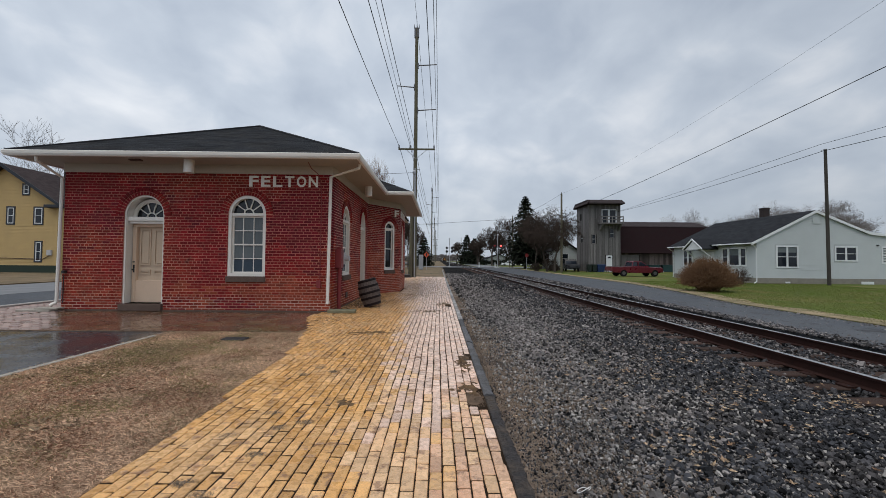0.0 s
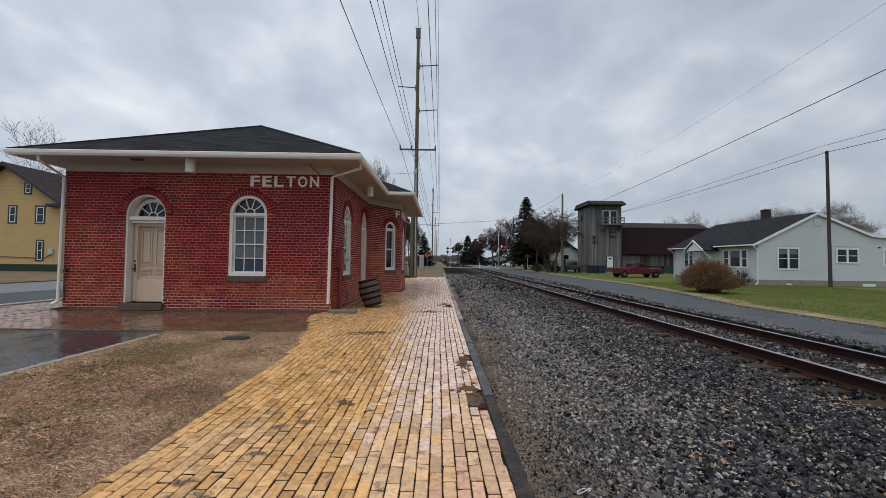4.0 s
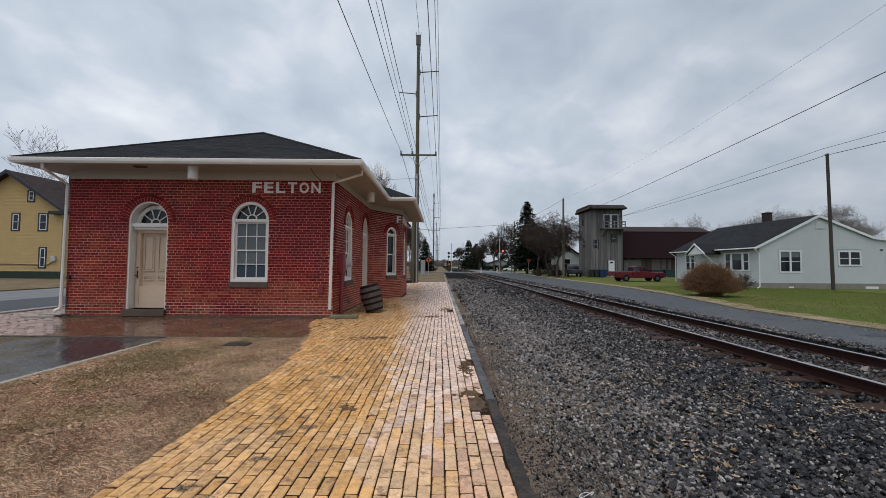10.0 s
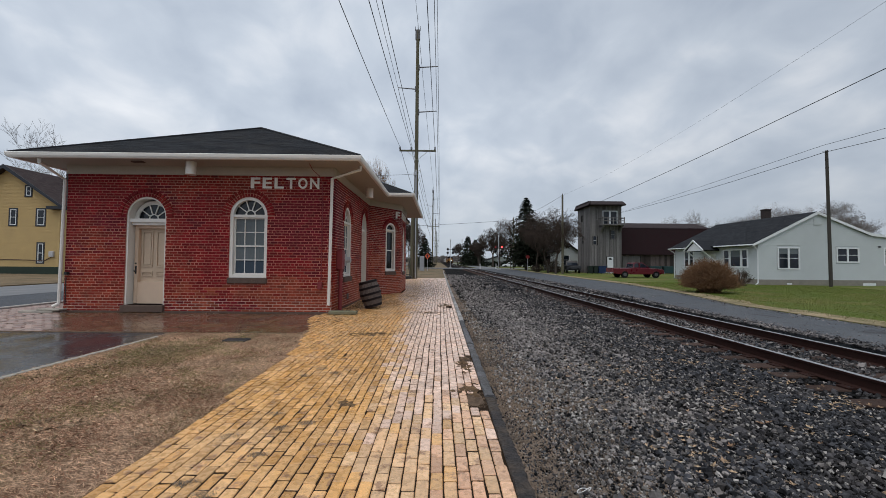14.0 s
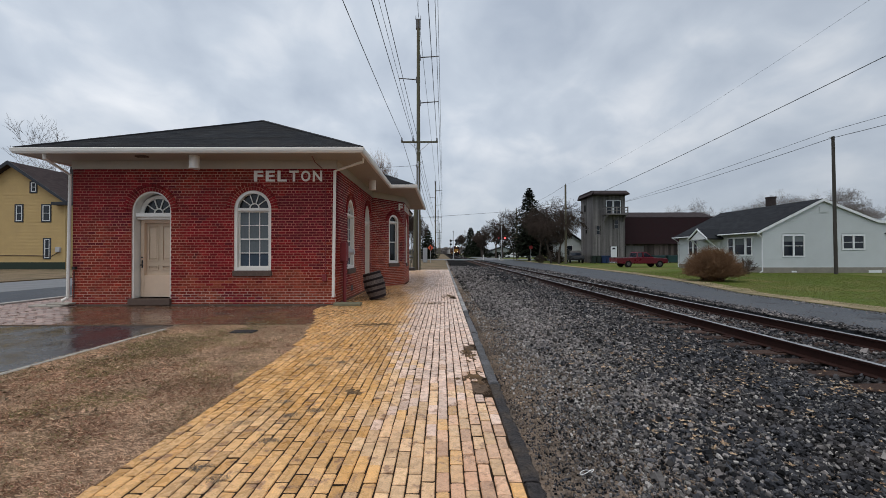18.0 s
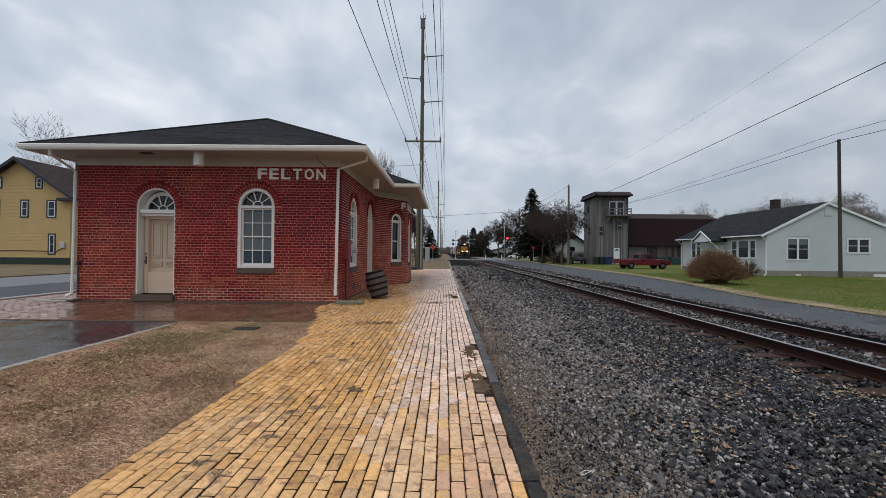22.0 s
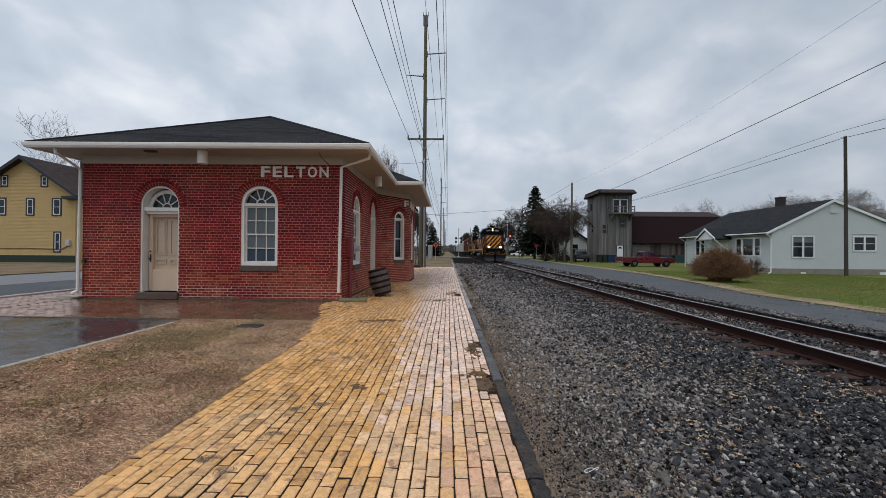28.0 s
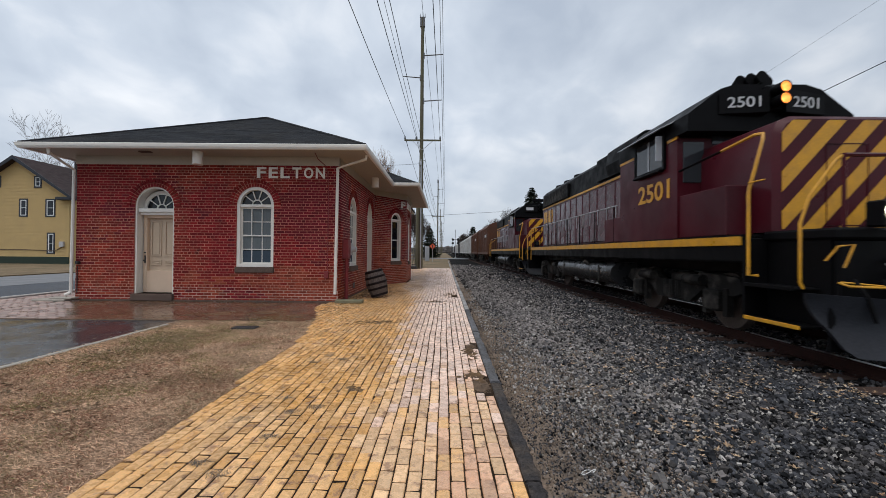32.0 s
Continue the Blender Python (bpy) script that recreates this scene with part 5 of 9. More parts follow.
part("bay_roof", deck2, M_SHINGLE, station)
sh = Form()
roof_face(sh, [A, B, ridge0, ridge0], 34)
roof_face(sh, [B, C, ridge1, ridge0], 34)
part("shingle_layer", sh, M_SHINGLE, roof, kind="stuff")
sh2 = Form()
roof_face(sh2, [(-5.2, BY0 - 0.06, RZ), (BX + 0.06, BY0 - 0.06, RZ), (BX - bh, by, bz), (-5.2, by, bz)], 26)
roof_face(sh2, [(BX + 0.06, BY0 - 0.06, RZ), (BX + 0.06, BY1, RZ), (BX - bh, by, bz), (BX - bh, by, bz)], 26)
part("shingle_layer", sh2, M_SHINGLE, roof, kind="stuff")
cap = Form()
for p0, p1 in ((A, ridge0), (B, ridge0), (ridge0, ridge1)):
    cap.rod(Vector(p0) + Vector((0, 0, 0.0)), Vector(p1) + Vector((0, 0, 0.02)), 0.05, 0.05, 6)
part("ridge_cap", cap, M_SHINGLE, roof)

# brackets, downpipes, fittings
for name, x0, x1, y0, y1 in (("downlight", -6.53, -6.29, FY - 0.66, FY - 0.42), ("downlight", FX1 + 0.36, FX1 + 0.6, 13.85, 14.1), ("downlight", FX0 - 0.5, FX0 - 0.26, 13.4, 13.65)):
    part(name, Form().lathe([(0.125, EZ + 0.01), (0.125, EZ - 0.30), (0.132, EZ - 0.34), (0.10, EZ - 0.345), (0.0, EZ - 0.345)], ((x0 + x1) / 2, (y0 + y1) / 2, 0), 18), M_WHITE, station, "white round downlight can", smooth=50)


def downpipe(pts, foot):
    f = Form().pipe(pts, 0.042, 8)
    f.pipe([pts[-1], foot], 0.042, 8)
    part("downpipe", f, M_WHITE, station, "white metal downpipe", smooth=40)


downpipe([(OX0 + 0.62, OY0 + 0.05, EZ + 0.02), (OX0 + 0.62, OY0 + 0.06, EZ - 0.12), (FX0 - 0.02, FY - 0.07, WTOP - 0.18), (FX0 - 0.06, FY - 0.07, 0.22)], (FX0 - 0.16, FY - 0.14, 0.14))
downpipe([(OX1 - 0.05, OY0 + 0.60, EZ + 0.02), (OX1 - 0.06, OY0 + 0.62, EZ - 0.10), (FX1 - 0.02, FY - 0.06, WTOP - 0.08), (FX1 - 0.06, FY - 0.06, 0.28)], (FX1 - 0.07, FY - 0.07, 0.22))
part("soffit_vent", Form().cbox(-7.95, -7.65, FY - 0.62, FY - 0.48, EZ - 0.035, EZ, 0.01), M_SILL, station, "small brown lamp under the soffit")
part("cable", Form().pipe([(-3.30, FY - 0.5, EZ), (-3.28, FY - 0.3, EZ - 0.12), (-3.17, FY - 0.05, 3.80), (-3.10, FY - 0.03, 3.62), (-3.07, FY - 0.02, 3.2), (-3.08, FY - 0.02, 0.9)], 0.011, 6), M_REDPIPE, station)
part("outlet_box", Form().cbox(-3.16, -3.04, FY - 0.09, FY, 0.66, 0.86, 0.01), M_REDPIPE, station)
part("bracket_hook", Form().cbox(-10.07, -9.99, FY - 0.10, FY, 1.0, 1.08, 0.01).rod((-10.03, FY - 0.06, 0.95), (-10.03, FY - 0.06, 0.2), 0.012), M_IRON, station)
part("conduit", Form().rod((FX1 + 0.10, 11.55, 0.02), (FX1 + 0.10, 11.55, 1.75), 0.055, n=10).cbox(FX1, FX1 + 0.18, 11.4, 11.7, 1.2, 1.75, 0.015), M_REDPIPE, station, "red painted meter conduit")
part("meter", Form().rod((FX1 + 0.16, 11.95, 1.48), (FX1 + 0.30, 11.95, 1.48), 0.09, 0.08, 16).cbox(FX1, FX1 + 0.16, 11.83, 12.07, 1.3, 1.66, 0.01), M_GREYBOX, station, "round grey electricity meter")
part("wall_vent", Form().box(FX1, FX1 + 0.015, 12.75, 13.0, 0.22, 0.40), M_IRON, station, "dark cellar vent")


def text_form(text, size, depth, bold):
    """A text as a mesh, in its own x-z plane, facing -y."""
    cu = bpy.data.curves.new("text", "FONT")
    cu.body, cu.size, cu.extrude, cu.offset, cu.resolution_u = text, size, depth, bold, 4
    ob = bpy.data.objects.new("text", cu)
    scene.collection.objects.link(ob)
    bpy.context.view_layer.update()
    me = bpy.data.meshes.new_from_object(ob.evaluated_get(bpy.context.evaluated_depsgraph_get()))
    f = Form()
    f.v = [(v.co.x, -v.co.z, v.co.y) for v in me.vertices]
    f.f = [tuple(p.vertices) for p in me.polygons]
    bpy.data.objects.remove(ob)
    bpy.data.curves.remove(cu)
    bpy.data.meshes.remove(me)
    return f


def fitted(f, x0, x1, z0, z1, y):
    xs, zs = [p[0] for p in f.v], [p[2] for p in f.v]
    f.v = [(x0 + (p[0] - min(xs)) / (max(xs) - min(xs)) * (x1 - x0), y + p[1], z0 + (p[2] - min(zs)) / (max(zs) - min(zs)) * (z1 - z0)) for p in f.v]
    return f


def station_sign(m, x0, x1, z0, z1):
    step = (x1 - x0 + 0.07) / 6
    for i, ch in enumerate("FELTON"):
        a = x0 + i * step
        part("letter", fitted(text_form(ch, 0.4, 0.012, 0.009), a, a + step - 0.075, z0, z1, -0.026), M_WHITE, station, "white block letter of the station name", at=m)


station_sign(front, -5.07, -3.17, 3.44, 3.74)
station_sign(Matrix.Translation((BAY[1][0], 0, 0)) @ pose(0, 0, 0, 0, 0, 90), BAY[1][1] + 0.05, BAY[1][1] + 2.0, 3.42, 3.72)

part("letter", fitted(text_form("F", 0.4, 0.012, 0.009), bu.length - 0.40, bu.length - 0.12, 3.40, 3.70, -0.026), M_WHITE, station, "white block letter of the station name", at=bm_)

# barrel and loose timber
barrel = thing("barrel", "weathered dark oak barrel with rusty hoops, leaning by the wall", "barrel", -1.82, 12.25, 0.0)
tilt = pose(0, 0, 0.05, 0, -15, 0) @ Matrix.Scale(1.03, 4)
prof = [(0.235, 0.0), (0.275, 0.15), (0.305, 0.36), (0.31, 0.45), (0.30, 0.56), (0.27, 0.72), (0.25, 0.80)]
for i in range(18):
    a0, a1 = 2 * math.pi * i / 18 + 0.012, 2 * math.pi * (i + 1) / 18 - 0.012
    f = Form()
    vs = [((r - d) * math.cos(a), (r - d) * math.sin(a), z) for a in (a0, a1) for d in (0.0, 0.028) for r, z in prof]
    k = len(prof)
    fs = []
    for j in range(k - 1):
        fs += [(j, j + 1, 2 * k + j + 1, 2 * k + j), (k + j, 3 * k + j, 3 * k + j + 1, k + j + 1), (j, k + j, k + j + 1, j + 1), (2 * k + j, 2 * k + j + 1, 3 * k + j + 1, 3 * k + j)]
    fs += [(0, 2 * k, 3 * k, k), (k - 1, 2 * k - 1, 4 * k - 1, 3 * k - 1)]
    part("stave", f.add(vs, fs), M_OLDWOOD, barrel, at=tilt)
for zc in (0.05, 0.24, 0.40, 0.58, 0.75):
    rr = float(np.interp(zc, [z for _, z in prof], [r for r, _ in prof])) + 0.010
    part("hoop", Form().lathe([(rr, zc - 0.032), (rr + 0.004, zc), (rr, zc + 0.032), (rr - 0.02, zc)], (0, 0, 0), 24), M_HOOP, barrel, at=tilt)
part("barrel_floor", Form().rod((0, 0, 0.68), (0, 0, 0.70), 0.24, 0.24, 20), M_OLDWOOD, barrel, at=tilt)
for xa, xb, top in ((-10.95, -10.06, 0.055), (-10.52, -9.92, 0.10)):
    tagged(part("splash_block", Form().cbox(xa, xb, 10.55 + top, 10.80 + top, -0.01 if top < 0.08 else 0.055, top, 0.012), M_EDGING), "weathered grey concrete splash block under the downpipe", "splash block")
tagged(part("timber_block", Form().cbox(-2.80, -2.06, 10.72, 10.99, 0.0, 0.085, 0.014), M_GREENWOOD), "mossy weathered timber lying at the station corner", "timber")
tagged(part("drain_cover", Form().cbox(-3.70, -3.28, 7.20, 7.42, -0.03, 0.006, 0.006), M_IRON), "small dark iron drain cover in the lawn", "drain")

# ---- poles and wires ----
M_POLE = mat("weathered_pole", (0.13, 0.115, 0.085), 0.85, 0.3, 2, 40, 0.5, 0.008, stretch=(5, 5, 0.5), tint=(0.10, 0.115, 0.05), tfac=0.5)
M_DPOLE = mat("dark_creosote_pole", (0.062, 0.056, 0.050), 0.85, 0.3, 2, 40, 0.5, 0.008, stretch=(5, 5, 0.5))
M_WIRE = mat("dark_cable", (0.02, 0.02, 0.022), 0.6, 0.1, 5, 30, 0.0)
M_CERAM = mat("grey_insulator", (0.10, 0.10, 0.11), 0.35, 0.1, 5, 30, 0.0)
M_STEEL = mat("galvanised_steel", (0.42, 0.43, 0.45), 0.45, 0.15, 5, 40, 0.1, 0.002, metal=0.6)


def pole(x, y, h, r0, r1, label, material, lean=0.0, arms=True):
    ob = thing("utility_pole", label, "utility pole", x, y, -0.16, "utility poles")
    part("shaft", Form().rod((0, 0, 0), (lean, 0, h + 0.16), r0, r1, 12), material, ob, smooth=50)
    return ob


def fit_out(ob, z_arm, posts):
    """A crossarm with insulators and three side posts, as on the line along the platform."""
    part("crossarm", Form().cbox(-1.45, 1.66, -0.16, -0.04, z_arm, z_arm + 0.13, 0.01), M_POLE, ob)
    part("brace", Form().pipe([(-0.75, -0.12, z_arm), (0, -0.15, z_arm - 0.75)], 0.02, 6).pipe([(0.95, -0.12, z_arm), (0.1, -0.15, z_arm - 0.75)], 0.02, 6), M_STEEL, ob)
    for x in (-1.4, -0.45, 1.58):
        part("insulator", Form().lathe([(0.0, 0.30), (0.05, 0.28), (0.07, 0.2), (0.05, 0.15), (0.085, 0.08), (0.04, 0.0)], (x, -0.1, z_arm + 0.13), 10), M_CERAM, ob, smooth=60)
    for dx, z in posts:
        s = 1 if dx > 0 else -1
        part("post_insulator", Form().rod((s * 0.15, 0, z - 0.12), (dx, 0, z), 0.055, 0.04, 8).cbox(s * 0.12 - 0.08, s * 0.12 + 0.08, -0.1, 0.1, z - 0.35, z + 0.1, 0.01), M_CERAM, ob)


LINE = [(-2.0, -42.0, 21.6), (-1.88, 33.5, 21.4), (-1.75, 105.0, 20.6), (-1.95, 178.0, 20.6), (-2.1, 250.0, 20.6), (-2.3, 325.0, 20.6), (-2.4, 400.0, 20.6)]
SPANS = [(-1.4, 11.2, 1.15), (-0.45, 11.2, 0.85), (-0.12, 11.5, 0.55), (1.58, 11.2, 0.8), (1.78, 18.3, 0.5), (-1.65, 16.4, 0.25), (1.72, 14.4, 0.5), (0.06, 21.55, 0.4)]
for i, (x, y, h) in enumerate(LINE):
    p = pole(x, y, h, 0.195, 0.13, "tall weathered wooden utility pole with crossarm and side insulators", M_POLE, lean=0.0)
    fit_out(p, 10.84 + 0.16, [(1.78, 18.3 + 0.16), (-1.65, 16.4 + 0.16), (1.72, 14.4 + 0.16)])
    part("pole_cap", Form().box(-0.24, 0.24, -0.04, 0.04, h + 0.2, h + 0.26).rod((-0.21, 0, h + 0.2), (-0.21, 0, h + 0.55), 0.035, 0.02, 6).rod((0.21, 0, h + 0.2), (0.21, 0, h + 0.55), 0.035, 0.02, 6).rod((0, 0, h + 0.1), (0, 0, h + 1.9), 0.012, 0.006, 6).box(-0.2, 0.2, -0.12, 0.12, h - 0.6, h + 0.2), M_CERAM, p)
    if i == 1:
        part("grey_conduit", Form().rod((0.02, -0.27, 0.2), (0.0, -0.25, 9.4), 0.05, 0.05, 8), M_STEEL, p)
        part("lamp_bracket", Form().pipe([(0.1, -0.1, 9.3), (0.35, -0.2, 9.35), (0.36, -0.2, 9.2)], 0.03, 6).cbox(-0.2, 0.06, -0.36, -0.2, 8.9, 9.2, 0.03), M_STEEL, p)
stub = thing("utility_pole", "short old wooden pole stub strapped beside the tall pole", "utility pole", -2.2, 33.3, -0.16, "utility poles")
part("shaft", Form().rod((0, 0, 0), (0.1, 0, 7.2), 0.16, 0.14, 12), M_POLE, stub, smooth=50)


def wire(p, q, sag, r=0.014, n=18):
    pts = []
    for i in range(n + 1):
        t = i / n
        pts.append((p[0] + (q[0] - p[0]) * t, p[1] + (q[1] - p[1]) * t, p[2] + (q[2] - p[2]) * t - 4 * sag * t * (1 - t)))
    return tagged(part("overhead_wire", Form().pipe(pts, r, 5), M_WIRE), "thin dark overhead wire between poles", "wire", "overhead wires")


for a, b in zip(LINE[:-1], LINE[1:]):
    for dx, z, sag in SPANS:
        wire((a[0] + dx, a[1], z), (b[0] + dx, b[1], z), sag, 0.016 if b[1] < 60 else 0.02)
wire((-1.88, 33.3, 8.2), (-1.75, 105, 8.0), 1.2, 0.02)
wire((-1.88, 33.3, 8.9), (-9.0, 24.0, 6.9), 0.2, 0.012)
wire((-60, 92, 7.2), (17.5, 92, 11.3), 0.35, 0.03)
for x, h in ((-60, 7.3), (17.5, 11.4)):
    q = pole(x, 92, h, 0.16, 0.12, "distant plain wooden pole", M_POLE)
    part("insulator", Form().lathe([(0.0, 0.3), (0.06, 0.2), (0.04, 0.0)], (0, 0, h + 0.1), 8), M_CERAM, q)

RP = pole(26.05, 25.9, 9.1, 0.105, 0.085, "dark creosoted wooden pole standing before the white bungalow", M_DPOLE, lean=-0.10)
part("step_bolt", Form().rod((-0.25, -0.16, 9.2), (-0.25, 0.16, 9.2), 0.015), M_STEEL, RP)
MP = pole(16.0, 50.6, 10.2, 0.16, 0.11, "plain wooden pole by the lane", M_POLE)
part("insulator", Form().lathe([(0.0, 0.3), (0.06, 0.2), (0.04, 0.0)], (0, 0, 10.3), 8), M_CERAM, MP)
FP = pole(16.3, 86.0, 11.2, 0.15, 0.10, "plain wooden pole at the crossing", M_POLE)
part("insulator", Form().lathe([(0.0, 0.3), (0.06, 0.2), (0.04, 0.0)], (0, 0, 11.3), 8), M_CERAM, FP)
for x, y, h in ((9.5, 165, 11), (5.6, 270, 11), (-6.6, 86.5, 8.0)):
    q = pole(x, y, h, 0.14, 0.1, "distant plain wooden pole", M_POLE)
    part("insulator", Form().lathe([(0.0, 0.3), (0.06, 0.2), (0.04, 0.0)], (0, 0, h + 0.1), 8), M_CERAM, q)
wire((25.65, 55.9, 8.6), (25.65, 25.75, 8.93), 0.22, 0.017)
wire((25.65, 25.75, 8.93), (25.65, -12.0, 9.3), 0.6, 0.017)
wire((25.9, 55.9, 8.7), (25.65, 25.9, 9.42), 0.08, 0.013)
wire((25.65, 25.9, 9.42), (26.2, -12.0, 9.9), 0.4, 0.013)
wire((16.0, 50.6, 10.2), (16.3, 86, 11.2), 0.5, 0.016)
wire((21.62, 55.97, 9.6), (21.3, -12.0, 12.9), 0.55, 0.022)
wire((16.0, 50.6, 10.2), (16.0, -14.0, 14.6), 1.9, 0.0045)

# ---- white bungalow ----
M_SIDING = mat("white_clapboard", (0.53, 0.565, 0.575), 0.55, 0.06, 1.2, 40, 0.1, 0.003)
M_TRIM = mat("white_trim", (0.72, 0.74, 0.76), 0.5, 0.05, 2, 40, 0.05, 0.002)
M_HROOF = mat("slate_grey_shingle", (0.020, 0.022, 0.026), 0.85, 0.3, 3, 60, 0.5, 0.01, pick="island", spread=0.2)
M_BLOCK = mat("cement_block", (0.25, 0.232, 0.20), 0.85, 0.2, 3, 50, 0.4, 0.006)
M_DGLASS = glass("dark_glass", (0.014, 0.018, 0.026), 0.08)
M_CHIM = mat("dark_brick", (0.05, 0.04, 0.038), 0.85, 0.35, 9, 50, 0.4, 0.006)


def clapboards(f, p, u, outline, step=0.115):
    """Lapped boards on a wall from p along u; outline(z) gives the span at height z, or None."""
    u = Vector((u[0], u[1], 0)).normalized()
    n_ = Vector((u.y, -u.x, 0))
    z = outline["z0"]
    while z < outline["z1"]:
        for a, b, a2, b2 in outline["span"](z, z + step):
            q = [Vector((p[0], p[1], zz)) + u * s + n_ * o for s, zz, o in ((a, z, 0.022), (b, z, 0.022), (b2, z + step, 0.004), (a2, z + step, 0.004), (a, z, 0.0), (b, z, 0.0))]
            f.add(q, [(0, 1, 2, 3), (4, 5, 1, 0)])
        z += step


def cut(spans, holes, za, zb):
    for c0, c1, h0, h1 in holes:
        if zb <= h0 or za >= h1:
            continue
        out = []
        for a, b, a2, b2 in spans:
            if c1 <= a or c0 >= b:
                out.append((a, b, a2, b2))
                continue
            if c0 > a:
                out.append((a, c0, a2, c0))
            if c1 < b:
                out.append((c1, b, c1, b2))
        spans = out
    return spans


def house_window(parent, m, x0, x1, z0, z1, panes=1, rows=2, frame=M_TRIM, trim=0.10, blind=0.0):
    win = part("window", Form().box(x0, x1, -0.012, 0.05, z0, z1), M_DGLASS, parent, at=m)
    part("window_frame", Form().ring([(x0 - trim, z0 - trim), (x0 - trim, z1 + trim), (x1 + trim, z1 + trim), (x1 + trim, z0 - trim), (x0 - trim, z0 - trim)],
                                     [(x0, z0), (x0, z1), (x1, z1), (x1, z0), (x0, z0)], 1, -0.05, 0.03), frame, win)
    f = Form()
    for k in range(1, panes):
        c = x0 + (x1 - x0) * k / panes
        f.box(c - 0.06, c + 0.06, -0.046, 0.02, z0, z1)
    for k in range(1, rows):
        c = z0 + (z1 - z0) * k / rows
        f.box(x0, x1, -0.036, 0.02, c - 0.018, c + 0.018)
    if f.v:
        part("sash_bar", f, M_TRIM, win)
    if blind:
        part("blind", Form().box(x0 + 0.03, x1 - 0.03, -0.016, -0.012, z1 - blind * (z1 - z0), z1), M_CURTAIN, win)
    return win


bung = thing("bungalow", "white clapboard bungalow with grey shingle roof", "house", 22.6, 27.6, 0.0)
HL, HW, HE, HR = 9.7, 8.3, 2.97, 5.14
RX = 4.2
part("wall", Form().box(0.02, HW + 6.0, 0.02, HL, -0.1, HE - 0.05).prism([(0.02, HE - 0.05), (HW + 3.2, HE - 0.05), (HW - 0.3, HE + 0.55), (RX, HR - 0.06)], 1, 0.02, HL), M_SIDING, bung)
part("foundation", Form().box(-0.02, HW + 6.02, -0.03, HL, -0.3, 0.40), M_BLOCK, bung)


def gable_span(za, zb):
    def at(z):
        if z <= HE:
            return 0.0, HW + 6.0
        t = (z - HE) / (HR - HE)
        lo = RX * t
        hi = RX + (HW - 0.3 - RX) * (HR - z) / (HR - HE - 0.55) if z > HE + 0.55 else HW - 0.3 + (HE + 0.55 - z) / 0.55 * 6.0
        return lo, max(hi, lo)
    a, b = at(za)
    a2, b2 = at(min(zb, HR - 0.02))
    return cut([(a, b, a2, b2)], [(1.35, 2.98, 1.1, 2.72), (5.53, 7.2, 1.6, 2.72)], za + 0.01, zb - 0.01)


f = Form()
clapboards(f, (0, 0), (1, 0), {"z0": 0.40, "z1": HR - 0.1, "span": gable_span})
part("siding", f, M_SIDING, bung, kind="stuff")
f = Form()
clapboards(f, (0, HL), (0, -1), {"z0": 0.40, "z1": HE, "span": lambda a, b: cut([(0, HL, 0, HL)], [(HL - 3.35, HL - 0.85, 1.2, 2.6), (HL - 8.3, HL - 6.95, 1.15, 2.6)], a, b)})
part("siding", f, M_SIDING, bung, kind="stuff")
zero = pose(0, 0, 0)
house_window(bung, zero, 1.47, 2.86, 1.22, 2.60, 2, 2, blind=0.28)
house_window(bung, zero, 5.65, 7.08, 1.72, 2.60, 2, 2)
house_window(bung, zero, 9.0, 10.0, 1.55, 2.6, 1, 2)
west = pose(0, 0, 0, 0, 0, -90)
house_window(bung, west, -3.25, -2.75, 1.3, 2.5, 1, 2)
house_window(bung, west, -2.55, -1.6, 1.3, 2.5, 1, 1, blind=0.4)
house_window(bung, west, -1.4, -0.95, 1.3, 2.5, 1, 2)
house_window(bung, west, -8.2, -7.7, 1.25, 2.5, 1, 2)
house_window(bung, west, -7.5, -7.05, 1.25, 2.5, 1, 2)
part("front_door", Form().cbox(-0.03, 0.03, 4.2, 5.1, 0.3, 2.3, 0.01), M_TRIM, bung, "white front door")
roofb = part("roof", Form().add([(-0.45, -0.12, HE - 0.10), (-0.45, HL + 0.3, HE - 0.10), (RX, HL + 0.3, HR + 0.08), (RX, -0.12, HR + 0.08), (HW - 0.3, -0.12, HE + 0.72), (HW - 0.3, HL + 0.3, HE + 0.72),
                                (HW + 6.3, -0.12, HE + 0.02), (HW + 6.3, HL + 0.3, HE + 0.02)] +
                               [(-0.45, -0.12, HE - 0.22), (-0.45, HL + 0.3, HE - 0.22), (RX, HL + 0.3, HR - 0.05), (RX, -0.12, HR - 0.05), (HW - 0.3, -0.12, HE + 0.58), (HW - 0.3, HL + 0.3, HE + 0.58), (HW + 6.3, -0.12, HE - 0.1), (HW + 6.3, HL + 0.3, HE - 0.1)],
                               [(0, 3, 2, 1), (3, 4, 5, 2), (4, 6, 7, 5), (8, 9, 10, 11), (11, 10, 13, 12), (12, 13, 15, 14), (0, 8, 11, 3), (3, 11, 12, 4), (4, 12, 14, 6), (1, 2, 10, 9), (2, 5, 13, 10), (0, 1, 9, 8)]), M_HROOF, bung)
sh = Form()
roof_face(sh, [(-0.47, HL + 0.3, HE - 0.10), (-0.47, -0.12, HE - 0.10), (RX, -0.12, HR + 0.08), (RX, HL + 0.3, HR + 0.08)], 24)
part("shingle_layer", sh, M_HROOF, roofb, kind="stuff")
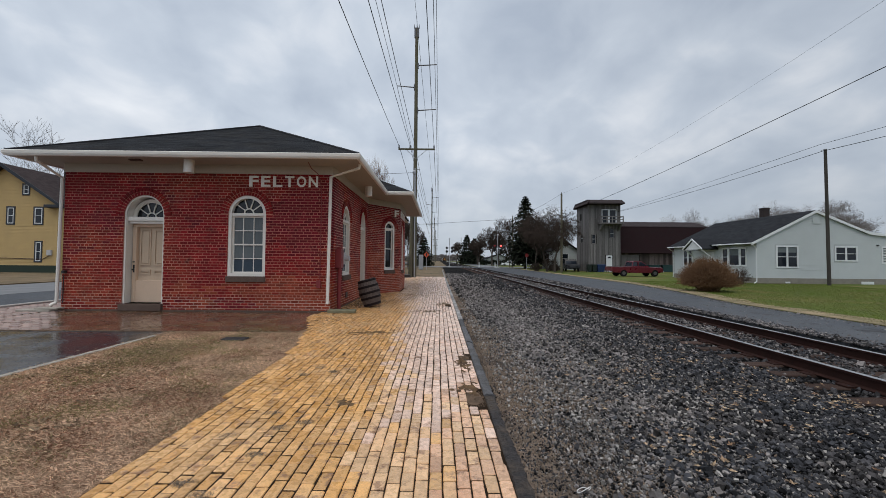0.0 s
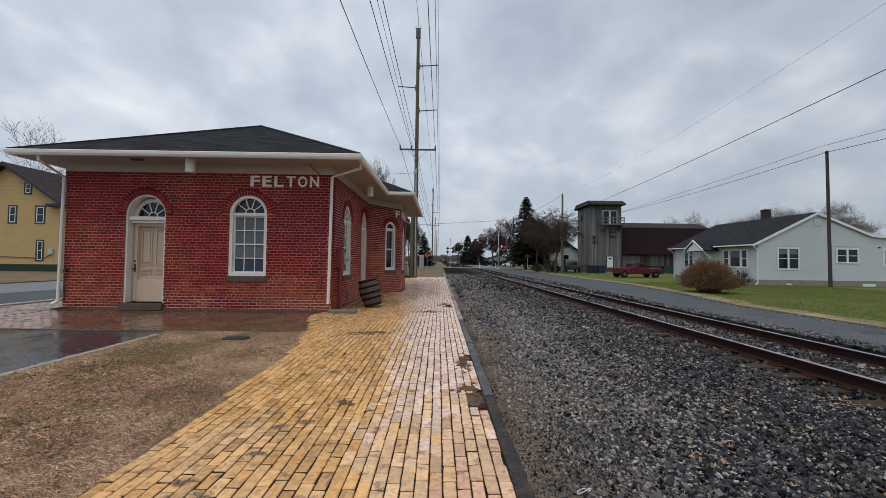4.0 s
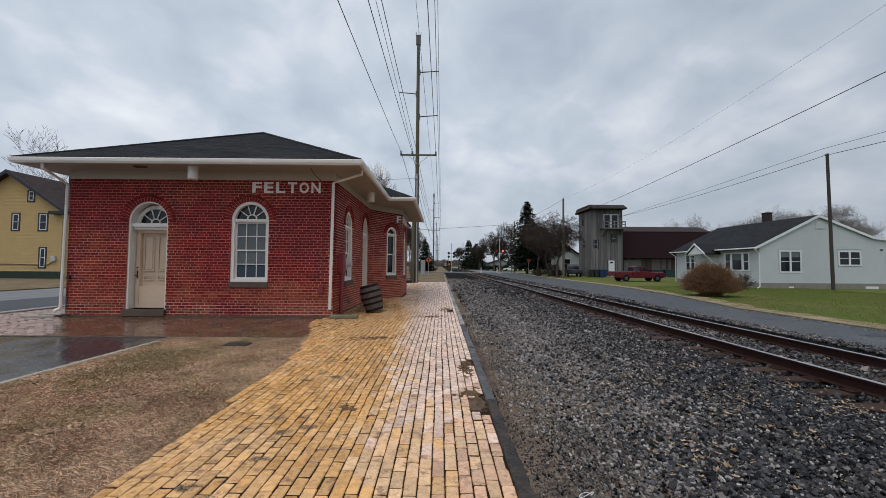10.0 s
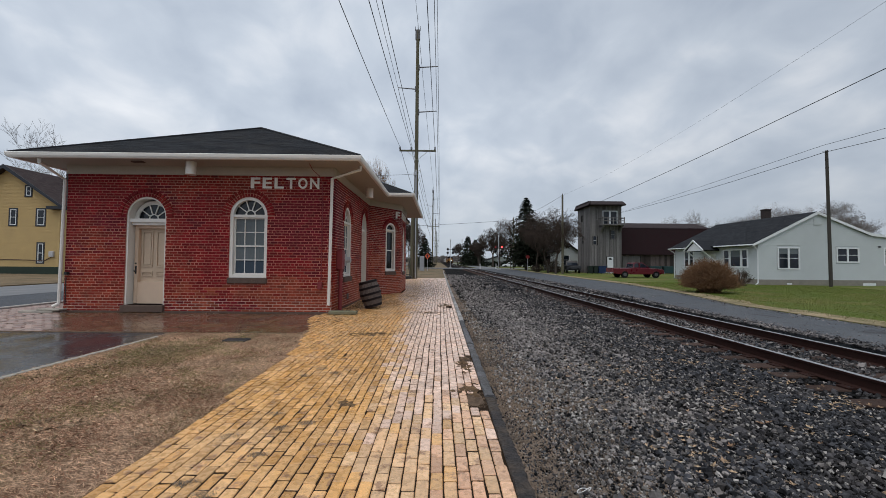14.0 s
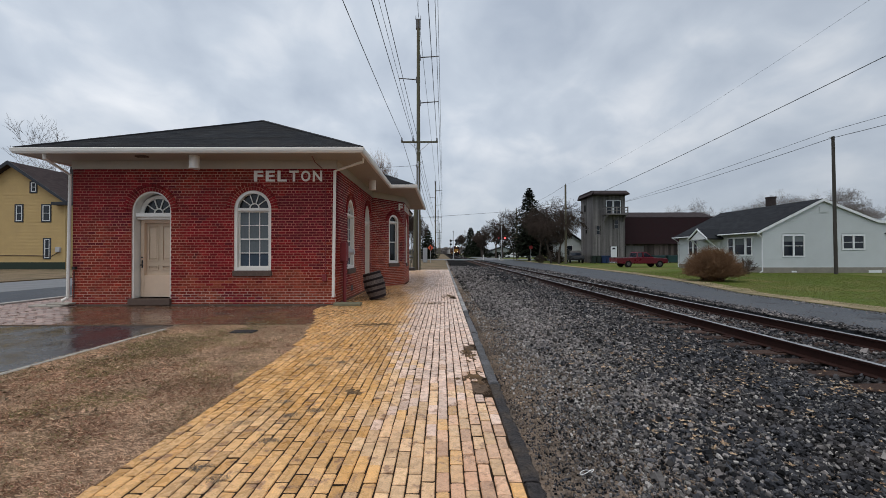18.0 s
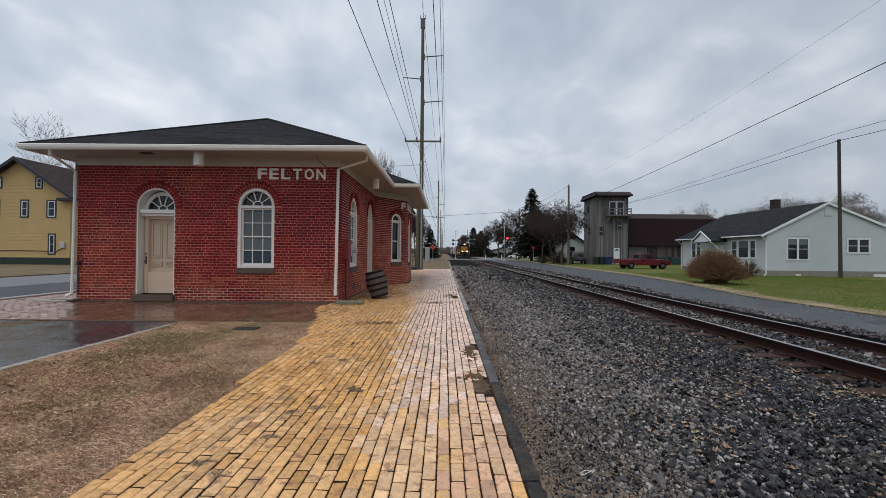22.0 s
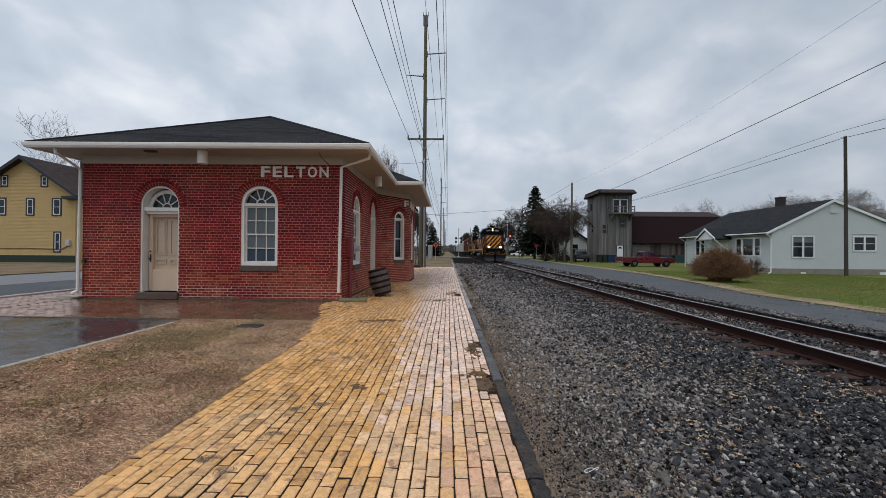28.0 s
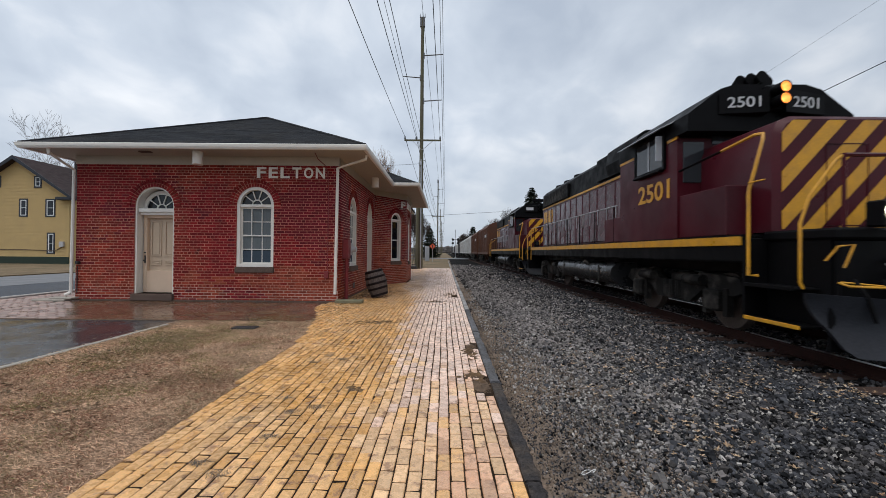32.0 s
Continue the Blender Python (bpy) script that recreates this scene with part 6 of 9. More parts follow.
part("rake_board", Form().prism([(-0.47, HE - 0.27), (-0.47, HE - 0.10), (RX, HR + 0.085), (RX, HR - 0.10)], 1, -0.15, -0.12).prism([(RX, HR - 0.10), (RX, HR + 0.085), (HW - 0.3, HE + 0.73), (HW - 0.3, HE + 0.55)], 1, -0.15, -0.12)
     .prism([(HW - 0.3, HE + 0.55), (HW - 0.3, HE + 0.73), (HW + 6.3, HE + 0.03), (HW + 6.3, HE - 0.14)], 1, -0.15, -0.12), M_TRIM, bung)
for ya, yb in ((-0.3, 3.75), (5.9, HL + 0.3)):
    part("gutter", Form().cbox(-0.56, -0.46, ya, yb, HE - 0.18, HE - 0.09, 0.02), M_TRIM, bung)
part("downpipe", Form().pipe([(-0.5, -0.25, HE - 0.2), (-0.08, -0.08, HE - 0.5), (-0.08, -0.08, 0.15), (-0.35, -0.2, 0.05)], 0.04, 6), M_TRIM, bung)
part("downpipe", Form().pipe([(-0.5, HL + 0.1, HE - 0.2), (-0.1, HL, HE - 0.5), (-0.1, HL, 0.1)], 0.04, 6), M_TRIM, bung)
porch = part("porch_roof", Form().prism([(3.75, 2.58), (4.95, 3.38), (6.15, 2.58), (6.05, 2.5), (4.95, 3.22), (3.85, 2.5)], 0, -1.35, 0.9), M_HROOF, bung)
part("porch_gable", Form().prism([(3.85, 2.52), (4.95, 3.28), (6.05, 2.52)], 0, -1.30, -1.2), M_TRIM, porch, "white gable of the porch")
part("porch_rake", Form().prism([(3.70, 2.50), (3.74, 2.62), (4.95, 3.44), (6.16, 2.62), (6.2, 2.50), (4.95, 3.30)], 0, -1.42, -1.35), M_TRIM, porch)
part("porch_brace", Form().pipe([(-1.25, 3.95, 2.5), (-0.05, 3.95, 1.5)], 0.05, 5).pipe([(-1.25, 5.95, 2.5), (-0.05, 5.95, 1.5)], 0.05, 5), M_TRIM, porch)
part("vent", Form().box(4.0, 4.5, -0.05, 0.0, 4.3, 4.72).box(3.95, 4.55, -0.06, -0.05, 4.25, 4.29), M_SIDING, bung, "louvred gable vent")
part("chimney", Form().cbox(4.75, 5.25, 5.0, 5.5, 4.6, 6.1, 0.02).cbox(4.72, 5.28, 4.97, 5.53, 5.98, 6.08, 0.02), M_CHIM, bung, "dark brick chimney")
part("cellar_vent", Form().box(2.0, 2.35, -0.04, 0.0, 0.05, 0.16).box(7.4, 8.3, -0.05, 0.0, 0.0, 0.2), M_TRIM, bung)
part("lamp", Form().cbox(8.55, 8.67, -0.12, 0.0, 2.72, 2.82, 0.02), M_IRON, bung)

# ---- timber tower and barn ----
M_BARNWOOD = mat("grey_barn_board", (0.160, 0.152, 0.149), 0.85, 0.4, 1.6, 25, 0.6, 0.01, pick="island", spread=0.35, stretch=(3, 3, 0.25))
# brown timber of the low wall, with the eave's shade in its colour
M_BARNPLANK = mat("shaded_brown_barn_plank", (0.085, 0.068, 0.062), 0.85, 0.45, 1.6, 25, 0.6, 0.01, pick="island", spread=0.5, stretch=(3, 3, 0.25))
M_BARNROOF = mat("maroon_shingle", (0.018, 0.0085, 0.010), 0.85, 0.35, 1.5, 40, 0.5, 0.01)
M_BROWNROOF = mat("brown_shingle", (0.040, 0.031, 0.032), 0.85, 0.3, 1.5, 40, 0.5, 0.01)
tower = thing("timber_tower", "tall weathered grey board tower with a small balcony", "building", 21.6, 56.0, 0.0)


def board_wall(f, p, u, width, z0, z1, holes=(), step=0.2):
    u = Vector((u[0], u[1], 0)).normalized()
    n_ = Vector((u.y, -u.x, 0))
    a = 0.0
    while a < width - 0.02:
        b = min(width, a + step * random.uniform(0.8, 1.2))
        spans = [(z0 + random.uniform(-0.03, 0.05), z1)]
        for c0, c1, h0, h1 in holes:
            if b > c0 and a < c1:
                spans = [s for lo, hi in spans for s in ((lo, min(hi, h0)), (max(lo, h1), hi)) if s[1] - s[0] > 0.02]
        o = random.uniform(0.015, 0.04)
        for lo, hi in spans:
            q = [Vector((p[0], p[1], z)) + u * s + n_ * d for s, z, d in ((a, lo, o), (b - 0.015, lo, o), (b - 0.015, hi, o), (a, hi, o), (a, lo, 0), (b - 0.015, lo, 0), (b - 0.015, hi, 0), (a, hi, 0))]
            f.add(q, [(0, 1, 2, 3), (4, 5, 1, 0), (5, 6, 2, 1), (6, 7, 3, 2), (7, 4, 0, 3)])
        a = b


TW, TD, TH = 4.55, 4.8, 9.85
part("wall", Form().box(0, TW, 0, TD, -0.1, TH), M_DARKROOM, tower)
f = Form()
board_wall(f, (0, 0), (1, 0), TW, 0, TH, [(0.42, 0.98, 4.0, 5.35), (2.4, 3.4, 0.3, 2.4), (1.85, 4.0, 7.0, 9.0), (3.0, 3.6, 4.85, 6.2)])
part("board_cladding", f, M_BARNWOOD, tower, kind="stuff")
f = Form()
board_wall(f, (0, TD), (0, -1), TD, 0, TH, [(1.9, 2.5, 4.2, 5.6), (1.4, 1.9, 7.6, 8.6)])
part("board_cladding", f, M_BARNWOOD, tower, kind="stuff")
house_window(tower, zero, 0.48, 0.92, 4.1, 5.28, 1, 2, frame=M_BARNWOOD, trim=0.08)
house_window(tower, zero, 3.05, 3.55, 4.95, 6.1, 1, 2, frame=M_BARNWOOD, trim=0.06)
house_window(tower, pose(0, 0, 0, 0, 0, -90), -2.9, -2.3, 4.3, 5.5, 1, 2, frame=M_BARNWOOD, trim=0.08)
house_window(tower, zero, 1.95, 2.75, 7.05, 8.85, 1, 1, trim=0.12)
house_window(tower, zero, 3.0, 3.85, 7.05, 8.85, 1, 1, trim=0.12)
house_window(tower, zero, 0.35, 1.1, 7.7, 9.1, 1, 1, frame=M_BARNWOOD, trim=0.06)
td = part("door", Form().cbox(2.48, 3.34, -0.05, 0.03, 0.3, 2.36, 0.01), M_TRIM, tower, "small white door with a fan window")
part("door_light", Form().prism(arch_pts(2.91, 1.95, 0.25, 8), 1, -0.056, -0.05), M_DGLASS, td)
bal = part("balcony", Form().cbox(1.3, 4.45, -1.25, 0.0, 6.75, 6.95, 0.02).prism([(-1.2, 6.75), (0, 6.75), (0, 5.8)], 0, 1.5, 1.7).prism([(-1.2, 6.75), (0, 6.75), (0, 5.8)], 0, 4.1, 4.3), M_BARNWOOD, tower, "grey timber balcony")
f = Form().box(1.3, 4.45, -1.25, -1.15, 7.75, 7.85).box(1.3, 4.45, -1.23, -1.17, 7.35, 7.45).box(1.3, 1.4, -1.25, 0, 7.75, 7.85).box(4.35, 4.45, -1.25, 0, 7.75, 7.85)
part("rail", f, M_BARNWOOD, bal)
for x in (1.3, 2.05, 2.8, 3.55, 4.34):
    part("post", Form().box(x, x + 0.11, -1.26, -1.14, 6.95, 7.9), M_BARNWOOD, bal)
part("roof", Form().prism([(-1.2, TH - 0.1), (-0.2, TH + 0.45), (TD + 0.1, TH + 0.45), (TD + 0.9, TH - 0.1), (TD + 0.9, TH - 0.25), (-1.2, TH - 0.25)], 0, -0.28, TW + 0.12).prism([(-0.62, TH - 0.22), (-0.2, TH + 0.3), (-0.2, TH + 0.1), (-0.55, TH - 0.3)], 1, -0.9, TD), M_BROWNROOF, tower)

barn = thing("barn", "low grey timber barn under a steep dark maroon roof", "barn", 26.2, 57.5, 0.0)
part("wall", Form().box(0, 16, 0, 9, -0.1, 2.9), M_DARKROOM, barn)
f = Form()
board_wall(f, (0, 0), (1, 0), 16, 0, 2.9, [(0.7, 3.4, 0.2, 2.5)], 0.4)
part("board_cladding", f, M_BARNPLANK, barn, kind="stuff")
part("garage_door", Form().cbox(0.75, 3.35, -0.03, 0.02, 0.1, 2.5, 0.01), M_BARNWOOD, barn, "paler plank door")
part("roof", Form().prism([(-0.55, 2.75), (1.0, 6.75), (4.5, 7.75), (8.0, 6.75), (9.5, 2.75), (9.3, 2.7), (-0.3, 2.7)], 0, -0.2, 14.5), M_BARNROOF, barn, "steep dark maroon shingle roof")
part("roof_top", Form().prism([(0.93, 6.72), (4.5, 7.82), (8.1, 6.72), (8.0, 6.6), (4.5, 7.6), (1.0, 6.6)], 0, -0.25, 14.6), M_BROWNROOF, barn, "flatter brown upper roof")

# ---- yellow house ----
M_YELLOW = mat("yellow_clapboard", (0.50, 0.36, 0.17), 0.65, 0.1, 1.2, 40, 0.15, 0.003)
M_BLUETRIM = mat("dark_slate_trim", (0.045, 0.05, 0.06), 0.6, 0.15, 3, 40, 0.1, 0.002)
M_GREENBASE = mat("dark_green_base", (0.035, 0.05, 0.04), 0.75, 0.2, 3, 40, 0.2, 0.004)
M_BRNROOF = mat("brown_grey_shingle", (0.046, 0.034, 0.034), 0.85, 0.3, 3, 60, 0.5, 0.01, pick="island", spread=0.2)
yh = thing("yellow_house", "yellow clapboard gabled house with slate-dark trim", "house", -39.05, 36.0, 0.03)
YW, YE, YP, YD = 4.7, 6.55, 9.75, 11.0
part("wall", Form().prism([(-YW, 0), (YW, 0), (YW, YE), (0, YP - 0.15), (-YW, YE)], 1, 0.02, YD), M_YELLOW, yh)


def yspan(a, b):
    def at(z):
        return YW if z <= YE else YW * max(0.0, (YP - 0.1 - z) / (YP - 0.1 - YE))
    return cut([(YW - at(a), YW + at(a), YW - at(b), YW + at(b))], YHOLES, a + 0.01, b - 0.01)


YWINS = [(2.72, 3.44, 0.92, 2.85), (2.53, 3.45, 4.3, 5.95), (0.1, 0.9, 4.3, 5.95), (-2.6, -1.75, 4.3, 5.95), (1.45, 2.15, 6.98, 8.05), (-2.3, -1.6, 6.98, 8.05), (-4.0, -3.2, 0.92, 2.85), (-4.2, -3.4, 4.3, 5.95)]
YHOLES = [(x0 + YW, x1 + YW, z0, z1) for x0, x1, z0, z1 in YWINS]
f = Form()
clapboards(f, (-YW, 0), (1, 0), {"z0": 0.65, "z1": YP - 0.15, "span": yspan}, 0.13)
part("siding", f, M_YELLOW, yh, kind="stuff")
part("base_board", Form().box(-YW - 0.03, YW + 0.03, -0.05, 0.03, -0.1, 0.65), M_GREENBASE, yh)
for x0, x1, z0, z1 in YWINS:
    wnd = house_window(yh, zero, x0 + 0.12, x1 - 0.12, z0 + 0.12, z1 - 0.1, 2 if x1 - x0 > 1 else 1, 2, frame=M_BLUETRIM, trim=0.12)
    part("inner_frame", Form().ring([(x0 + 0.12, z0 + 0.12), (x0 + 0.12, z1 - 0.1), (x1 - 0.12, z1 - 0.1), (x1 - 0.12, z0 + 0.12), (x0 + 0.12, z0 + 0.12)], [(x0 + 0.19, z0 + 0.19), (x0 + 0.19, z1 - 0.17), (x1 - 0.19, z1 - 0.17), (x1 - 0.19, z0 + 0.19), (x0 + 0.19, z0 + 0.19)], 1, -0.04, -0.012), M_TRIM, wnd)
yr = part("roof", Form().prism([(-YW - 0.6, YE - 0.40), (0, YP + 0.05), (YW + 0.6, YE - 0.40), (YW + 0.6, YE - 0.6), (0, YP - 0.18), (-YW - 0.6, YE - 0.6)], 1, -0.55, YD + 0.4), M_BRNROOF, yh)
part("barge_board", Form().prism([(-YW - 0.62, YE - 0.62), (-YW - 0.62, YE - 0.36), (0, YP + 0.09), (YW + 0.62, YE - 0.36), (YW + 0.62, YE - 0.62), (0, YP - 0.25)], 1, -0.62, -0.55), M_BLUETRIM, yr)
sh = Form()
roof_face(sh, [(YW + 0.62, -0.55, YE - 0.40), (YW + 0.62, YD + 0.4, YE - 0.40), (0, YD + 0.4, YP + 0.05), (0, -0.55, YP + 0.05)], 26)
part("shingle_layer", sh, M_BRNROOF, yr, kind="stuff")
part("eave_return", Form().cbox(YW - 0.75, YW + 0.7, -0.6, 0.0, YE - 0.72, YE - 0.45, 0.02), M_BLUETRIM, yh)
part("corner_board", Form().box(YW - 0.12, YW + 0.04, -0.045, 0.05, 0.65, YE - 0.4), M_YELLOW, yh)
part("chimney", Form().cbox(0.8, 1.5, 4.5, 5.2, 9.0, 10.6, 0.03), M_CHIM, yh, "squat brick chimney")
part("meter_box", Form().cbox(YW - 0.75, YW - 0.35, -0.2, 0.0, 1.55, 2.05, 0.03), M_GREYBOX, yh, "grey electricity meter box")
part("cable", Form().pipe([(YW - 0.5, -0.06, 1.6), (YW - 1.2, -0.05, 1.2), (YW - 4.5, -0.05, 1.3), (-YW, -0.05, 1.25)], 0.03, 5), M_SILL, yh)

# ---- vehicles ----
M_REDCAR = mat("dark_red_car_paint", (0.11, 0.004, 0.012), 0.3, 0.05, 3, 40, 0.0, rvar=0.05, spec=0.6)
M_WHITECAR = mat("white_car_paint", (0.7, 0.72, 0.75), 0.28, 0.04, 3, 40, 0.0, rvar=0.05)
M_BLACKCAR = mat("black_car_paint", (0.010, 0.010, 0.012), 0.35, 0.05, 3, 40, 0.0, rvar=0.05)
M_TYRE = mat("tyre_rubber", (0.015, 0.015, 0.016), 0.8, 0.2, 9, 60, 0.2, 0.003)
M_RIM = mat("dull_wheel_rim", (0.12, 0.12, 0.125), 0.45, 0.1, 5, 40, 0.0, metal=0.5)
M_CHROME = mat("chrome", (0.6, 0.6, 0.62), 0.2, 0.05, 5, 40, 0.0, metal=1.0)


def vehicle(name, label, category, x, y, turn, paint, lower, cabin, wheels, wide=1.8, z=0.012, bed=None):
    """A road vehicle that faces +x: lower and cabin are side outlines (x, z); wheels: axle places."""
    ob = thing(name, label, category, x, y, z, turn=turn)
    w = wide / 2
    f = Form()
    k = len(lower)
    ins = 0.07
    zs = [q[1] for q in lower]
    zc, xc = (min(zs) + max(zs)) / 2, sum(q[0] for q in lower) / k
    small = [(xc + (a - xc) * 0.985, zc + (b - zc) * 0.9) for a, b in lower]
    vs = [(a, -w, b) for a, b in small] + [(a, -w + ins, b) for a, b in lower] + [(a, w - ins, b) for a, b in lower] + [(a, w, b) for a, b in small]
    fs = [tuple(range(k)), tuple(range(3 * k, 4 * k))[::-1]]
    for r in range(3):
        fs += [(r * k + i, (r + 1) * k + i, (r + 1) * k + (i + 1) % k, r * k + (i + 1) % k) for i in range(k)]
    body = part("body", f.add(vs, fs), paint, ob, smooth=35)
    k = len(cabin)
    zb, zt = min(q[1] for q in cabin), max(q[1] for q in cabin)
    f = Form()
    tap = [(w - 0.09 - 0.14 * (b - zb) / (zt - zb)) for a, b in cabin]
    f.add([(a, -t, b) for (a, b), t in zip(cabin, tap)] + [(a, t, b) for (a, b), t in zip(cabin, tap)], [tuple(range(k)), tuple(range(k, 2 * k))[::-1]] + [(i, k + i, k + (i + 1) % k, (i + 1) % k) for i in range(k)])
    cab = part("cabin", f, paint, body, smooth=30)
    xm = sum(q[0] for q in cabin) / k
    zm = (zb + zt) / 2 + 0.02
    g = [(xm + (a - xm) * 0.88, zm + (b - zm) * 0.74) for a, b in cabin]
    tg = [(w - 0.09 - 0.14 * (b - zb) / (zt - zb)) + 0.008 for a, b in g]
    f = Form().add([(a, -t, b) for (a, b), t in zip(g, tg)] + [(a, t, b) for (a, b), t in zip(g, tg)], [tuple(range(k)), tuple(range(k, 2 * k))[::-1]] + [(i, k + i, k + (i + 1) % k, (i + 1) % k) for i in range(k)])
    part("side_windows", f, M_DGLASS, body)
    part("pillar", Form().box(xm - 0.04, xm + 0.04, -w + 0.06, w - 0.06, zb, zt - 0.05), paint, body)
    g = [(xm + (a - xm) * 1.015, zm + (b - zm) * 0.8) for a, b in cabin]
    f = Form().add([(a, -w + 0.26, b) for a, b in g] + [(a, w - 0.26, b) for a, b in g], [(i, k + i, k + (i + 1) % k, (i + 1) % k) for i in range(k)])
    part("windscreen", f, M_DGLASS, body)
    for wx_ in wheels:
        for s in (-1, 1):
            wh = part("wheel", Form().rod((wx_, s * (w - 0.22), 0.34), (wx_, s * (w + 0.01), 0.34), 0.34, 0.33, 20), M_TYRE, ob, smooth=40)
            part("rim", Form().rod((wx_, s * (w - 0.05), 0.34), (wx_, s * (w + 0.025), 0.34), 0.19, 0.17, 14), M_RIM, wh)
    x0, x1 = min(q[0] for q in lower), max(q[0] for q in lower)
    for s in (-1, 1):
        part("headlight", Form().cbox(x1 - 0.06, x1 + 0.015, s * (w - 0.42) - 0.14, s * (w - 0.42) + 0.14, 0.62, 0.76, 0.02), M_TYRE if paint == M_BLACKCAR else M_CHROME, body)
        part("tail_lamp", Form().cbox(x0 - 0.015, x0 + 0.05, s * (w - 0.2) - 0.08, s * (w - 0.2) + 0.08, 0.66, 0.88, 0.01), M_REDPIPE, body)
    for xa, xb in ((x1 - 0.02, x1 + 0.09), (x0 - 0.09, x0 + 0.02)):
        part("bumper", Form().cbox(xa, xb, -w + 0.05, w - 0.05, 0.40, 0.55, 0.03), M_TYRE if paint == M_BLACKCAR else M_CHROME, body)
    if bed:
        part("load_bed", Form().box(bed[0], bed[1], -w + 0.15, w - 0.15, bed[2] - 0.02, bed[2] + 0.012), M_IRON, body)
    return ob


pick_low = [(-2.55, 0.45), (-2.58, 0.95), (-0.5, 0.97), (1.0, 0.97), (2.35, 0.90), (2.52, 0.80), (2.55, 0.45), (2.2, 0.36), (-2.2, 0.36)]
pick_cab = [(-0.55, 0.96), (-0.45, 1.45), (-0.3, 1.52), (0.45, 1.52), (1.15, 0.96)]
vehicle("pickup_truck", "dark red older pickup truck parked on the lawn", "pickup truck", 19.85, 39.6, 2, M_REDCAR, pick_low, pick_cab, (-1.45, 1.7), 1.75, bed=(-2.45, -0.7, 0.97))
suv_low = [(-2.5, 0.5), (-2.55, 1.0), (-0.6, 1.05), (1.2, 1.08), (2.4, 1.0), (2.5, 0.8), (2.5, 0.5), (2.2, 0.4), (-2.2, 0.4)]
vehicle("pickup_truck", "black pickup truck parked beside the white shed", "pickup truck", 19.6, 58.0, -100, M_BLACKCAR, suv_low, [(-1.3, 1.04), (-1.1, 1.75), (0.5, 1.78), (1.2, 1.06)], (-1.5, 1.55), 1.95)
sedan_low = [(-2.3, 0.4), (-2.35, 0.85), (-1.2, 0.92), (1.0, 0.9), (2.1, 0.75), (2.3, 0.55), (2.3, 0.35), (2.0, 0.28), (-2.0, 0.28)]
sedan_cab = [(-1.5, 0.88), (-0.9, 1.36), (0.3, 1.40), (1.1, 0.88)]
vehicle("car", "white saloon car parked past the crossing", "car", 20.93, 116.0, 176, M_WHITECAR, sedan_low, sedan_cab, (-1.4, 1.4))
vehicle("car", "white car parked past the crossing", "car", 25.72, 113.0, 178, M_WHITECAR, sedan_low, sedan_cab, (-1.4, 1.4))
vehicle("car", "small dark car parked on the far street", "car", 13.8, 210.0, 80, M_BLACKCAR, sedan_low, sedan_cab, (-1.4, 1.4))

# bins beside the tower
M_BIN = mat("dark_green_plastic", (0.012, 0.022, 0.02), 0.5, 0.15, 5, 40, 0.0)
M_BLUE = mat("blue_plastic", (0.01, 0.03, 0.10), 0.5, 0.15, 5, 40, 0.0)
M_TEAL = mat("teal_plastic", (0.012, 0.045, 0.05), 0.5, 0.15, 5, 40, 0.0)


def bin_(x, y, material, label, w=0.55):
    b = thing("wheelie_bin", label, "bin", x, y, 0.012, "bins by the tower")
    part("tub", Form().add([(-w * 0.42, -0.25, 0.06), (w * 0.42, -0.25, 0.06), (w * 0.42, 0.3, 0.06), (-w * 0.42, 0.3, 0.06), (-w / 2, -0.33, 1.0), (w / 2, -0.33, 1.0), (w / 2, 0.36, 1.0), (-w / 2, 0.36, 1.0)],
                           [(0, 3, 2, 1), (4, 5, 6, 7), (0, 1, 5, 4), (1, 2, 6, 5), (2, 3, 7, 6), (3, 0, 4, 7)]), material, b)
    part("lid", Form().cbox(-w / 2 - 0.03, w / 2 + 0.03, -0.37, 0.4, 1.0, 1.08, 0.02), material, b)
    for s in (-1, 1):
        part("wheel", Form().rod((s * (w / 2 - 0.05), 0.3, 0.1), (s * (w / 2), 0.3, 0.1), 0.1, 0.1, 10), M_TYRE, b)


for x, m_, l_ in ((20.6, M_BIN, "dark green wheelie bin beside the tower"), (21.25, M_BIN, "dark green wheelie bin beside the tower"), (21.95, M_BLUE, "blue recycling bin beside the tower"), (22.5, M_BLUE, "blue recycling bin beside the tower")):
    bin_(x, 53.3, m_, l_)
bin_(31.2, 56.6, M_TEAL, "teal dumpster against the barn", 1.6)
bin_(33.2, 56.6, M_TEAL, "teal dumpster against the barn", 1.6)

# ---- trees and shrubs ----
M_BARK = mat("grey_bark", (0.075, 0.062, 0.052), 0.9, 0.3, 3, 30, 0.5, 0.02)
M_TWIG = mat("brown_twigs", (0.060, 0.045, 0.037), 0.9, 0.2, 1, 10, 0.0, pick="island", spread=0.4)
M_NEEDLE = mat("dark_needles", (0.016, 0.022, 0.013), 0.85, 0.3, 0.8, 8, 0.0, pick="island", spread=0.6)
M_SHRUB = mat("rust_brown_shrub", (0.17, 0.098, 0.055), 0.9, 0.2, 2, 20, 0.0, pick="island", spread=0.5)
M_THIN = mat("pale_brown_twigs", (0.165, 0.145, 0.135), 0.9, 0.2, 1, 10, 0.0, pick="island", spread=0.3)
M_FAINT = mat("far_twigs", (0.15, 0.135, 0.13), 0.9, 0.2, 1, 10, 0.0, pick="island", spread=0.3)


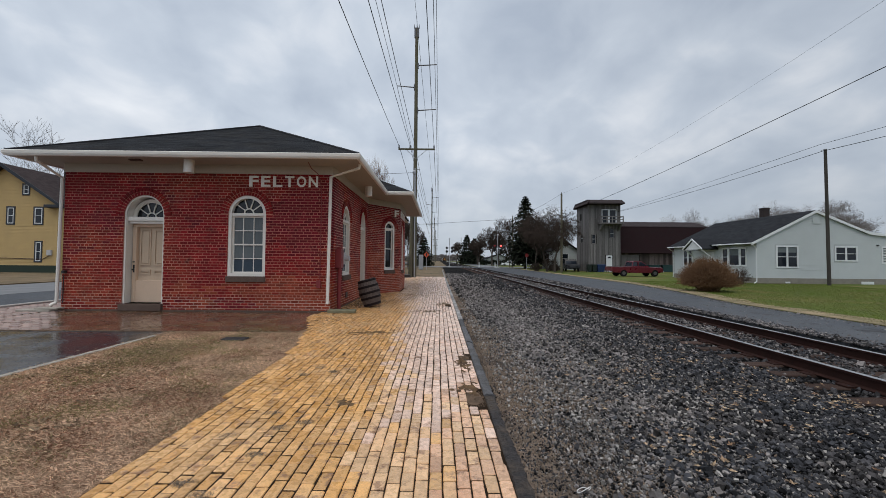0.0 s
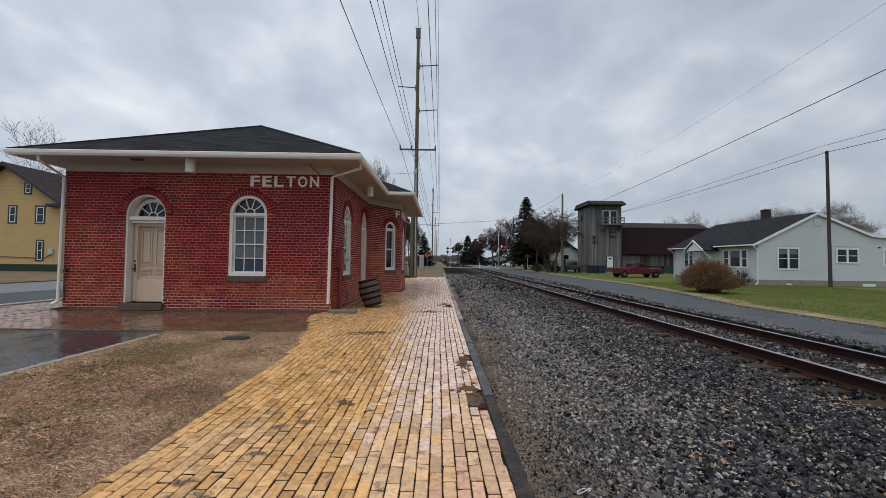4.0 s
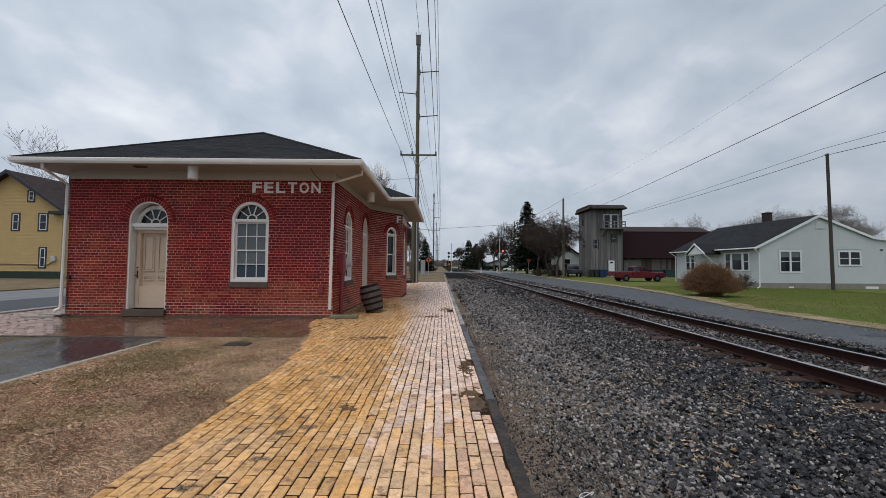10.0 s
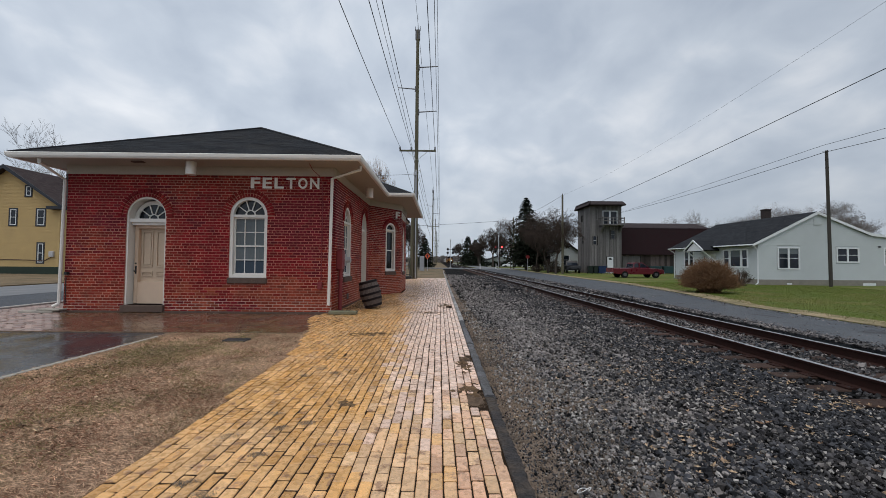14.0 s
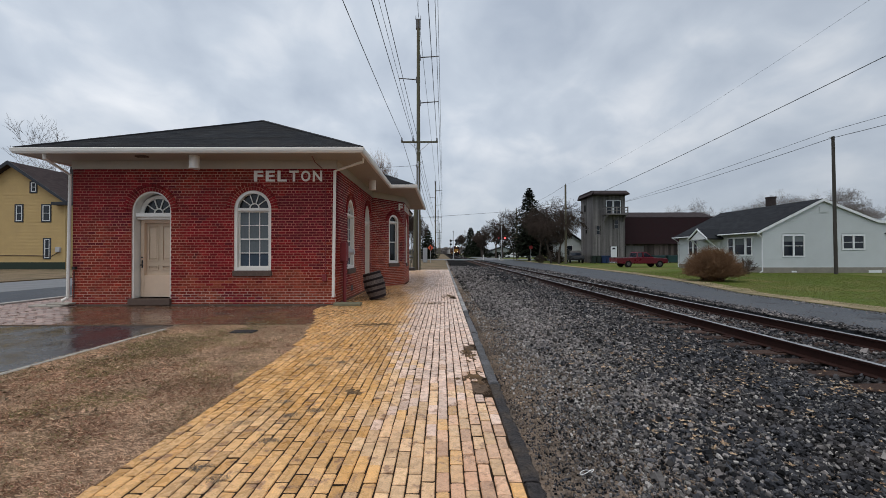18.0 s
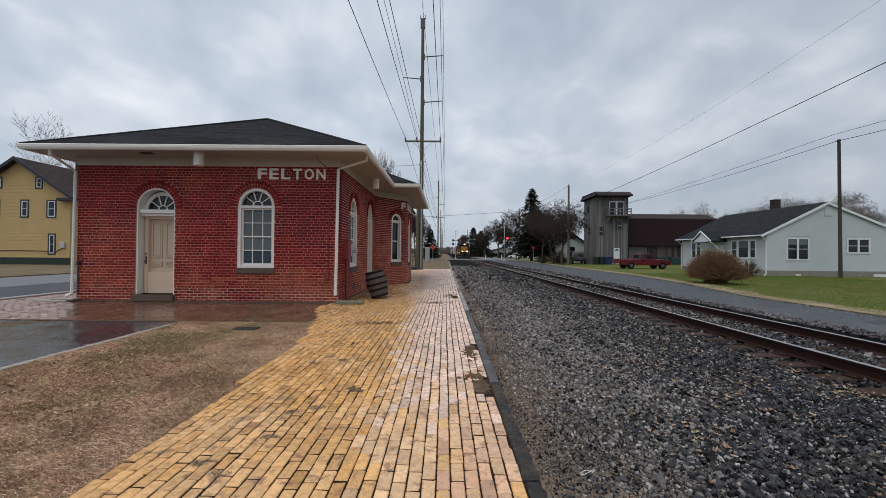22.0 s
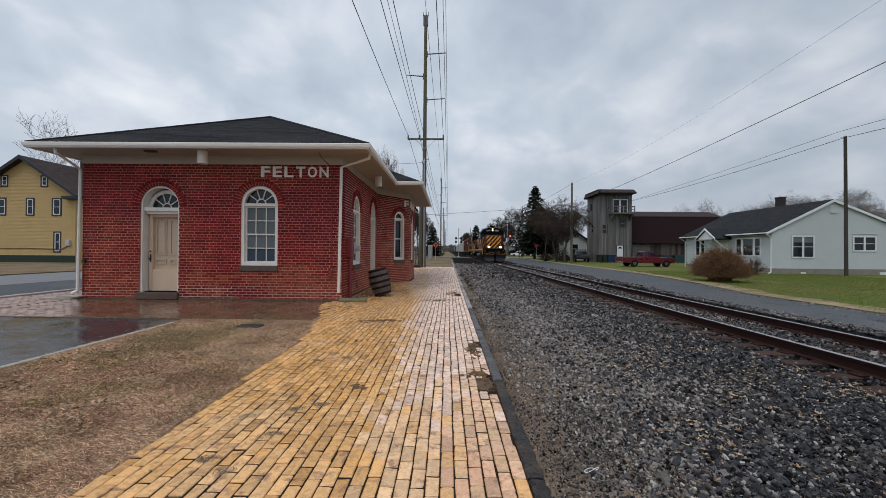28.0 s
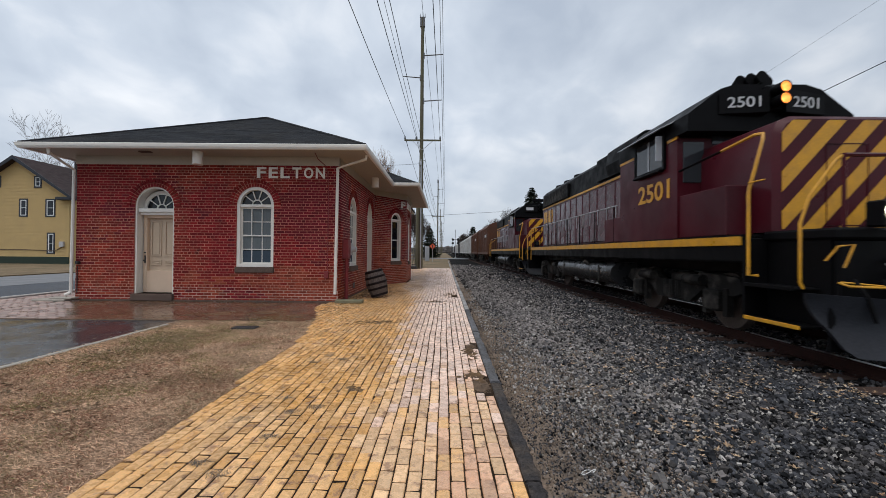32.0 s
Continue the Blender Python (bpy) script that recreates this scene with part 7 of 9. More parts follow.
def bare_tree(x, y, h, label, seed, spread=0.8, depth=5, trunk_r=None, droop=0.0, material=None, kids=3, thick=1.0, fork=0.3, wide=0.0):
    rnd = random.Random(seed)
    ob = thing("tree", label, "tree", x, y, -0.1)
    trunk, crown = Form(), Form()
    r = trunk_r or h * 0.022

    def grow(p, d, length, rad, lev):
        segs = 2 if lev > 1 else 3
        for s in range(segs):
            d = (d + Vector((rnd.gauss(0, 0.13), rnd.gauss(0, 0.13), rnd.gauss(0.04, 0.08) - droop * lev * 0.13))).normalized()
            q = p + d * (length / segs)
            r2 = rad * (0.82 if lev else 0.88)
            (trunk if lev == 0 else crown).rod(p, q, max(rad, 0.006 * thick), max(r2, 0.004 * thick), 8 if lev == 0 else (5 if lev < 3 else 3), caps=False)
            if lev > 0 and lev < depth and rnd.random() < 0.55:
                side = (d + Vector((rnd.gauss(0, 0.7), rnd.gauss(0, 0.7), rnd.gauss(0.1, 0.4))) * spread).normalized()
                grow(q, side, length * rnd.uniform(0.45, 0.7), r2 * 0.55, lev + 1)
            p, rad = q, r2
        if lev < depth:
            n = kids + (1 if lev == 0 else 0)
            a0 = rnd.uniform(0, 6.28)
            for i in range(n):
                a = a0 + 6.28 * i / n + rnd.gauss(0, 0.3)
                side = Vector((math.cos(a), math.sin(a), 0)) * spread * rnd.uniform(0.5, 1.15)
                grow(p, (d + side + Vector((0, 0, 0.1 - droop * 0.15 * lev))).normalized(), length * rnd.uniform(0.6, 0.85), rad * rnd.uniform(0.55, 0.75), lev + 1)

    grow(Vector((0, 0, 0)), Vector((0, 0, 1)), h * fork, r, 0)
    # bring the tree to its full height
    k = h / max(p[2] for p in crown.v)
    kx = wide / sorted(math.hypot(p[0], p[1]) for p in crown.v)[int(len(crown.v) * 0.97)] if wide else k
    for fm in (trunk, crown):
        fm.v = [(p[0] * kx, p[1] * kx, p[2] * k) for p in fm.v]
    part("trunk", trunk, M_BARK, ob, smooth=60)
    part("crown", crown, material or M_TWIG, ob, "bare winter branches")
    return ob


def conifer(x, y, h, r, label, seed, low=0.08, n=900, size=0.5):
    rnd = random.Random(seed)
    ob = thing("conifer", label, "tree", x, y, -0.1)
    part("trunk", Form().rod((0, 0, 0), (0, 0, h * 0.96), h * 0.022, 0.02, 8), M_BARK, ob)
    limbs, vs, fs = Form(), [], []
    whorls = max(10, int(n / 26))
    for k in range(whorls):
        t = (k + rnd.uniform(-0.6, 0.6)) / whorls
        z = h * (low + (0.97 - low) * max(0.0, t))
        boughs = rnd.randint(6, 9)
        a0 = rnd.uniform(0, 6.28)
        for i in range(boughs):
            a = a0 + 6.28 * i / boughs + rnd.gauss(0, 0.2)
            reach = r * max(0.0, 1 - max(0.0, t)) ** 0.7 * rnd.uniform(0.55, 1.2) + 0.12
            d = Vector((math.cos(a), math.sin(a), 0))
            mid = Vector((0, 0, z)) + d * reach * 0.55 + Vector((0, 0, reach * rnd.uniform(-0.02, 0.16)))
            tip = Vector((0, 0, z)) + d * reach - Vector((0, 0, reach * rnd.uniform(0.0, 0.30)))
            limbs.rod((0, 0, z), mid, 0.035, 0.02, 3, caps=False).rod(mid, tip, 0.02, 0.008, 3, caps=False)
            for j in range(int(12 + 16 * (1 - t))):
                u = rnd.uniform(0.15, 1.0)
                c = Vector((0, 0, z)).lerp(mid, u / 0.55) if u < 0.55 else mid.lerp(tip, (u - 0.55) / 0.45)
                s = size * rnd.uniform(0.5, 1.1) * (0.6 + 0.4 * (1 - t))
                side = Vector((-d.y, d.x, 0)) * rnd.choice((-1, 1)) * rnd.uniform(0.2, 1.0)
                e1 = (d * rnd.uniform(0.3, 1.0) + side + Vector((0, 0, rnd.uniform(-0.75, 0.1)))).normalized() * s
                e2 = e1.cross(Vector((0, 0, 1)) + Vector((rnd.gauss(0, 0.4), rnd.gauss(0, 0.4), 0))).normalized() * s * 0.34
                k2 = len(vs)
                vs += [c, c + e1 * 0.45 + e2, c + e1, c + e1 * 0.45 - e2]
                fs.append((k2, k2 + 1, k2 + 2, k2 + 3))
    part("limbs", limbs, M_BARK, ob)
    part("crown", Form().add(vs, fs), M_NEEDLE, ob, "dark evergreen needles")
    return ob


LANE_TREE = "bare brown tree with drooping twigs by the lane"
bare_tree(15.4, 51.5, 9.2, LANE_TREE, 3, 1.0, 7, 0.24, 0.26, fork=0.28, thick=1.25, wide=3.1)
bare_tree(15.6, 56.0, 9.6, LANE_TREE, 5, 1.0, 7, 0.2, 0.26, fork=0.28, thick=1.25, wide=4.0)
bare_tree(15.6, 62.5, 9.6, LANE_TREE, 8, 0.95, 7, 0.2, 0.26, fork=0.3, thick=1.25, wide=3.4)
bare_tree(19.0, 63.0, 9.5, "bare grey tree behind the lane", 9, 0.8, 6, 0.2, 0.05, thick=1.8, wide=2.6)
bare_tree(15.4, 84.0, 11.5, "bare grey tree behind the crossing", 10, 0.8, 6, 0.2, 0.02, thick=2.2, wide=2.9)
conifer(16.9, 76.0, 14.6, 4.2, "tall dark spruce by the crossing", 2, 0.16, 1700, 0.62)
conifer(16.2, 73.0, 8.6, 2.6, "bushy dark evergreen by the lane", 4, 0.14, 1300, 0.6)
conifer(18.6, 73.0, 9.4, 2.8, "bushy dark evergreen by the lane", 6, 0.14, 1300, 0.6)
conifer(11.9, 165.0, 13.0, 4.2, "distant dark spruce past the crossing", 7, 0.03, 1100, 0.9)
conifer(-3.7, 100.0, 8.0, 2.8, "dark spruce past the crossing", 11, 0.03, 1000, 0.6)
conifer(13.9, 150.0, 10.5, 4.4, "distant dark evergreen past the crossing", 12, 0.02, 1000, 0.9)
bare_tree(16.1, 118.0, 12.3, "distant bare spreading tree", 21, 0.95, 6, 0.42, 0.06, thick=4.0, fork=0.22, wide=3.9)
bare_tree(13.2, 128.0, 9.5, "distant bare brown tree", 22, 0.9, 6, 0.3, 0.1, thick=4.0, wide=3.2)
bare_tree(14.2, 140.0, 9.0, "distant bushy brown tree past the crossing", 27, 0.9, 6, 0.3, 0.1, thick=5.0, fork=0.15, wide=3.4)
bare_tree(18.6, 122.0, 9.6, "distant bushy brown tree past the crossing", 28, 0.95, 6, 0.3, 0.1, thick=4.5, fork=0.18, wide=3.8)
bare_tree(9.7, 215.0, 12.0, "distant bare brown tree", 23, 0.9, 6, 0.35, 0.05, thick=6.0, wide=4.4)
bare_tree(22.0, 130.0, 11.0, "distant bare brown tree", 24, 0.9, 6, 0.3, 0.05, thick=3.5)
bare_tree(26.0, 126.0, 9.0, "distant bare brown tree", 25, 0.9, 6, 0.3, 0.05, thick=3.5)
bare_tree(-4.6, 60.0, 8.4, "slender bare tree past the station", 31, 0.7, 6, 0.1, 0.0, thick=2.6, wide=1.7)
bare_tree(-5.8, 66.0, 8.8, "slender bare tree past the station", 32, 0.7, 6, 0.1, 0.0, thick=2.6, wide=2.0)
bare_tree(-3.6, 72.0, 7.5, "slender bare tree past the station", 34, 0.7, 6, 0.1, 0.0, thick=2.6, wide=1.8)
bare_tree(-6.4, 44.0, 13.2, "dense russet-twigged tree behind the station roof", 33, 0.6, 6, 0.2, 0.02, material=M_SHRUB, thick=1.8, wide=2.2)
bare_tree(-54.5, 53.0, 20.4, "pale bare tree behind the yellow house", 43, 0.95, 6, 0.4, 0.05, material=M_FAINT, kids=2, thick=4.0, wide=4.6)
bare_tree(-48.0, 62.0, 15.0, "pale bare tree behind the yellow house", 42, 0.8, 5, 0.35, 0.0, material=M_FAINT, thick=2.2)
for i, (x, y, h) in enumerate(((48, 60, 10.6), (52.5, 60, 11.6), (57, 61, 11.4), (61.5, 60, 11.6), (66.5, 62, 10.2), (51, 86, 12.6), (56.5, 86, 13.8), (61.5, 86, 12.2))):
    bare_tree(x, y, h, "bare spreading tree behind the bungalow", 50 + i, 0.85, 7, 0.24, 0.10, material=M_THIN, thick=0.7, fork=0.2, wide=3.7)


def shrub(x, y, r, h, label, material, seed, n=620, name="bush"):
    rnd = random.Random(seed)
    ob = thing(name, label, "bush", x, y, -0.02)
    stems, twigs = Form(), Form()
    for i in range(n):
        a = rnd.uniform(0, 6.28)
        e = math.asin(rnd.uniform(0.08, 1.0))
        d = Vector((math.cos(a) * math.cos(e), math.sin(a) * math.cos(e), math.sin(e)))
        p = Vector((rnd.gauss(0, 0.14) * r, rnd.gauss(0, 0.14) * r, 0))
        end = Vector((d.x * r, d.y * r, 0.12 * h + d.z * h * 0.88)) * rnd.uniform(0.62, 1.04)
        mid = p.lerp(end, 0.5) + Vector((rnd.gauss(0, 0.1), rnd.gauss(0, 0.1), rnd.uniform(0.05, 0.28) * h))
        if i % 5 == 0:
            stems.rod(p, mid, 0.014, 0.01, 4, caps=False)
        twigs.rod(mid, end, 0.006, 0.004, 3, caps=False)
        for j in range(9):
            q = mid.lerp(end, rnd.uniform(0.1, 1.0))
            dd = Vector((rnd.gauss(0, 0.55), rnd.gauss(0, 0.55), rnd.gauss(0.35, 0.45))) + d * 0.5
            twigs.rod(q, q + dd * 0.13 * r, 0.0045, 0.0025, 3, caps=False)
    part("crown", stems, material, ob)
    part("twig_mass", twigs, material, ob, kind="stuff")
    return ob


shrub(13.75, 19.8, 1.36, 1.68, "dense rust-brown leafless shrub beside the lane", M_SHRUB, 1, 2600)
shrub(20.5, 26.4, 0.75, 1.25, "thin bare shrub against the bungalow", M_TWIG, 2, 170)
shrub(14.6, 58.0, 1.2, 1.3, "low dark shrub under the trees", M_TWIG, 3, 300)
shrub(17.3, 60.0, 1.5, 2.4, "tangled dark shrub under the trees", M_TWIG, 6, 420)
shrub(16.9, 56.5, 1.1, 1.2, "low dark shrub under the trees", M_TWIG, 4, 300)
for i, (x, y) in enumerate(((14.9, 125.0), (17.5, 124.5), (20.5, 124.0), (12.0, 160.0))):
    shrub(x, y, 2.2, 2.0, "clipped dark hedge on the far street", M_NEEDLE, 60 + i, 620, "hedge")

# far woods on the horizon
vs, fs = [], []
for i in range(15000):
    x = random.uniform(-500, 700)
    y = 760 + random.uniform(-40, 60)
    top = 9 + 5 * noise.noise((x * 0.012, 0.2, 3.1)) + 2.5 * noise.noise((x * 0.07, 1.2, 0.1))
    z = top * random.random() ** 0.6
    s = random.uniform(1.2, 3.2)
    k = len(vs)
    a = random.uniform(0, 6.28)
    vs += [(x - s * math.cos(a), y, z - s * math.sin(a)), (x + s * 0.4, y + 1, z - s * 0.6), (x + s * math.cos(a), y, z + s * math.sin(a)), (x - s * 0.5, y + 1, z + s * 0.5)]
    fs.append((k, k + 1, k + 2, k + 3))
tagged(bulk("far_woods", vs, fs, M_FAINT), "hazy bare woods on the horizon", "woods")

# ---- far houses, shed, crossing ----


def small_house(x, y, w, d, e, p, label, wallm, roofm, turn=0.0, windows=2):
    ob = thing("house", label, "house", x, y, 0.0, "far houses", turn=turn)
    part("wall", Form().prism([(0, -0.1), (w, -0.1), (w, e), (w / 2, p), (0, e)], 1, 0, d), wallm, ob)
    part("roof", Form().prism([(-0.4, e - 0.3), (w / 2, p + 0.12), (w + 0.4, e - 0.3), (w + 0.4, e - 0.1), (w / 2, p + 0.35), (-0.4, e - 0.1)], 1, -0.4, d + 0.4), roofm, ob)
    for k in range(windows):
        c = w * (k + 0.5) / windows
        house_window(ob, zero, c - 0.45, c + 0.45, e * 0.35, e * 0.8, 1, 2)
        house_window(ob, pose(0, 0, 0, 0, 0, -90), -d * (k + 0.65) / windows, -d * (k + 0.35) / windows, e * 0.35, e * 0.8, 1, 2)
    part("chimney", Form().cbox(w * 0.6, w * 0.6 + 0.6, d * 0.5, d * 0.5 + 0.6, e, p + 1.0, 0.03), M_CHIM, ob)
    return ob


small_house(16.5, 134, 8.5, 9, 2.3, 3.4, "white clapboard house behind a hedge past the crossing", M_SIDING, M_HROOF)
small_house(17.0, 250, 8, 9, 3.2, 6.0, "small white house far down the street", M_SIDING, M_HROOF)
small_house(20.0, 68, 4.2, 7, 3.4, 4.7, "white shed with a roll door behind the trees", M_SIDING, M_HROOF, windows=1)
small_house(-14.0, 240, 7, 9, 3.2, 6.0, "small grey house far down the track", M_BLOCK, M_HROOF)

M_REDGLOW = glow("lit_red_lens", (1.0, 0.03, 0.03), 9.0)
M_REDDIM = glow("red_lens", (0.30, 0.01, 0.012), 0.25)
M_SIGNWHITE = mat("white_sign", (0.7, 0.7, 0.7), 0.5, 0.05, 3, 30, 0.0)
M_SIGNRED = mat("red_sign", (0.22, 0.02, 0.02), 0.5, 0.1, 3, 30, 0.0)
M_ORANGE = mat("faded_orange_sign", (0.6, 0.09, 0.03), 0.5, 0.15, 3, 30, 0.0)


def signal(x, y, label, lit):
    ob = thing("crossing_signal", label, "crossing signal", x, y, 0.0, "crossing signals")
    part("mast", Form().rod((0, 0, -0.2), (0, 0, 6.6), 0.075, 0.065, 10), M_STEEL, ob)
    part("bell", Form().lathe([(0.0, 0.25), (0.12, 0.2), (0.18, 0.05), (0.18, 0)], (0, 0, 6.6), 10), M_STEEL, ob)
    part("arm", Form().rod((-0.75, -0.08, 4.45), (0.75, -0.08, 4.45), 0.05, 0.05, 8), M_IRON, ob)
    for s in (-1, 1):
        for dy, zz in ((-0.12, 4.45), (0.16, 3.6)):
            lamp = part("lamp_disc", Form().rod((s * 0.62, dy, zz), (s * 0.62, dy + 0.05, zz), 0.29, 0.29, 20), M_IRON, ob, "black round lamp backboard")
            part("lens", Form().rod((s * 0.62, dy - 0.06, zz), (s * 0.62, dy, zz), 0.15, 0.15, 14), M_REDGLOW if lit == -s and dy < 0 else (M_REDDIM if lit and dy < 0 else M_TYRE), lamp)
    part("base", Form().cbox(-0.35, 0.35, -0.35, 0.35, -0.2, 0.12, 0.03), M_CONC, ob)
    return ob


signal(2.72, 94.5, "crossing signal mast with black lamp discs beside the track", 0)
signal(11.95, 78.5, "crossing signal mast with a lit red lamp beside the lane", -1)
sd = thing("warning_sign", "faded orange diamond warning sign on a steel post", "sign", -1.7, 60.5, 0.0)
part("plate", Form().prism([(-0.45, 2.3), (0, 2.75), (0.45, 2.3), (0, 1.85)], 1, -0.01, 0.01), M_ORANGE, sd)
part("arrow", Form().prism([(-0.08, 2.0), (0.06, 2.0), (0.06, 2.35), (0.2, 2.35), (0.0, 2.6), (-0.2, 2.35), (-0.08, 2.35)], 1, -0.016, -0.011), M_IRON, sd)
part("post", Form().rod((0, 0.03, -0.1), (0, 0.03, 2.7), 0.03), M_STEEL, sd)
st = thing("stop_sign", "red stop sign on a post at the lane's end", "sign", 14.96, 66.0, 0.0)
part("plate", Form().prism([(0.33 * math.cos(radians(22.5 + 45 * k)), 2.4 + 0.33 * math.sin(radians(22.5 + 45 * k))) for k in range(8)], 1, -0.01, 0.01), M_SIGNRED, st)
part("post", Form().rod((0, 0.04, -0.1), (0, 0.04, 2.7), 0.04), M_STEEL, st)
cab = thing("signal_cabinet", "silver railway signal cabinet past the platform", "cabinet", -2.6, 62.0, 0.0)
part("body", Form().cbox(-0.34, 0.34, -0.4, 0.4, 0.0, 2.3, 0.03), M_STEEL, cab)
part("door", Form().cbox(-0.28, 0.28, -0.43, -0.4, 0.15, 2.2, 0.01), M_STEEL, cab)
rack = thing("bench_frame", "black iron garden seat at the platform end", "bench", -2.75, 33.0, 0.0)
for k in range(5):
    xx = -0.45 + 0.22 * k
    part("bar", Form().pipe([(xx, 0, 0.0), (xx, 0, 1.55 + 0.12 * math.sin(k)), (xx + 0.1, 0.1, 1.75)], 0.022, 6), M_IRON, rack)
part("band", Form().box(-0.5, 0.5, -0.02, 0.02, 0.35, 0.40), M_IRON, rack)
part("band", Form().box(-0.5, 0.5, -0.02, 0.02, 1.05, 1.10), M_IRON, rack)
part("planter", Form().cbox(-0.5, 0.6, -0.3, 0.3, -0.05, 0.25, 0.04), M_IRON, rack)
for x in (8.8, 12.2):
    post = thing("white_post", "short white marker post beside the lane", "post", x, 84.0, 0.0, "marker posts")
    part("shaft", Form().cbox(-0.08, 0.08, -0.08, 0.08, -0.1, 1.1, 0.02), M_SIGNWHITE, post)
cw = thing("scrap_wire", "curl of pale wire lying on the ballast", "wire", 1.13, 2.66, -0.04)
part("loop", Form().pipe([(0.05 * math.cos(a) + 0.015 * a / 6, 0.03 * math.sin(a * 1.3), 0.012 + 0.001 * a) for a in np.linspace(0, 7.5, 26)], 0.0022, 5), M_SIGNWHITE, cw)

# ---- the train ----
M_MAROON = mat("maroon_paint", (0.062, 0.005, 0.011), 0.42, 0.2, 2.0, 30, 0.12, 0.004, pick="own", tint=(0.038, 0.010, 0.014), tfac=0.7, tscale=1.0, spec=0.22)
M_LBLACK = mat("locomotive_black", (0.0035, 0.0035, 0.0042), 0.55, 0.2, 3, 40, 0.1, 0.003, pick="own", spec=0.09)
M_GRIME = mat("grimy_running_gear", (0.016, 0.015, 0.014), 0.75, 0.4, 5, 40, 0.4, 0.006, pick="own", tint=(0.125, 0.112, 0.10), tfac=0.75, tscale=2.0, spec=0.1)
M_PLOW = mat("blue_grey_plough", (0.023, 0.025, 0.031), 0.55, 0.4, 3, 40, 0.2, 0.004, pick="own", spec=0.2, tint=(0.022, 0.022, 0.026), tfac=0.5, tscale=2.0)
M_LYELLOW = mat("yellow_paint", (0.62, 0.30, 0.015), 0.42, 0.15, 5, 40, 0.1, 0.002, pick="own", tint=(0.42, 0.2, 0.03), tfac=0.5, tscale=4)
M_LWHITE = mat("white_lettering", (0.50, 0.50, 0.52), 0.5, 0.05, 5, 40, 0.0)
M_HOSE = mat("dusty_hose", (0.22, 0.22, 0.22), 0.6, 0.2, 5, 40, 0.0)
M_HOOD = mat("glossy_maroon_paint", (0.062, 0.005, 0.011), 0.24, 0.2, 2.0, 30, 0.05, 0.002, pick="own", tint=(0.045, 0.012, 0.016), tfac=0.6, tscale=1.0, spec=0.6)
M_LAMP = glow("headlight_lens", (1.0, 0.90, 0.66), 60.0)
# reflector cone's own glow stands in for bulb light caught in it
M_AMBER = glow("glowing_headlight_reflector", (0.55, 0.22, 0.05), 0.9)
M_BULB = glow("headlight_bulb", (1.0, 0.74, 0.40), 60.0)
M_CABGLASS = glass("cab_glass", (0.03, 0.035, 0.04), 0.06)
M_TANK = mat("grey_black_tank", (0.018, 0.018, 0.019), 0.32, 0.3, 3, 40, 0.2, 0.004, pick="own")
M_WHEELTREAD = mat("worn_wheel", (0.09, 0.07, 0.06), 0.6, 0.3, 5, 40, 0.2, 0.003)


def clip(poly, inside, cross):
    out = []
    for p, q in zip(poly, poly[1:] + poly[:1]):
        if inside(p):
            out.append(p)
        if inside(p) != inside(q):
            out.append(cross(p, q))
    return out


def band(x0, x1, z0, z1, slope, lo, hi):
    """The part of a rectangle where lo < z - slope * x < hi."""
    poly = [(x0, z0), (x1, z0), (x1, z1), (x0, z1)]
    s = lambda p: p[1] - slope * p[0]
    for lim, sg in ((lo, 1), (hi, -1)):
        if not poly:
            return []
        poly = clip(poly, lambda p: sg * (s(p) - lim) >= 0, lambda p, q: tuple(a + (b - a) * (lim - s(p)) / (s(q) - s(p)) for a, b in zip(p, q)))
    return poly


TRUCKS = []


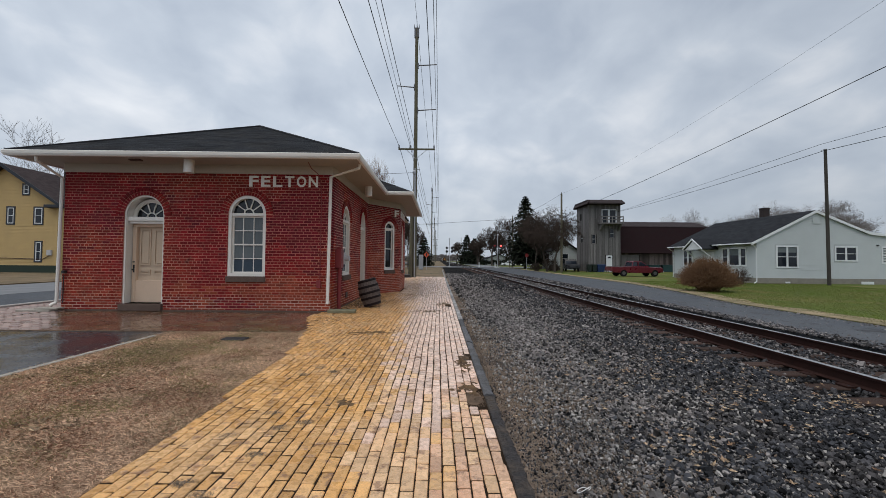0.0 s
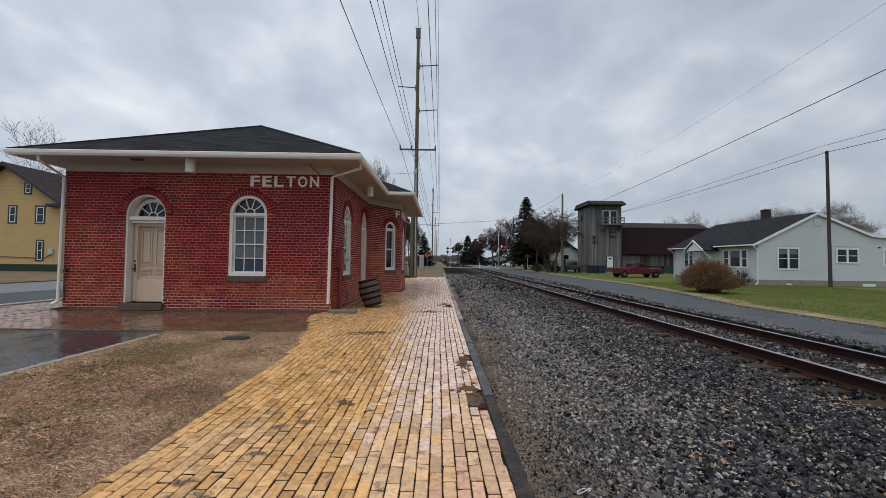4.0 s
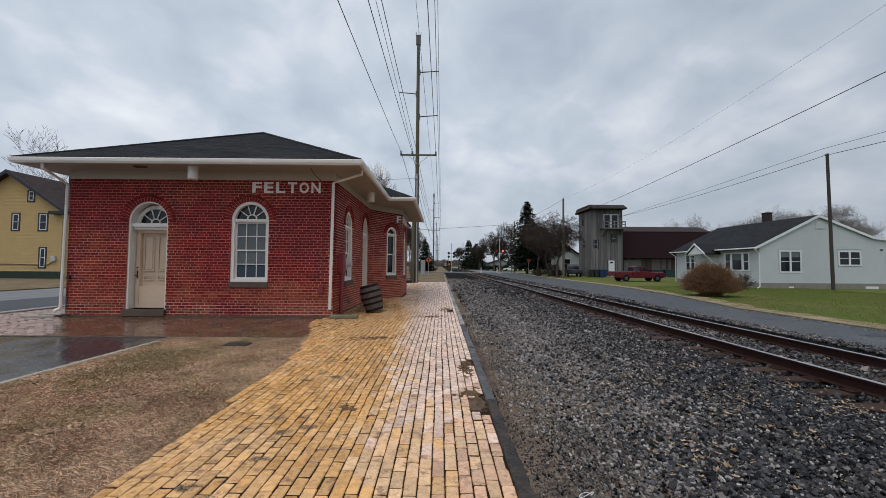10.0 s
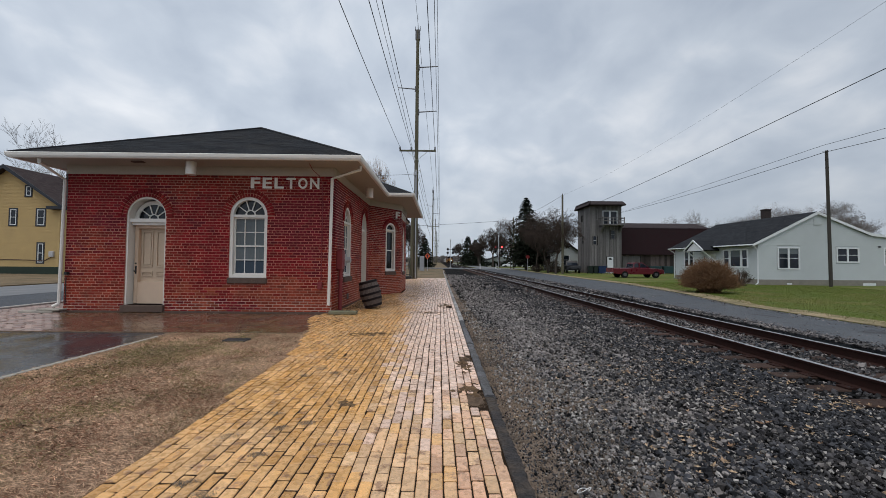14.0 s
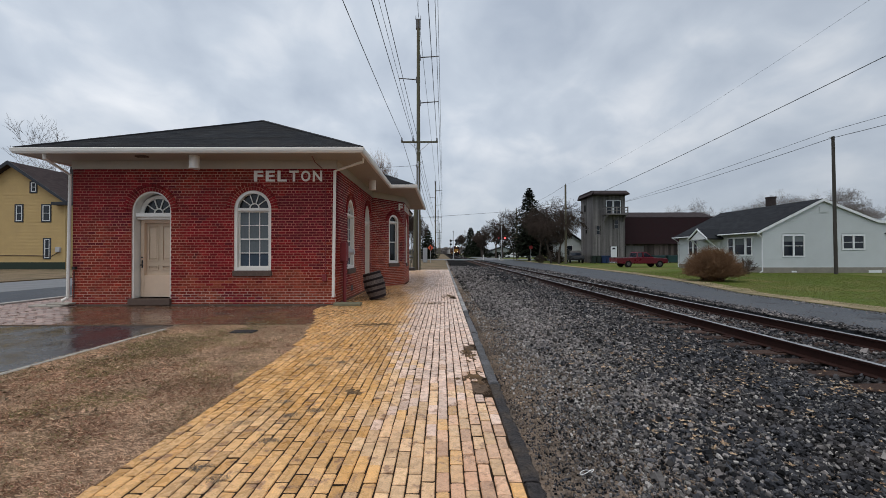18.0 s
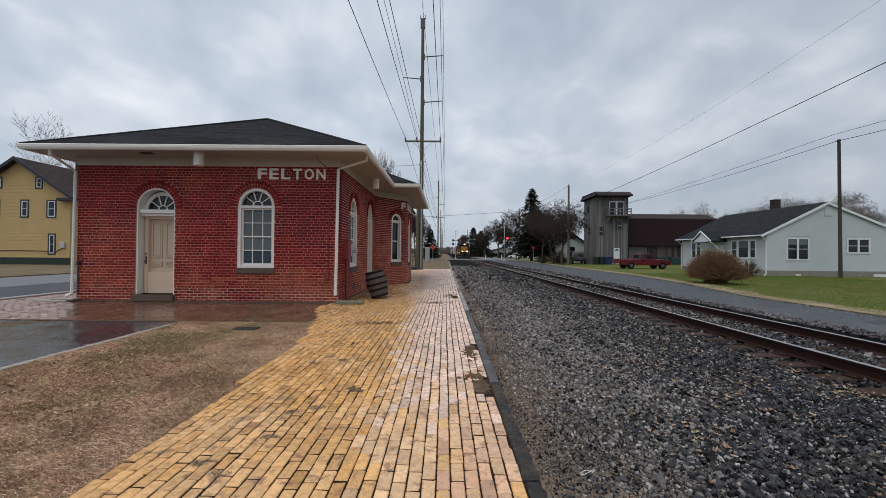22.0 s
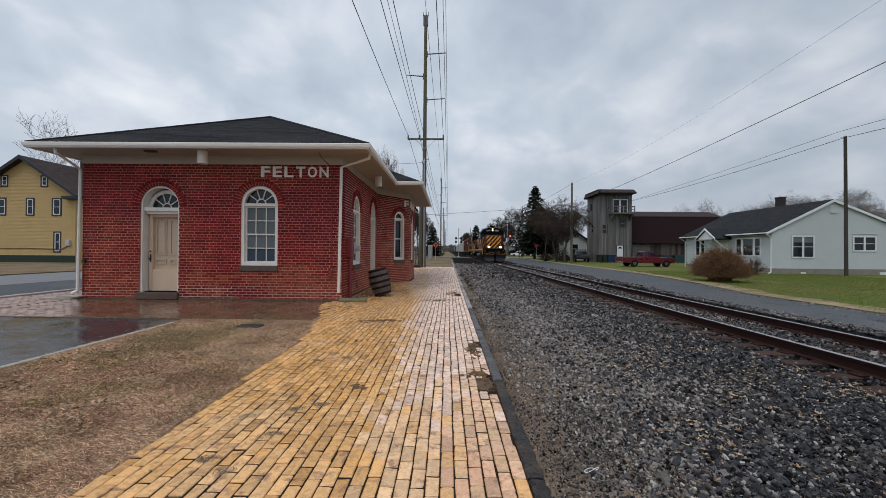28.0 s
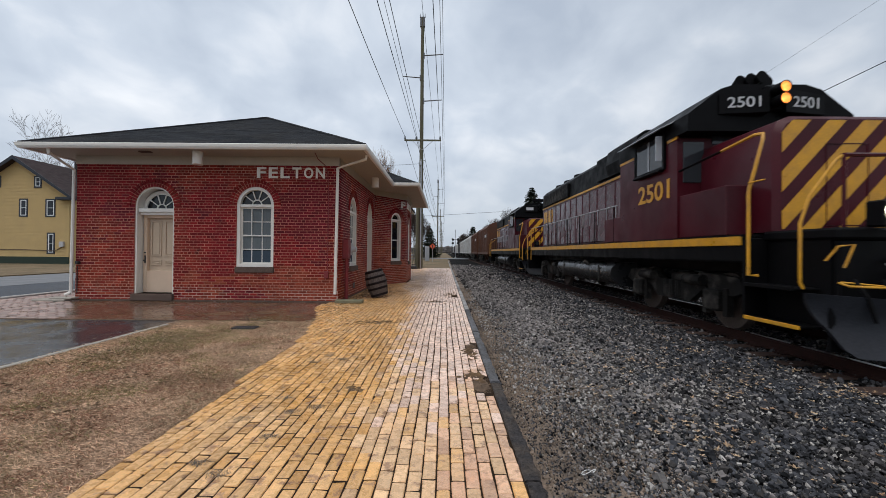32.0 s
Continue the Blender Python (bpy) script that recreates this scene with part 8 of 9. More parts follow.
def truck(parent, y0, base, name="truck", spin=True):
    """A two-axle bogie centred at y0."""
    tr = part(name, Form().cbox(-0.95, 0.95, y0 - 0.35, y0 + 0.35, 0.45, 0.95, 0.05), M_GRIME, parent)
    for s in (-1, 1):
        prof = [(y0 - base / 2 - 0.75, 0.72), (y0 - base / 2 - 0.55, 0.95), (y0 - base / 2 + 0.45, 1.0), (y0 - 0.5, 0.80), (y0 + 0.5, 0.80), (y0 + base / 2 - 0.45, 1.0), (y0 + base / 2 + 0.55, 0.95),
                (y0 + base / 2 + 0.75, 0.72), (y0 + base / 2 + 0.4, 0.62), (y0 + base / 2 - 0.4, 0.66), (y0 + 0.6, 0.40), (y0 - 0.6, 0.40), (y0 - base / 2 + 0.4, 0.66), (y0 - base / 2 - 0.4, 0.62)]
        part("side_frame", Form().prism(prof, 0, s * 1.02 - 0.07, s * 1.02 + 0.07), M_GRIME, tr)
        for a in (-1, 1):
            part("axle_box", Form().cbox(s * 1.12 - 0.1, s * 1.12 + 0.1, y0 + a * base / 2 - 0.2, y0 + a * base / 2 + 0.2, 0.33, 0.72, 0.04), M_GRIME, tr)
            for d in (-0.275, 0.275):
                part("pedestal", Form().box(s * 1.06 - 0.06, s * 1.06 + 0.06, y0 + a * base / 2 + d - 0.055, y0 + a * base / 2 + d + 0.055, 0.25, 0.75), M_GRIME, tr)
            part("brake_cylinder", Form().rod((s * 1.18, y0 + a * base * 0.22, 0.86), (s * 1.18, y0 + a * base * 0.42, 0.86), 0.10, 0.10, 10), M_GRIME, tr)
        for k in (-0.22, 0.0, 0.22):
            part("spring", Form().rod((s * 1.08, y0 + k, 0.46), (s * 1.08, y0 + k, 0.80), 0.075, 0.075, 8), M_GRIME, tr)
    for a in (-1, 1):
        f = Form().rod((-0.8, 0, 0), (0.8, 0, 0), 0.08, 0.08, 8)
        for s in (-1, 1):
            f.rod((s * 0.69, 0, 0), (s * 0.82, 0, 0), 0.53, 0.51, 24)
            f.rod((s * 0.825, 0.26, 0.0), (s * 0.84, 0.26, 0.0), 0.08, 0.08, 6).rod((s * 0.825, -0.26, 0.0), (s * 0.84, -0.26, 0.0), 0.08, 0.08, 6)
        ws = part("wheelset", f, M_WHEELTREAD, tr, at=pose(0, y0 + a * base / 2, 0.51))
        if spin:
            TRUCKS.append((ws, y0 + a * base / 2))
    return tr


def handrail(parent, pts, material=None, r=0.022):
    return part("handrail", Form().pipe(pts, r, 6), material or M_LYELLOW, parent, smooth=50)


def locomotive(label, number):
    """A four-axle road switcher facing -y; the ditch lights stand at y = 0, the rail heads at z = 0."""
    L = thing("locomotive", label, "locomotive", 6.2525, 400, 0.07, "locomotives")
    END = 17.0
    frame_ = part("frame", Form().cbox(-1.5, 1.5, 1.35, END - 0.9, 1.22, 1.62, 0.03).cbox(-0.75, 0.75, 0.1, END, 1.0, 1.5, 0.03).cbox(-1.22, 1.22, 0.0, 1.36, 1.55, 1.70, 0.03).cbox(-1.55, 1.55, END - 1.0, END, 1.5, 1.66, 0.03), M_LBLACK, L)
    for s in (-1, 1):
        part("sill_stripe", Form().cbox(s * 1.51 - 0.02, s * 1.51 + 0.02, 1.40, END - 0.95, 1.49, 1.64, 0.006), M_LYELLOW, L)
        part("walkway", Form().box(min(s * 0.9, s * 1.53), max(s * 0.9, s * 1.53), 1.36, END - 0.9, 1.625, 1.66), M_LBLACK, L)
    # pilot, plough, coupler
    part("pilot", Form().cbox(-1.16, 1.16, 0.06, 0.18, 0.75, 1.56, 0.03), M_LBLACK, L)
    blade, wide_, high_ = Form(), 24, 8
    for back in (0.0, 0.05):
        for a in range(wide_ + 1):
            u = -1 + 2 * a / wide_
            low = 0.12 + 0.30 * max(0.0, abs(u) - 0.80) ** 2 / 0.04
            for b in range(high_ + 1):
                w_b = b / high_
                z = low + (0.88 - 0.10 * (1 - abs(u)) - low) * w_b
                blade.v.append((u * (1.40 + 0.20 * w_b), -0.08 - 0.42 * (1 - abs(u)) ** 0.8 + 0.16 * math.sin(math.pi * w_b * 0.8) + back, z))
    n_b = high_ + 1
    half_v = (wide_ + 1) * n_b
    for a in range(wide_):
        for b in range(high_):
            q = a * n_b + b
            blade.f += [(q, q + n_b, q + n_b + 1, q + 1), (half_v + q, half_v + q + 1, half_v + q + n_b + 1, half_v + q + n_b)]
        for b in (0, high_):
            q = a * n_b + b
            blade.f.append((q, q + n_b, half_v + q + n_b, half_v + q))
    for a in (0, wide_):
        for b in range(high_):
            q = a * n_b + b
            blade.f.append((q, q + 1, half_v + q + 1, half_v + q))
    part("plough", blade, M_PLOW, L, "scuffed blue-grey snow plough with rounded corners", smooth=40)
    # solid black wedge on the blade, painted in for the shaded middle gap
    part("plough_gap", Form().add([(-0.10, -0.515, 0.09), (0.10, -0.515, 0.09), (0.16, -0.42, 0.71), (-0.16, -0.42, 0.71), (-0.10, -0.4, 0.09), (0.10, -0.4, 0.09), (0.16, -0.3, 0.71), (-0.16, -0.3, 0.71)], [(0, 1, 2, 3), (7, 6, 5, 4), (0, 4, 5, 1), (1, 5, 6, 2), (2, 6, 7, 3), (3, 7, 4, 0)]), M_LBLACK, L)
    part("pilot_plate", Form().cbox(-1.35, 1.35, -0.02, 0.02, 0.16, 0.80, 0.01), M_LBLACK, L)
    part("coupler", Form().cbox(-0.14, 0.14, -0.62, 0.1, 0.72, 1.0, 0.05).cbox(-0.2, 0.16, -0.78, -0.52, 0.68, 1.04, 0.06), M_LBLACK, L)
    part("draft_box", Form().cbox(-0.5, 0.5, -0.12, 0.1, 0.62, 1.18, 0.03), M_LBLACK, L)
    part("air_hose", Form().pipe([(-0.75, -0.1, 1.25), (-0.55, -0.2, 1.12), (-0.25, -0.24, 1.16), (0.0, -0.25, 1.27), (0.3, -0.24, 1.2), (0.5, -0.22, 1.05), (0.62, -0.15, 1.1), (0.62, -0.08, 1.3)], 0.013, 6), M_HOSE, L, "pale hanging hose")
    part("coupler_shank", Form().cbox(-0.11, 0.11, -0.55, -0.10, 0.76, 0.96, 0.03), M_GRIME, L)
    part("cut_bar", Form().pipe([(-1.30, -0.08, 1.02), (-1.25, -0.16, 0.98), (-0.25, -0.22, 0.95), (-0.15, -0.40, 1.02)], 0.015, 6), M_LYELLOW, L)
    part("cut_bar", Form().pipe([(1.30, -0.08, 1.02), (1.25, -0.16, 0.98), (0.25, -0.22, 0.95)], 0.015, 6), M_LYELLOW, L)
    for x in (-0.55, -0.42, 0.42, 0.55):
        part("hose_cock", Form().rod((x, -0.02, 1.30), (x, -0.14, 1.30), 0.035, 0.03, 8).rod((x, -0.12, 1.30), (x, -0.14, 1.12), 0.022, 0.022, 6), M_GRIME, L)
    for x in (-1.05, -0.7, 0.75, 1.1):
        part("air_hose", Form().pipe([(x, -0.02, 1.05), (x + 0.02, -0.16, 0.85), (x + 0.08, -0.2, 0.55)], 0.025, 6), M_LBLACK, L)
    for s in (-1, 1):
        part("grab_iron", Form().pipe([(s * 1.2, -0.02, 1.02), (s * 0.75, -0.08, 0.98)], 0.012, 5), M_LYELLOW, L)
        part("cut_lever", Form().pipe([(s * 1.42, -0.04, 1.28), (s * 1.34, -0.12, 1.46), (s * 1.15, -0.12, 1.48), (s * 1.25, -0.1, 1.2)], 0.014, 5), M_LYELLOW, L)
        # step wells
        for z, d in ((0.43, 0.0), (0.92, 0.1)):
            part("step", Form().cbox(s * 1.36 - 0.17, s * 1.36 + 0.17, 0.22 + d, 1.30, z - 0.03, z, 0.008), M_LBLACK, L)
            part("step_edge", Form().cbox(s * 1.54 - 0.015, s * 1.54 + 0.015, 0.22 + d, 1.30, z - 0.04, z + 0.012, 0.004), M_LYELLOW if z < 0.6 else M_LBLACK, L)
        part("step_side", Form().box(s * 1.36 - 0.17, s * 1.36 + 0.17, 1.30, 1.36, 0.40, 1.56), M_LBLACK, L)
        part("step_back", Form().box(min(s * 1.08, s * 1.18), max(s * 1.08, s * 1.18), 0.16, 1.36, 0.40, 1.56), M_LBLACK, L)
        lamp = part("ditch_light", Form().cbox(s * 0.765 - 0.12, s * 0.765 + 0.12, 0.0, 0.22, 1.70, 2.02, 0.02), M_LBLACK, L)
        part("lens", Form().rod((s * 0.765, -0.03, 1.89), (s * 0.765, 0.02, 1.89), 0.080, 0.085, 16), M_LAMP, lamp, "glowing white lens")
        # handrails
        handrail(L, [(s * 1.5, 0.2, 0.92), (s * 1.54, 0.2, 1.0), (s * 1.54, 0.2, 1.75), (s * 1.42, 0.2, 2.10), (s * 1.12, 0.15, 2.56), (s * 1.05, 0.12, 2.62)])
        handrail(L, [(s * 1.05, 0.12, 2.62), (s * 0.36, 0.10, 2.62), (s * 0.32, 0.10, 2.58), (s * 0.32, 0.10, 1.70)], M_MAROON, 0.026)
        handrail(L, [(s * 1.05, 0.12, 1.70), (s * 1.05, 0.12, 2.64)], M_MAROON, 0.028)
        if s < 0:
            handrail(L, [(-1.40, 1.2, 1.04), (-1.54, 1.2, 1.04), (-1.54, 1.2, 2.30), (-1.50, 1.15, 2.55), (-1.40, 1.1, 3.05), (-1.36, 1.15, 3.15), (-1.36, 1.35, 3.18), (-1.40, 2.0, 3.10)], None, 0.026)
            handrail(L, [(-1.40, 2.0, 3.10), (-1.50, 3.2, 2.95)], M_LBLACK)
        else:
            handrail(L, [(1.40, 1.2, 1.04), (1.54, 1.2, 1.04), (1.54, 1.2, 2.55), (1.50, 3.0, 2.60)], None, 0.024)
        handrail(L, [(s * 1.54, 1.2, 2.42), (s * 1.54, 0.86, 2.42)], None, 0.012)
        rail_y = [6.0 + 1.35 * k for k in range(8)]
        for y in rail_y:
            part("stanchion", Form().rod((s * 1.50, y, 1.6), (s * 1.50, y, 2.62), 0.018, 0.018, 5), M_LBLACK, L)
        handrail(L, [(s * 1.50, 5.75, 2.62), (s * 1.50, END - 1.2, 2.62)], M_STEEL, 0.018)
    part("gate_chain", Form().pipe([(-0.32, 0.1, 2.5), (-0.15, 0.08, 2.42), (0.15, 0.08, 2.42), (0.32, 0.1, 2.5)], 0.012, 5), M_LBLACK, L)
    part("mu_stand", Form().cbox(0.55, 0.9, 0.3, 0.5, 1.7, 2.2, 0.02), M_MAROON, L)
    # nose with stripes
    NX, NY, NT = 1.07, 1.3, 3.48
    outline = [(-NX, 1.70), (NX, 1.70), (NX, NT - 0.26), (NX - 0.08, NT - 0.08), (NX - 0.26, NT), (-NX + 0.26, NT), (-NX + 0.08, NT - 0.08), (-NX, NT - 0.26)]
    f = Form()
    k = len(outline)
    small = [(x * 0.93, 1.70 + (z - 1.70) * 0.965) for x, z in outline]
    f.add([(x, NY, z) for x, z in small] + [(x, NY + 0.08, z) for x, z in outline] + [(x, 3.05, z) for x, z in outline], [tuple(range(k))] + [(r * k + i, r * k + (i + 1) % k, (r + 1) * k + (i + 1) % k, (r + 1) * k + i) for r in (0, 1) for i in range(k)])
    nose = part("nose", f, M_MAROON, L, "maroon low nose with yellow diagonal stripes", smooth=30)
    sx, s0, s1 = NX * 0.915, 1.74, 1.70 + (NT - 1.70) * 0.955
    for i in range(-4, 9):
        poly = band(-sx, sx, s0, s1, 1.12, 1.0 + i * 0.60, 1.0 + i * 0.60 + 0.31)
        if len(poly) > 2:
            part("stripe", Form().prism(poly, 1, NY - 0.006, NY + 0.004), M_LYELLOW, nose)
    part("nose_door", Form().ring([(-0.32, 1.8), (-0.32, 3.05), (0.32, 3.05), (0.32, 1.8), (-0.32, 1.8)], [(-0.308, 1.812), (-0.308, 3.038), (0.308, 3.038), (0.308, 1.812), (-0.308, 1.812)], 1, NY - 0.014, NY + 0.004), M_MAROON, nose)
    # cab
    CX, C0, C1 = 1.53, 3.05, 5.55
    roofp = [(-1.555, 3.66), (-1.54, 3.98), (-0.94, 4.45), (-0.66, 4.54), (0.66, 4.54), (0.94, 4.45), (1.54, 3.98), (1.555, 3.66)]
    cabp = part("cab", Form().box(-CX, CX, C0, C1, 1.66, 3.62), M_MAROON, L, "maroon cab with black roof")
    part("cab_roof", Form().prism(roofp, 1, C0 - 0.36, C1 + 0.05).prism([(-1.5, 3.62), (1.5, 3.62), (1.5, 3.72), (-1.5, 3.72)], 1, C0 + 0.01, C1), M_LBLACK, cabp)
    for s in (-1, 1):
        part("roof_stripe", Form().box(s * CX - 0.012, s * CX + 0.012, C0, C0 + 0.34, 3.60, 3.68), M_LYELLOW, cabp)
        part("roof_stripe", Form().box(s * CX - 0.012, s * CX + 0.012, C1 - 0.75, C1, 3.60, 3.68), M_LYELLOW, cabp)
        win = part("side_window", Form().box(s * CX - 0.03, s * CX + 0.03, 3.50, 4.64, 3.16, 3.82), M_CABGLASS, cabp)
        part("window_frame", Form().ring([(3.44, 3.10), (3.44, 3.88), (4.70, 3.88), (4.70, 3.10), (3.44, 3.10)], [(3.50, 3.16), (3.50, 3.82), (4.64, 3.82), (4.64, 3.16), (3.50, 3.16)], 0, s * CX - 0.05, s * CX + 0.05), M_LBLACK, win)
        part("window_bar", Form().box(s * CX - 0.042, s * CX + 0.042, 4.04, 4.10, 3.16, 3.82), M_STEEL, win)
        part("arm_rest", Form().cbox(s * 1.60 - 0.05, s * 1.60 + 0.05, 3.5, 4.64, 3.06, 3.11, 0.015), M_LBLACK, win)
        part("mirror", Form().box(s * 1.72 - 0.06, s * 1.72 + 0.06, 3.36, 3.39, 3.25, 3.75), M_STEEL, cabp)
        part("sunshade", Form().prism([(s * 1.50, 4.02), (s * 1.82, 3.86), (s * 1.82, 3.84), (s * 1.50, 3.99)], 1, 3.20, 5.05), M_STEEL, cabp, "pale steel sunshade over the cab window")
        part("front_window", Form().cbox(s * 1.22 - 0.2, s * 1.22 + 0.2, C0 - 0.02, C0 + 0.01, 2.75, 3.55, 0.006), M_CABGLASS, cabp)
        part("windscreen", Form().cbox(s * 0.5 - 0.36, s * 0.5 + 0.36, C0 - 0.02, C0 + 0.01, 3.50, 3.82, 0.006), M_CABGLASS, cabp)
        nb = part("number_board", Form().add([(s * 0.15, C0 - 0.52, 3.97), (s * 0.98, C0 - 0.38, 3.97), (s * 0.98, C0 - 0.38, 4.33), (s * 0.15, C0 - 0.52, 4.40), (s * 0.15, C0 - 0.3, 3.93), (s * 0.98, C0 - 0.3, 3.93), (s * 0.98, C0 - 0.3, 4.36), (s * 0.15, C0 - 0.3, 4.46)],
                                             [(0, 1, 2, 3), (4, 7, 6, 5), (0, 4, 5, 1), (1, 5, 6, 2), (2, 6, 7, 3), (3, 7, 4, 0)]), M_LBLACK, cabp, "black number board")
        dirv = Vector((s * 0.83, 0.14, 0)).normalized()
        if number:
            t_ = fitted(text_form(number, 0.3, 0.004, 0.003), 0.0, 0.56, 0.0, 0.20, 0.0)
            mid_ = Vector((s * 0.57, C0 - 0.449, 4.05))
            ang = math.degrees(math.atan2(dirv.y, dirv.x)) if s > 0 else math.degrees(math.atan2(-dirv.y, -dirv.x))
            part("number", t_, M_LWHITE, nb, at=Matrix.Translation(mid_ + (-dirv if s > 0 else dirv) * 0.28 + Vector((0, -0.01, 0.02))) @ pose(0, 0, 0, 0, 0, ang))
            u_ = fitted(text_form(number, 0.4, 0.003, 0.008), 0.0, 1.28, 0.0, 0.41, 0.0)
            part("number", u_, M_LYELLOW, cabp, at=Matrix.Translation((s * (CX + 0.006), 4.58 if s < 0 else 3.30, 2.48)) @ pose(0, 0, 0, 0, 0, -90 if s < 0 else 90))
        else:
            part("number_bar", Form().box(s * 0.57 - 0.3, s * 0.57 + 0.3, C0 - 0.475, C0 - 0.455, 4.08, 4.26), M_LWHITE, nb)
    hl = part("headlight", Form().cbox(-0.16, 0.16, C0 - 0.44, C0 - 0.1, 4.02, 4.50, 0.03), M_LBLACK, cabp)
    for z in (4.16, 4.37):
        part("reflector", Form().lathe([(0.094, 0.25), (0.085, 0.12), (0.06, 0.03), (0.03, 0.0), (0.0, 0.0)], (0, 0, 0), 16), M_AMBER, hl, "glowing amber reflector", at=pose(0, C0 - 0.435, z, 90))
        part("lens", Form().rod((0, C0 - 0.47, z), (0, C0 - 0.44, z), 0.028, 0.028, 12), M_BULB, hl, "glowing warm bulb")
        part("rim", Form().lathe([(0.095, 0.0), (0.105, 0.0), (0.105, 0.27), (0.096, 0.27)], (0, 0, 0), 16), M_LBLACK, hl, at=pose(0, C0 - 0.43, z, 90))
    hn = part("horn", Form().rod((0, C0 + 0.35, 4.45), (0, C0 + 0.35, 4.68), 0.05, 0.05, 8).box(-0.3, 0.3, C0 + 0.3, C0 + 0.4, 4.62, 4.70), M_LBLACK, cabp)
    for x in (-0.26, -0.13, 0.0, 0.14, 0.28):
        part("trumpet", Form().rod((x, C0 + 0.35, 4.70), (x, C0 - 0.12 + abs(x) * 0.8, 4.78), 0.035, 0.09, 10).rod((x, C0 - 0.12 + abs(x) * 0.8, 4.78), (x, C0 - 0.16 + abs(x) * 0.8, 4.78), 0.09, 0.11, 10), M_LBLACK, hn)
    for s in (-1, 1):
        part("tool_box", Form().cbox(min(s * 1.0, s * 1.50), max(s * 1.0, s * 1.50), 1.75, C0 - 0.01, 1.66, 2.48, 0.015), M_MAROON, L)
        part("lower_box", Form().cbox(min(s * 1.0, s * 1.51), max(s * 1.0, s * 1.51), C1 + 0.01, C1 + 1.0, 1.66, 2.3, 0.015), M_MAROON, L)
    # long hood
    H0, H1, HX = C1 - 0.1, END - 1.05, 0.94
    hood_ = part("long_hood", Form().cbox(-HX, HX, H0, H1, 1.66, 3.58, 0.02), M_MAROON, L, "maroon long hood with rows of doors")
    part("hood_top", Form().prism([(-HX - 0.01, 3.64), (HX + 0.01, 3.64), (HX - 0.02, 4.32), (HX - 0.22, 4.50), (-HX + 0.22, 4.50), (-HX + 0.02, 4.32)], 1, H0, H1), M_LBLACK, hood_)
    for s in (-1, 1):
        part("hood_stripe", Form().box(s * (HX + 0.008) - 0.012, s * (HX + 0.008) + 0.012, H0, H1, 3.575, 3.645), M_LYELLOW, hood_)
        for j in range(14):
            y = H0 + 0.35 + j * 0.70
            if y + 0.6 < H1:
                d_ = part("hood_door", Form().cbox(s * (HX + 0.012) - 0.018, s * (HX + 0.012) + 0.018, y, y + 0.62, 1.75, 3.50, 0.012), M_HOOD, hood_)
                # glossy rod added between doors to catch the sky as a bright streak
                part("door_post", Form().rod((s * (HX + 0.02), y - 0.04, 1.75), (s * (HX + 0.02), y - 0.04, 3.50), 0.034, 0.034, 10), M_HOOD, hood_, smooth=50)
                part("door_latch", Form().box(s * (HX + 0.04) - 0.015, s * (HX + 0.04) + 0.015, y + 0.54, y + 0.58, 2.3, 2.8), M_STEEL, d_)
        part("air_intake", Form().cbox(s * 0.93 - 0.1, s * 0.93 + 0.1, H0 + 1.0, H0 + 3.0, 3.70, 4.42, 0.02), M_LBLACK, hood_)
        part("radiator", Form().cbox(s * 0.97 - 0.06, s * 0.97 + 0.06, H1 - 4.4, H1 - 0.4, 3.66, 4.24, 0.02), M_LBLACK, hood_)
        rows_ = Form()
        for j in range(10):
            rows_.box(s * 1.035 - 0.006, s * 1.035 + 0.006, H1 - 4.3, H1 - 0.5, 3.70 + j * 0.052, 3.72 + j * 0.052)
        part("radiator_slats", rows_, M_GRIME, hood_, kind="stuff")
        # name on the hood in plain bars
        for j in range(4):
            part("name_bar", Form().box(s * (HX + 0.034) - 0.004, s * (HX + 0.034) + 0.004, 14.0 + j * 0.42, 14.3 + j * 0.42, 2.85, 3.42), M_LYELLOW, hood_)
    part("filter_box", Form().prism([(-1.02, 3.70), (1.02, 3.70), (1.10, 4.05), (1.02, 4.46), (0.8, 4.62), (-0.8, 4.62), (-1.02, 4.46), (-1.10, 4.05)], 1, H0 + 0.25, H0 + 2.1), M_LBLACK, hood_, "black bulging air filter box")
    for y in (9.0, 12.0, 13.4, 14.7):
        part("roof_fan", Form().rod((0, y, 4.48), (0, y, 4.66), 0.62, 0.60, 20), M_LBLACK, hood_)
    part("exhaust", Form().cbox(-0.3, 0.3, 10.0, 10.7, 4.48, 4.72, 0.03), M_GRIME, hood_)
    # tank and gear
    tank = part("fuel_tank", Form().prism([(-1.20, 1.10), (1.20, 1.10), (1.36, 1.06), (1.48, 0.94), (1.50, 0.78), (1.42, 0.62), (1.20, 0.48), (0.9, 0.42), (-0.9, 0.42), (-1.20, 0.48), (-1.42, 0.62), (-1.50, 0.78), (-1.48, 0.94), (-1.36, 1.06)], 1, 6.2, 11.3), M_TANK, L, "dark grey rounded fuel tank", smooth=40)
    for s in (-1, 1):
        part("filler", Form().rod((s * 1.40, 8.2, 1.02), (s * 1.52, 8.2, 1.10), 0.06, 0.06, 10), M_GRIME, tank)
        part("tank_strap", Form().box(s * 1.50 - 0.012, s * 1.50 + 0.012, 7.0, 7.06, 0.55, 1.0).box(s * 1.50 - 0.012, s * 1.50 + 0.012, 10.4, 10.46, 0.55, 1.0), M_GRIME, tank)
    for s in (-1, 1):
        part("air_reservoir", Form().rod((s * 1.25, 7.6, 1.36), (s * 1.25, 11.0, 1.36), 0.15, 0.15, 12), M_TANK, tank, smooth=40)
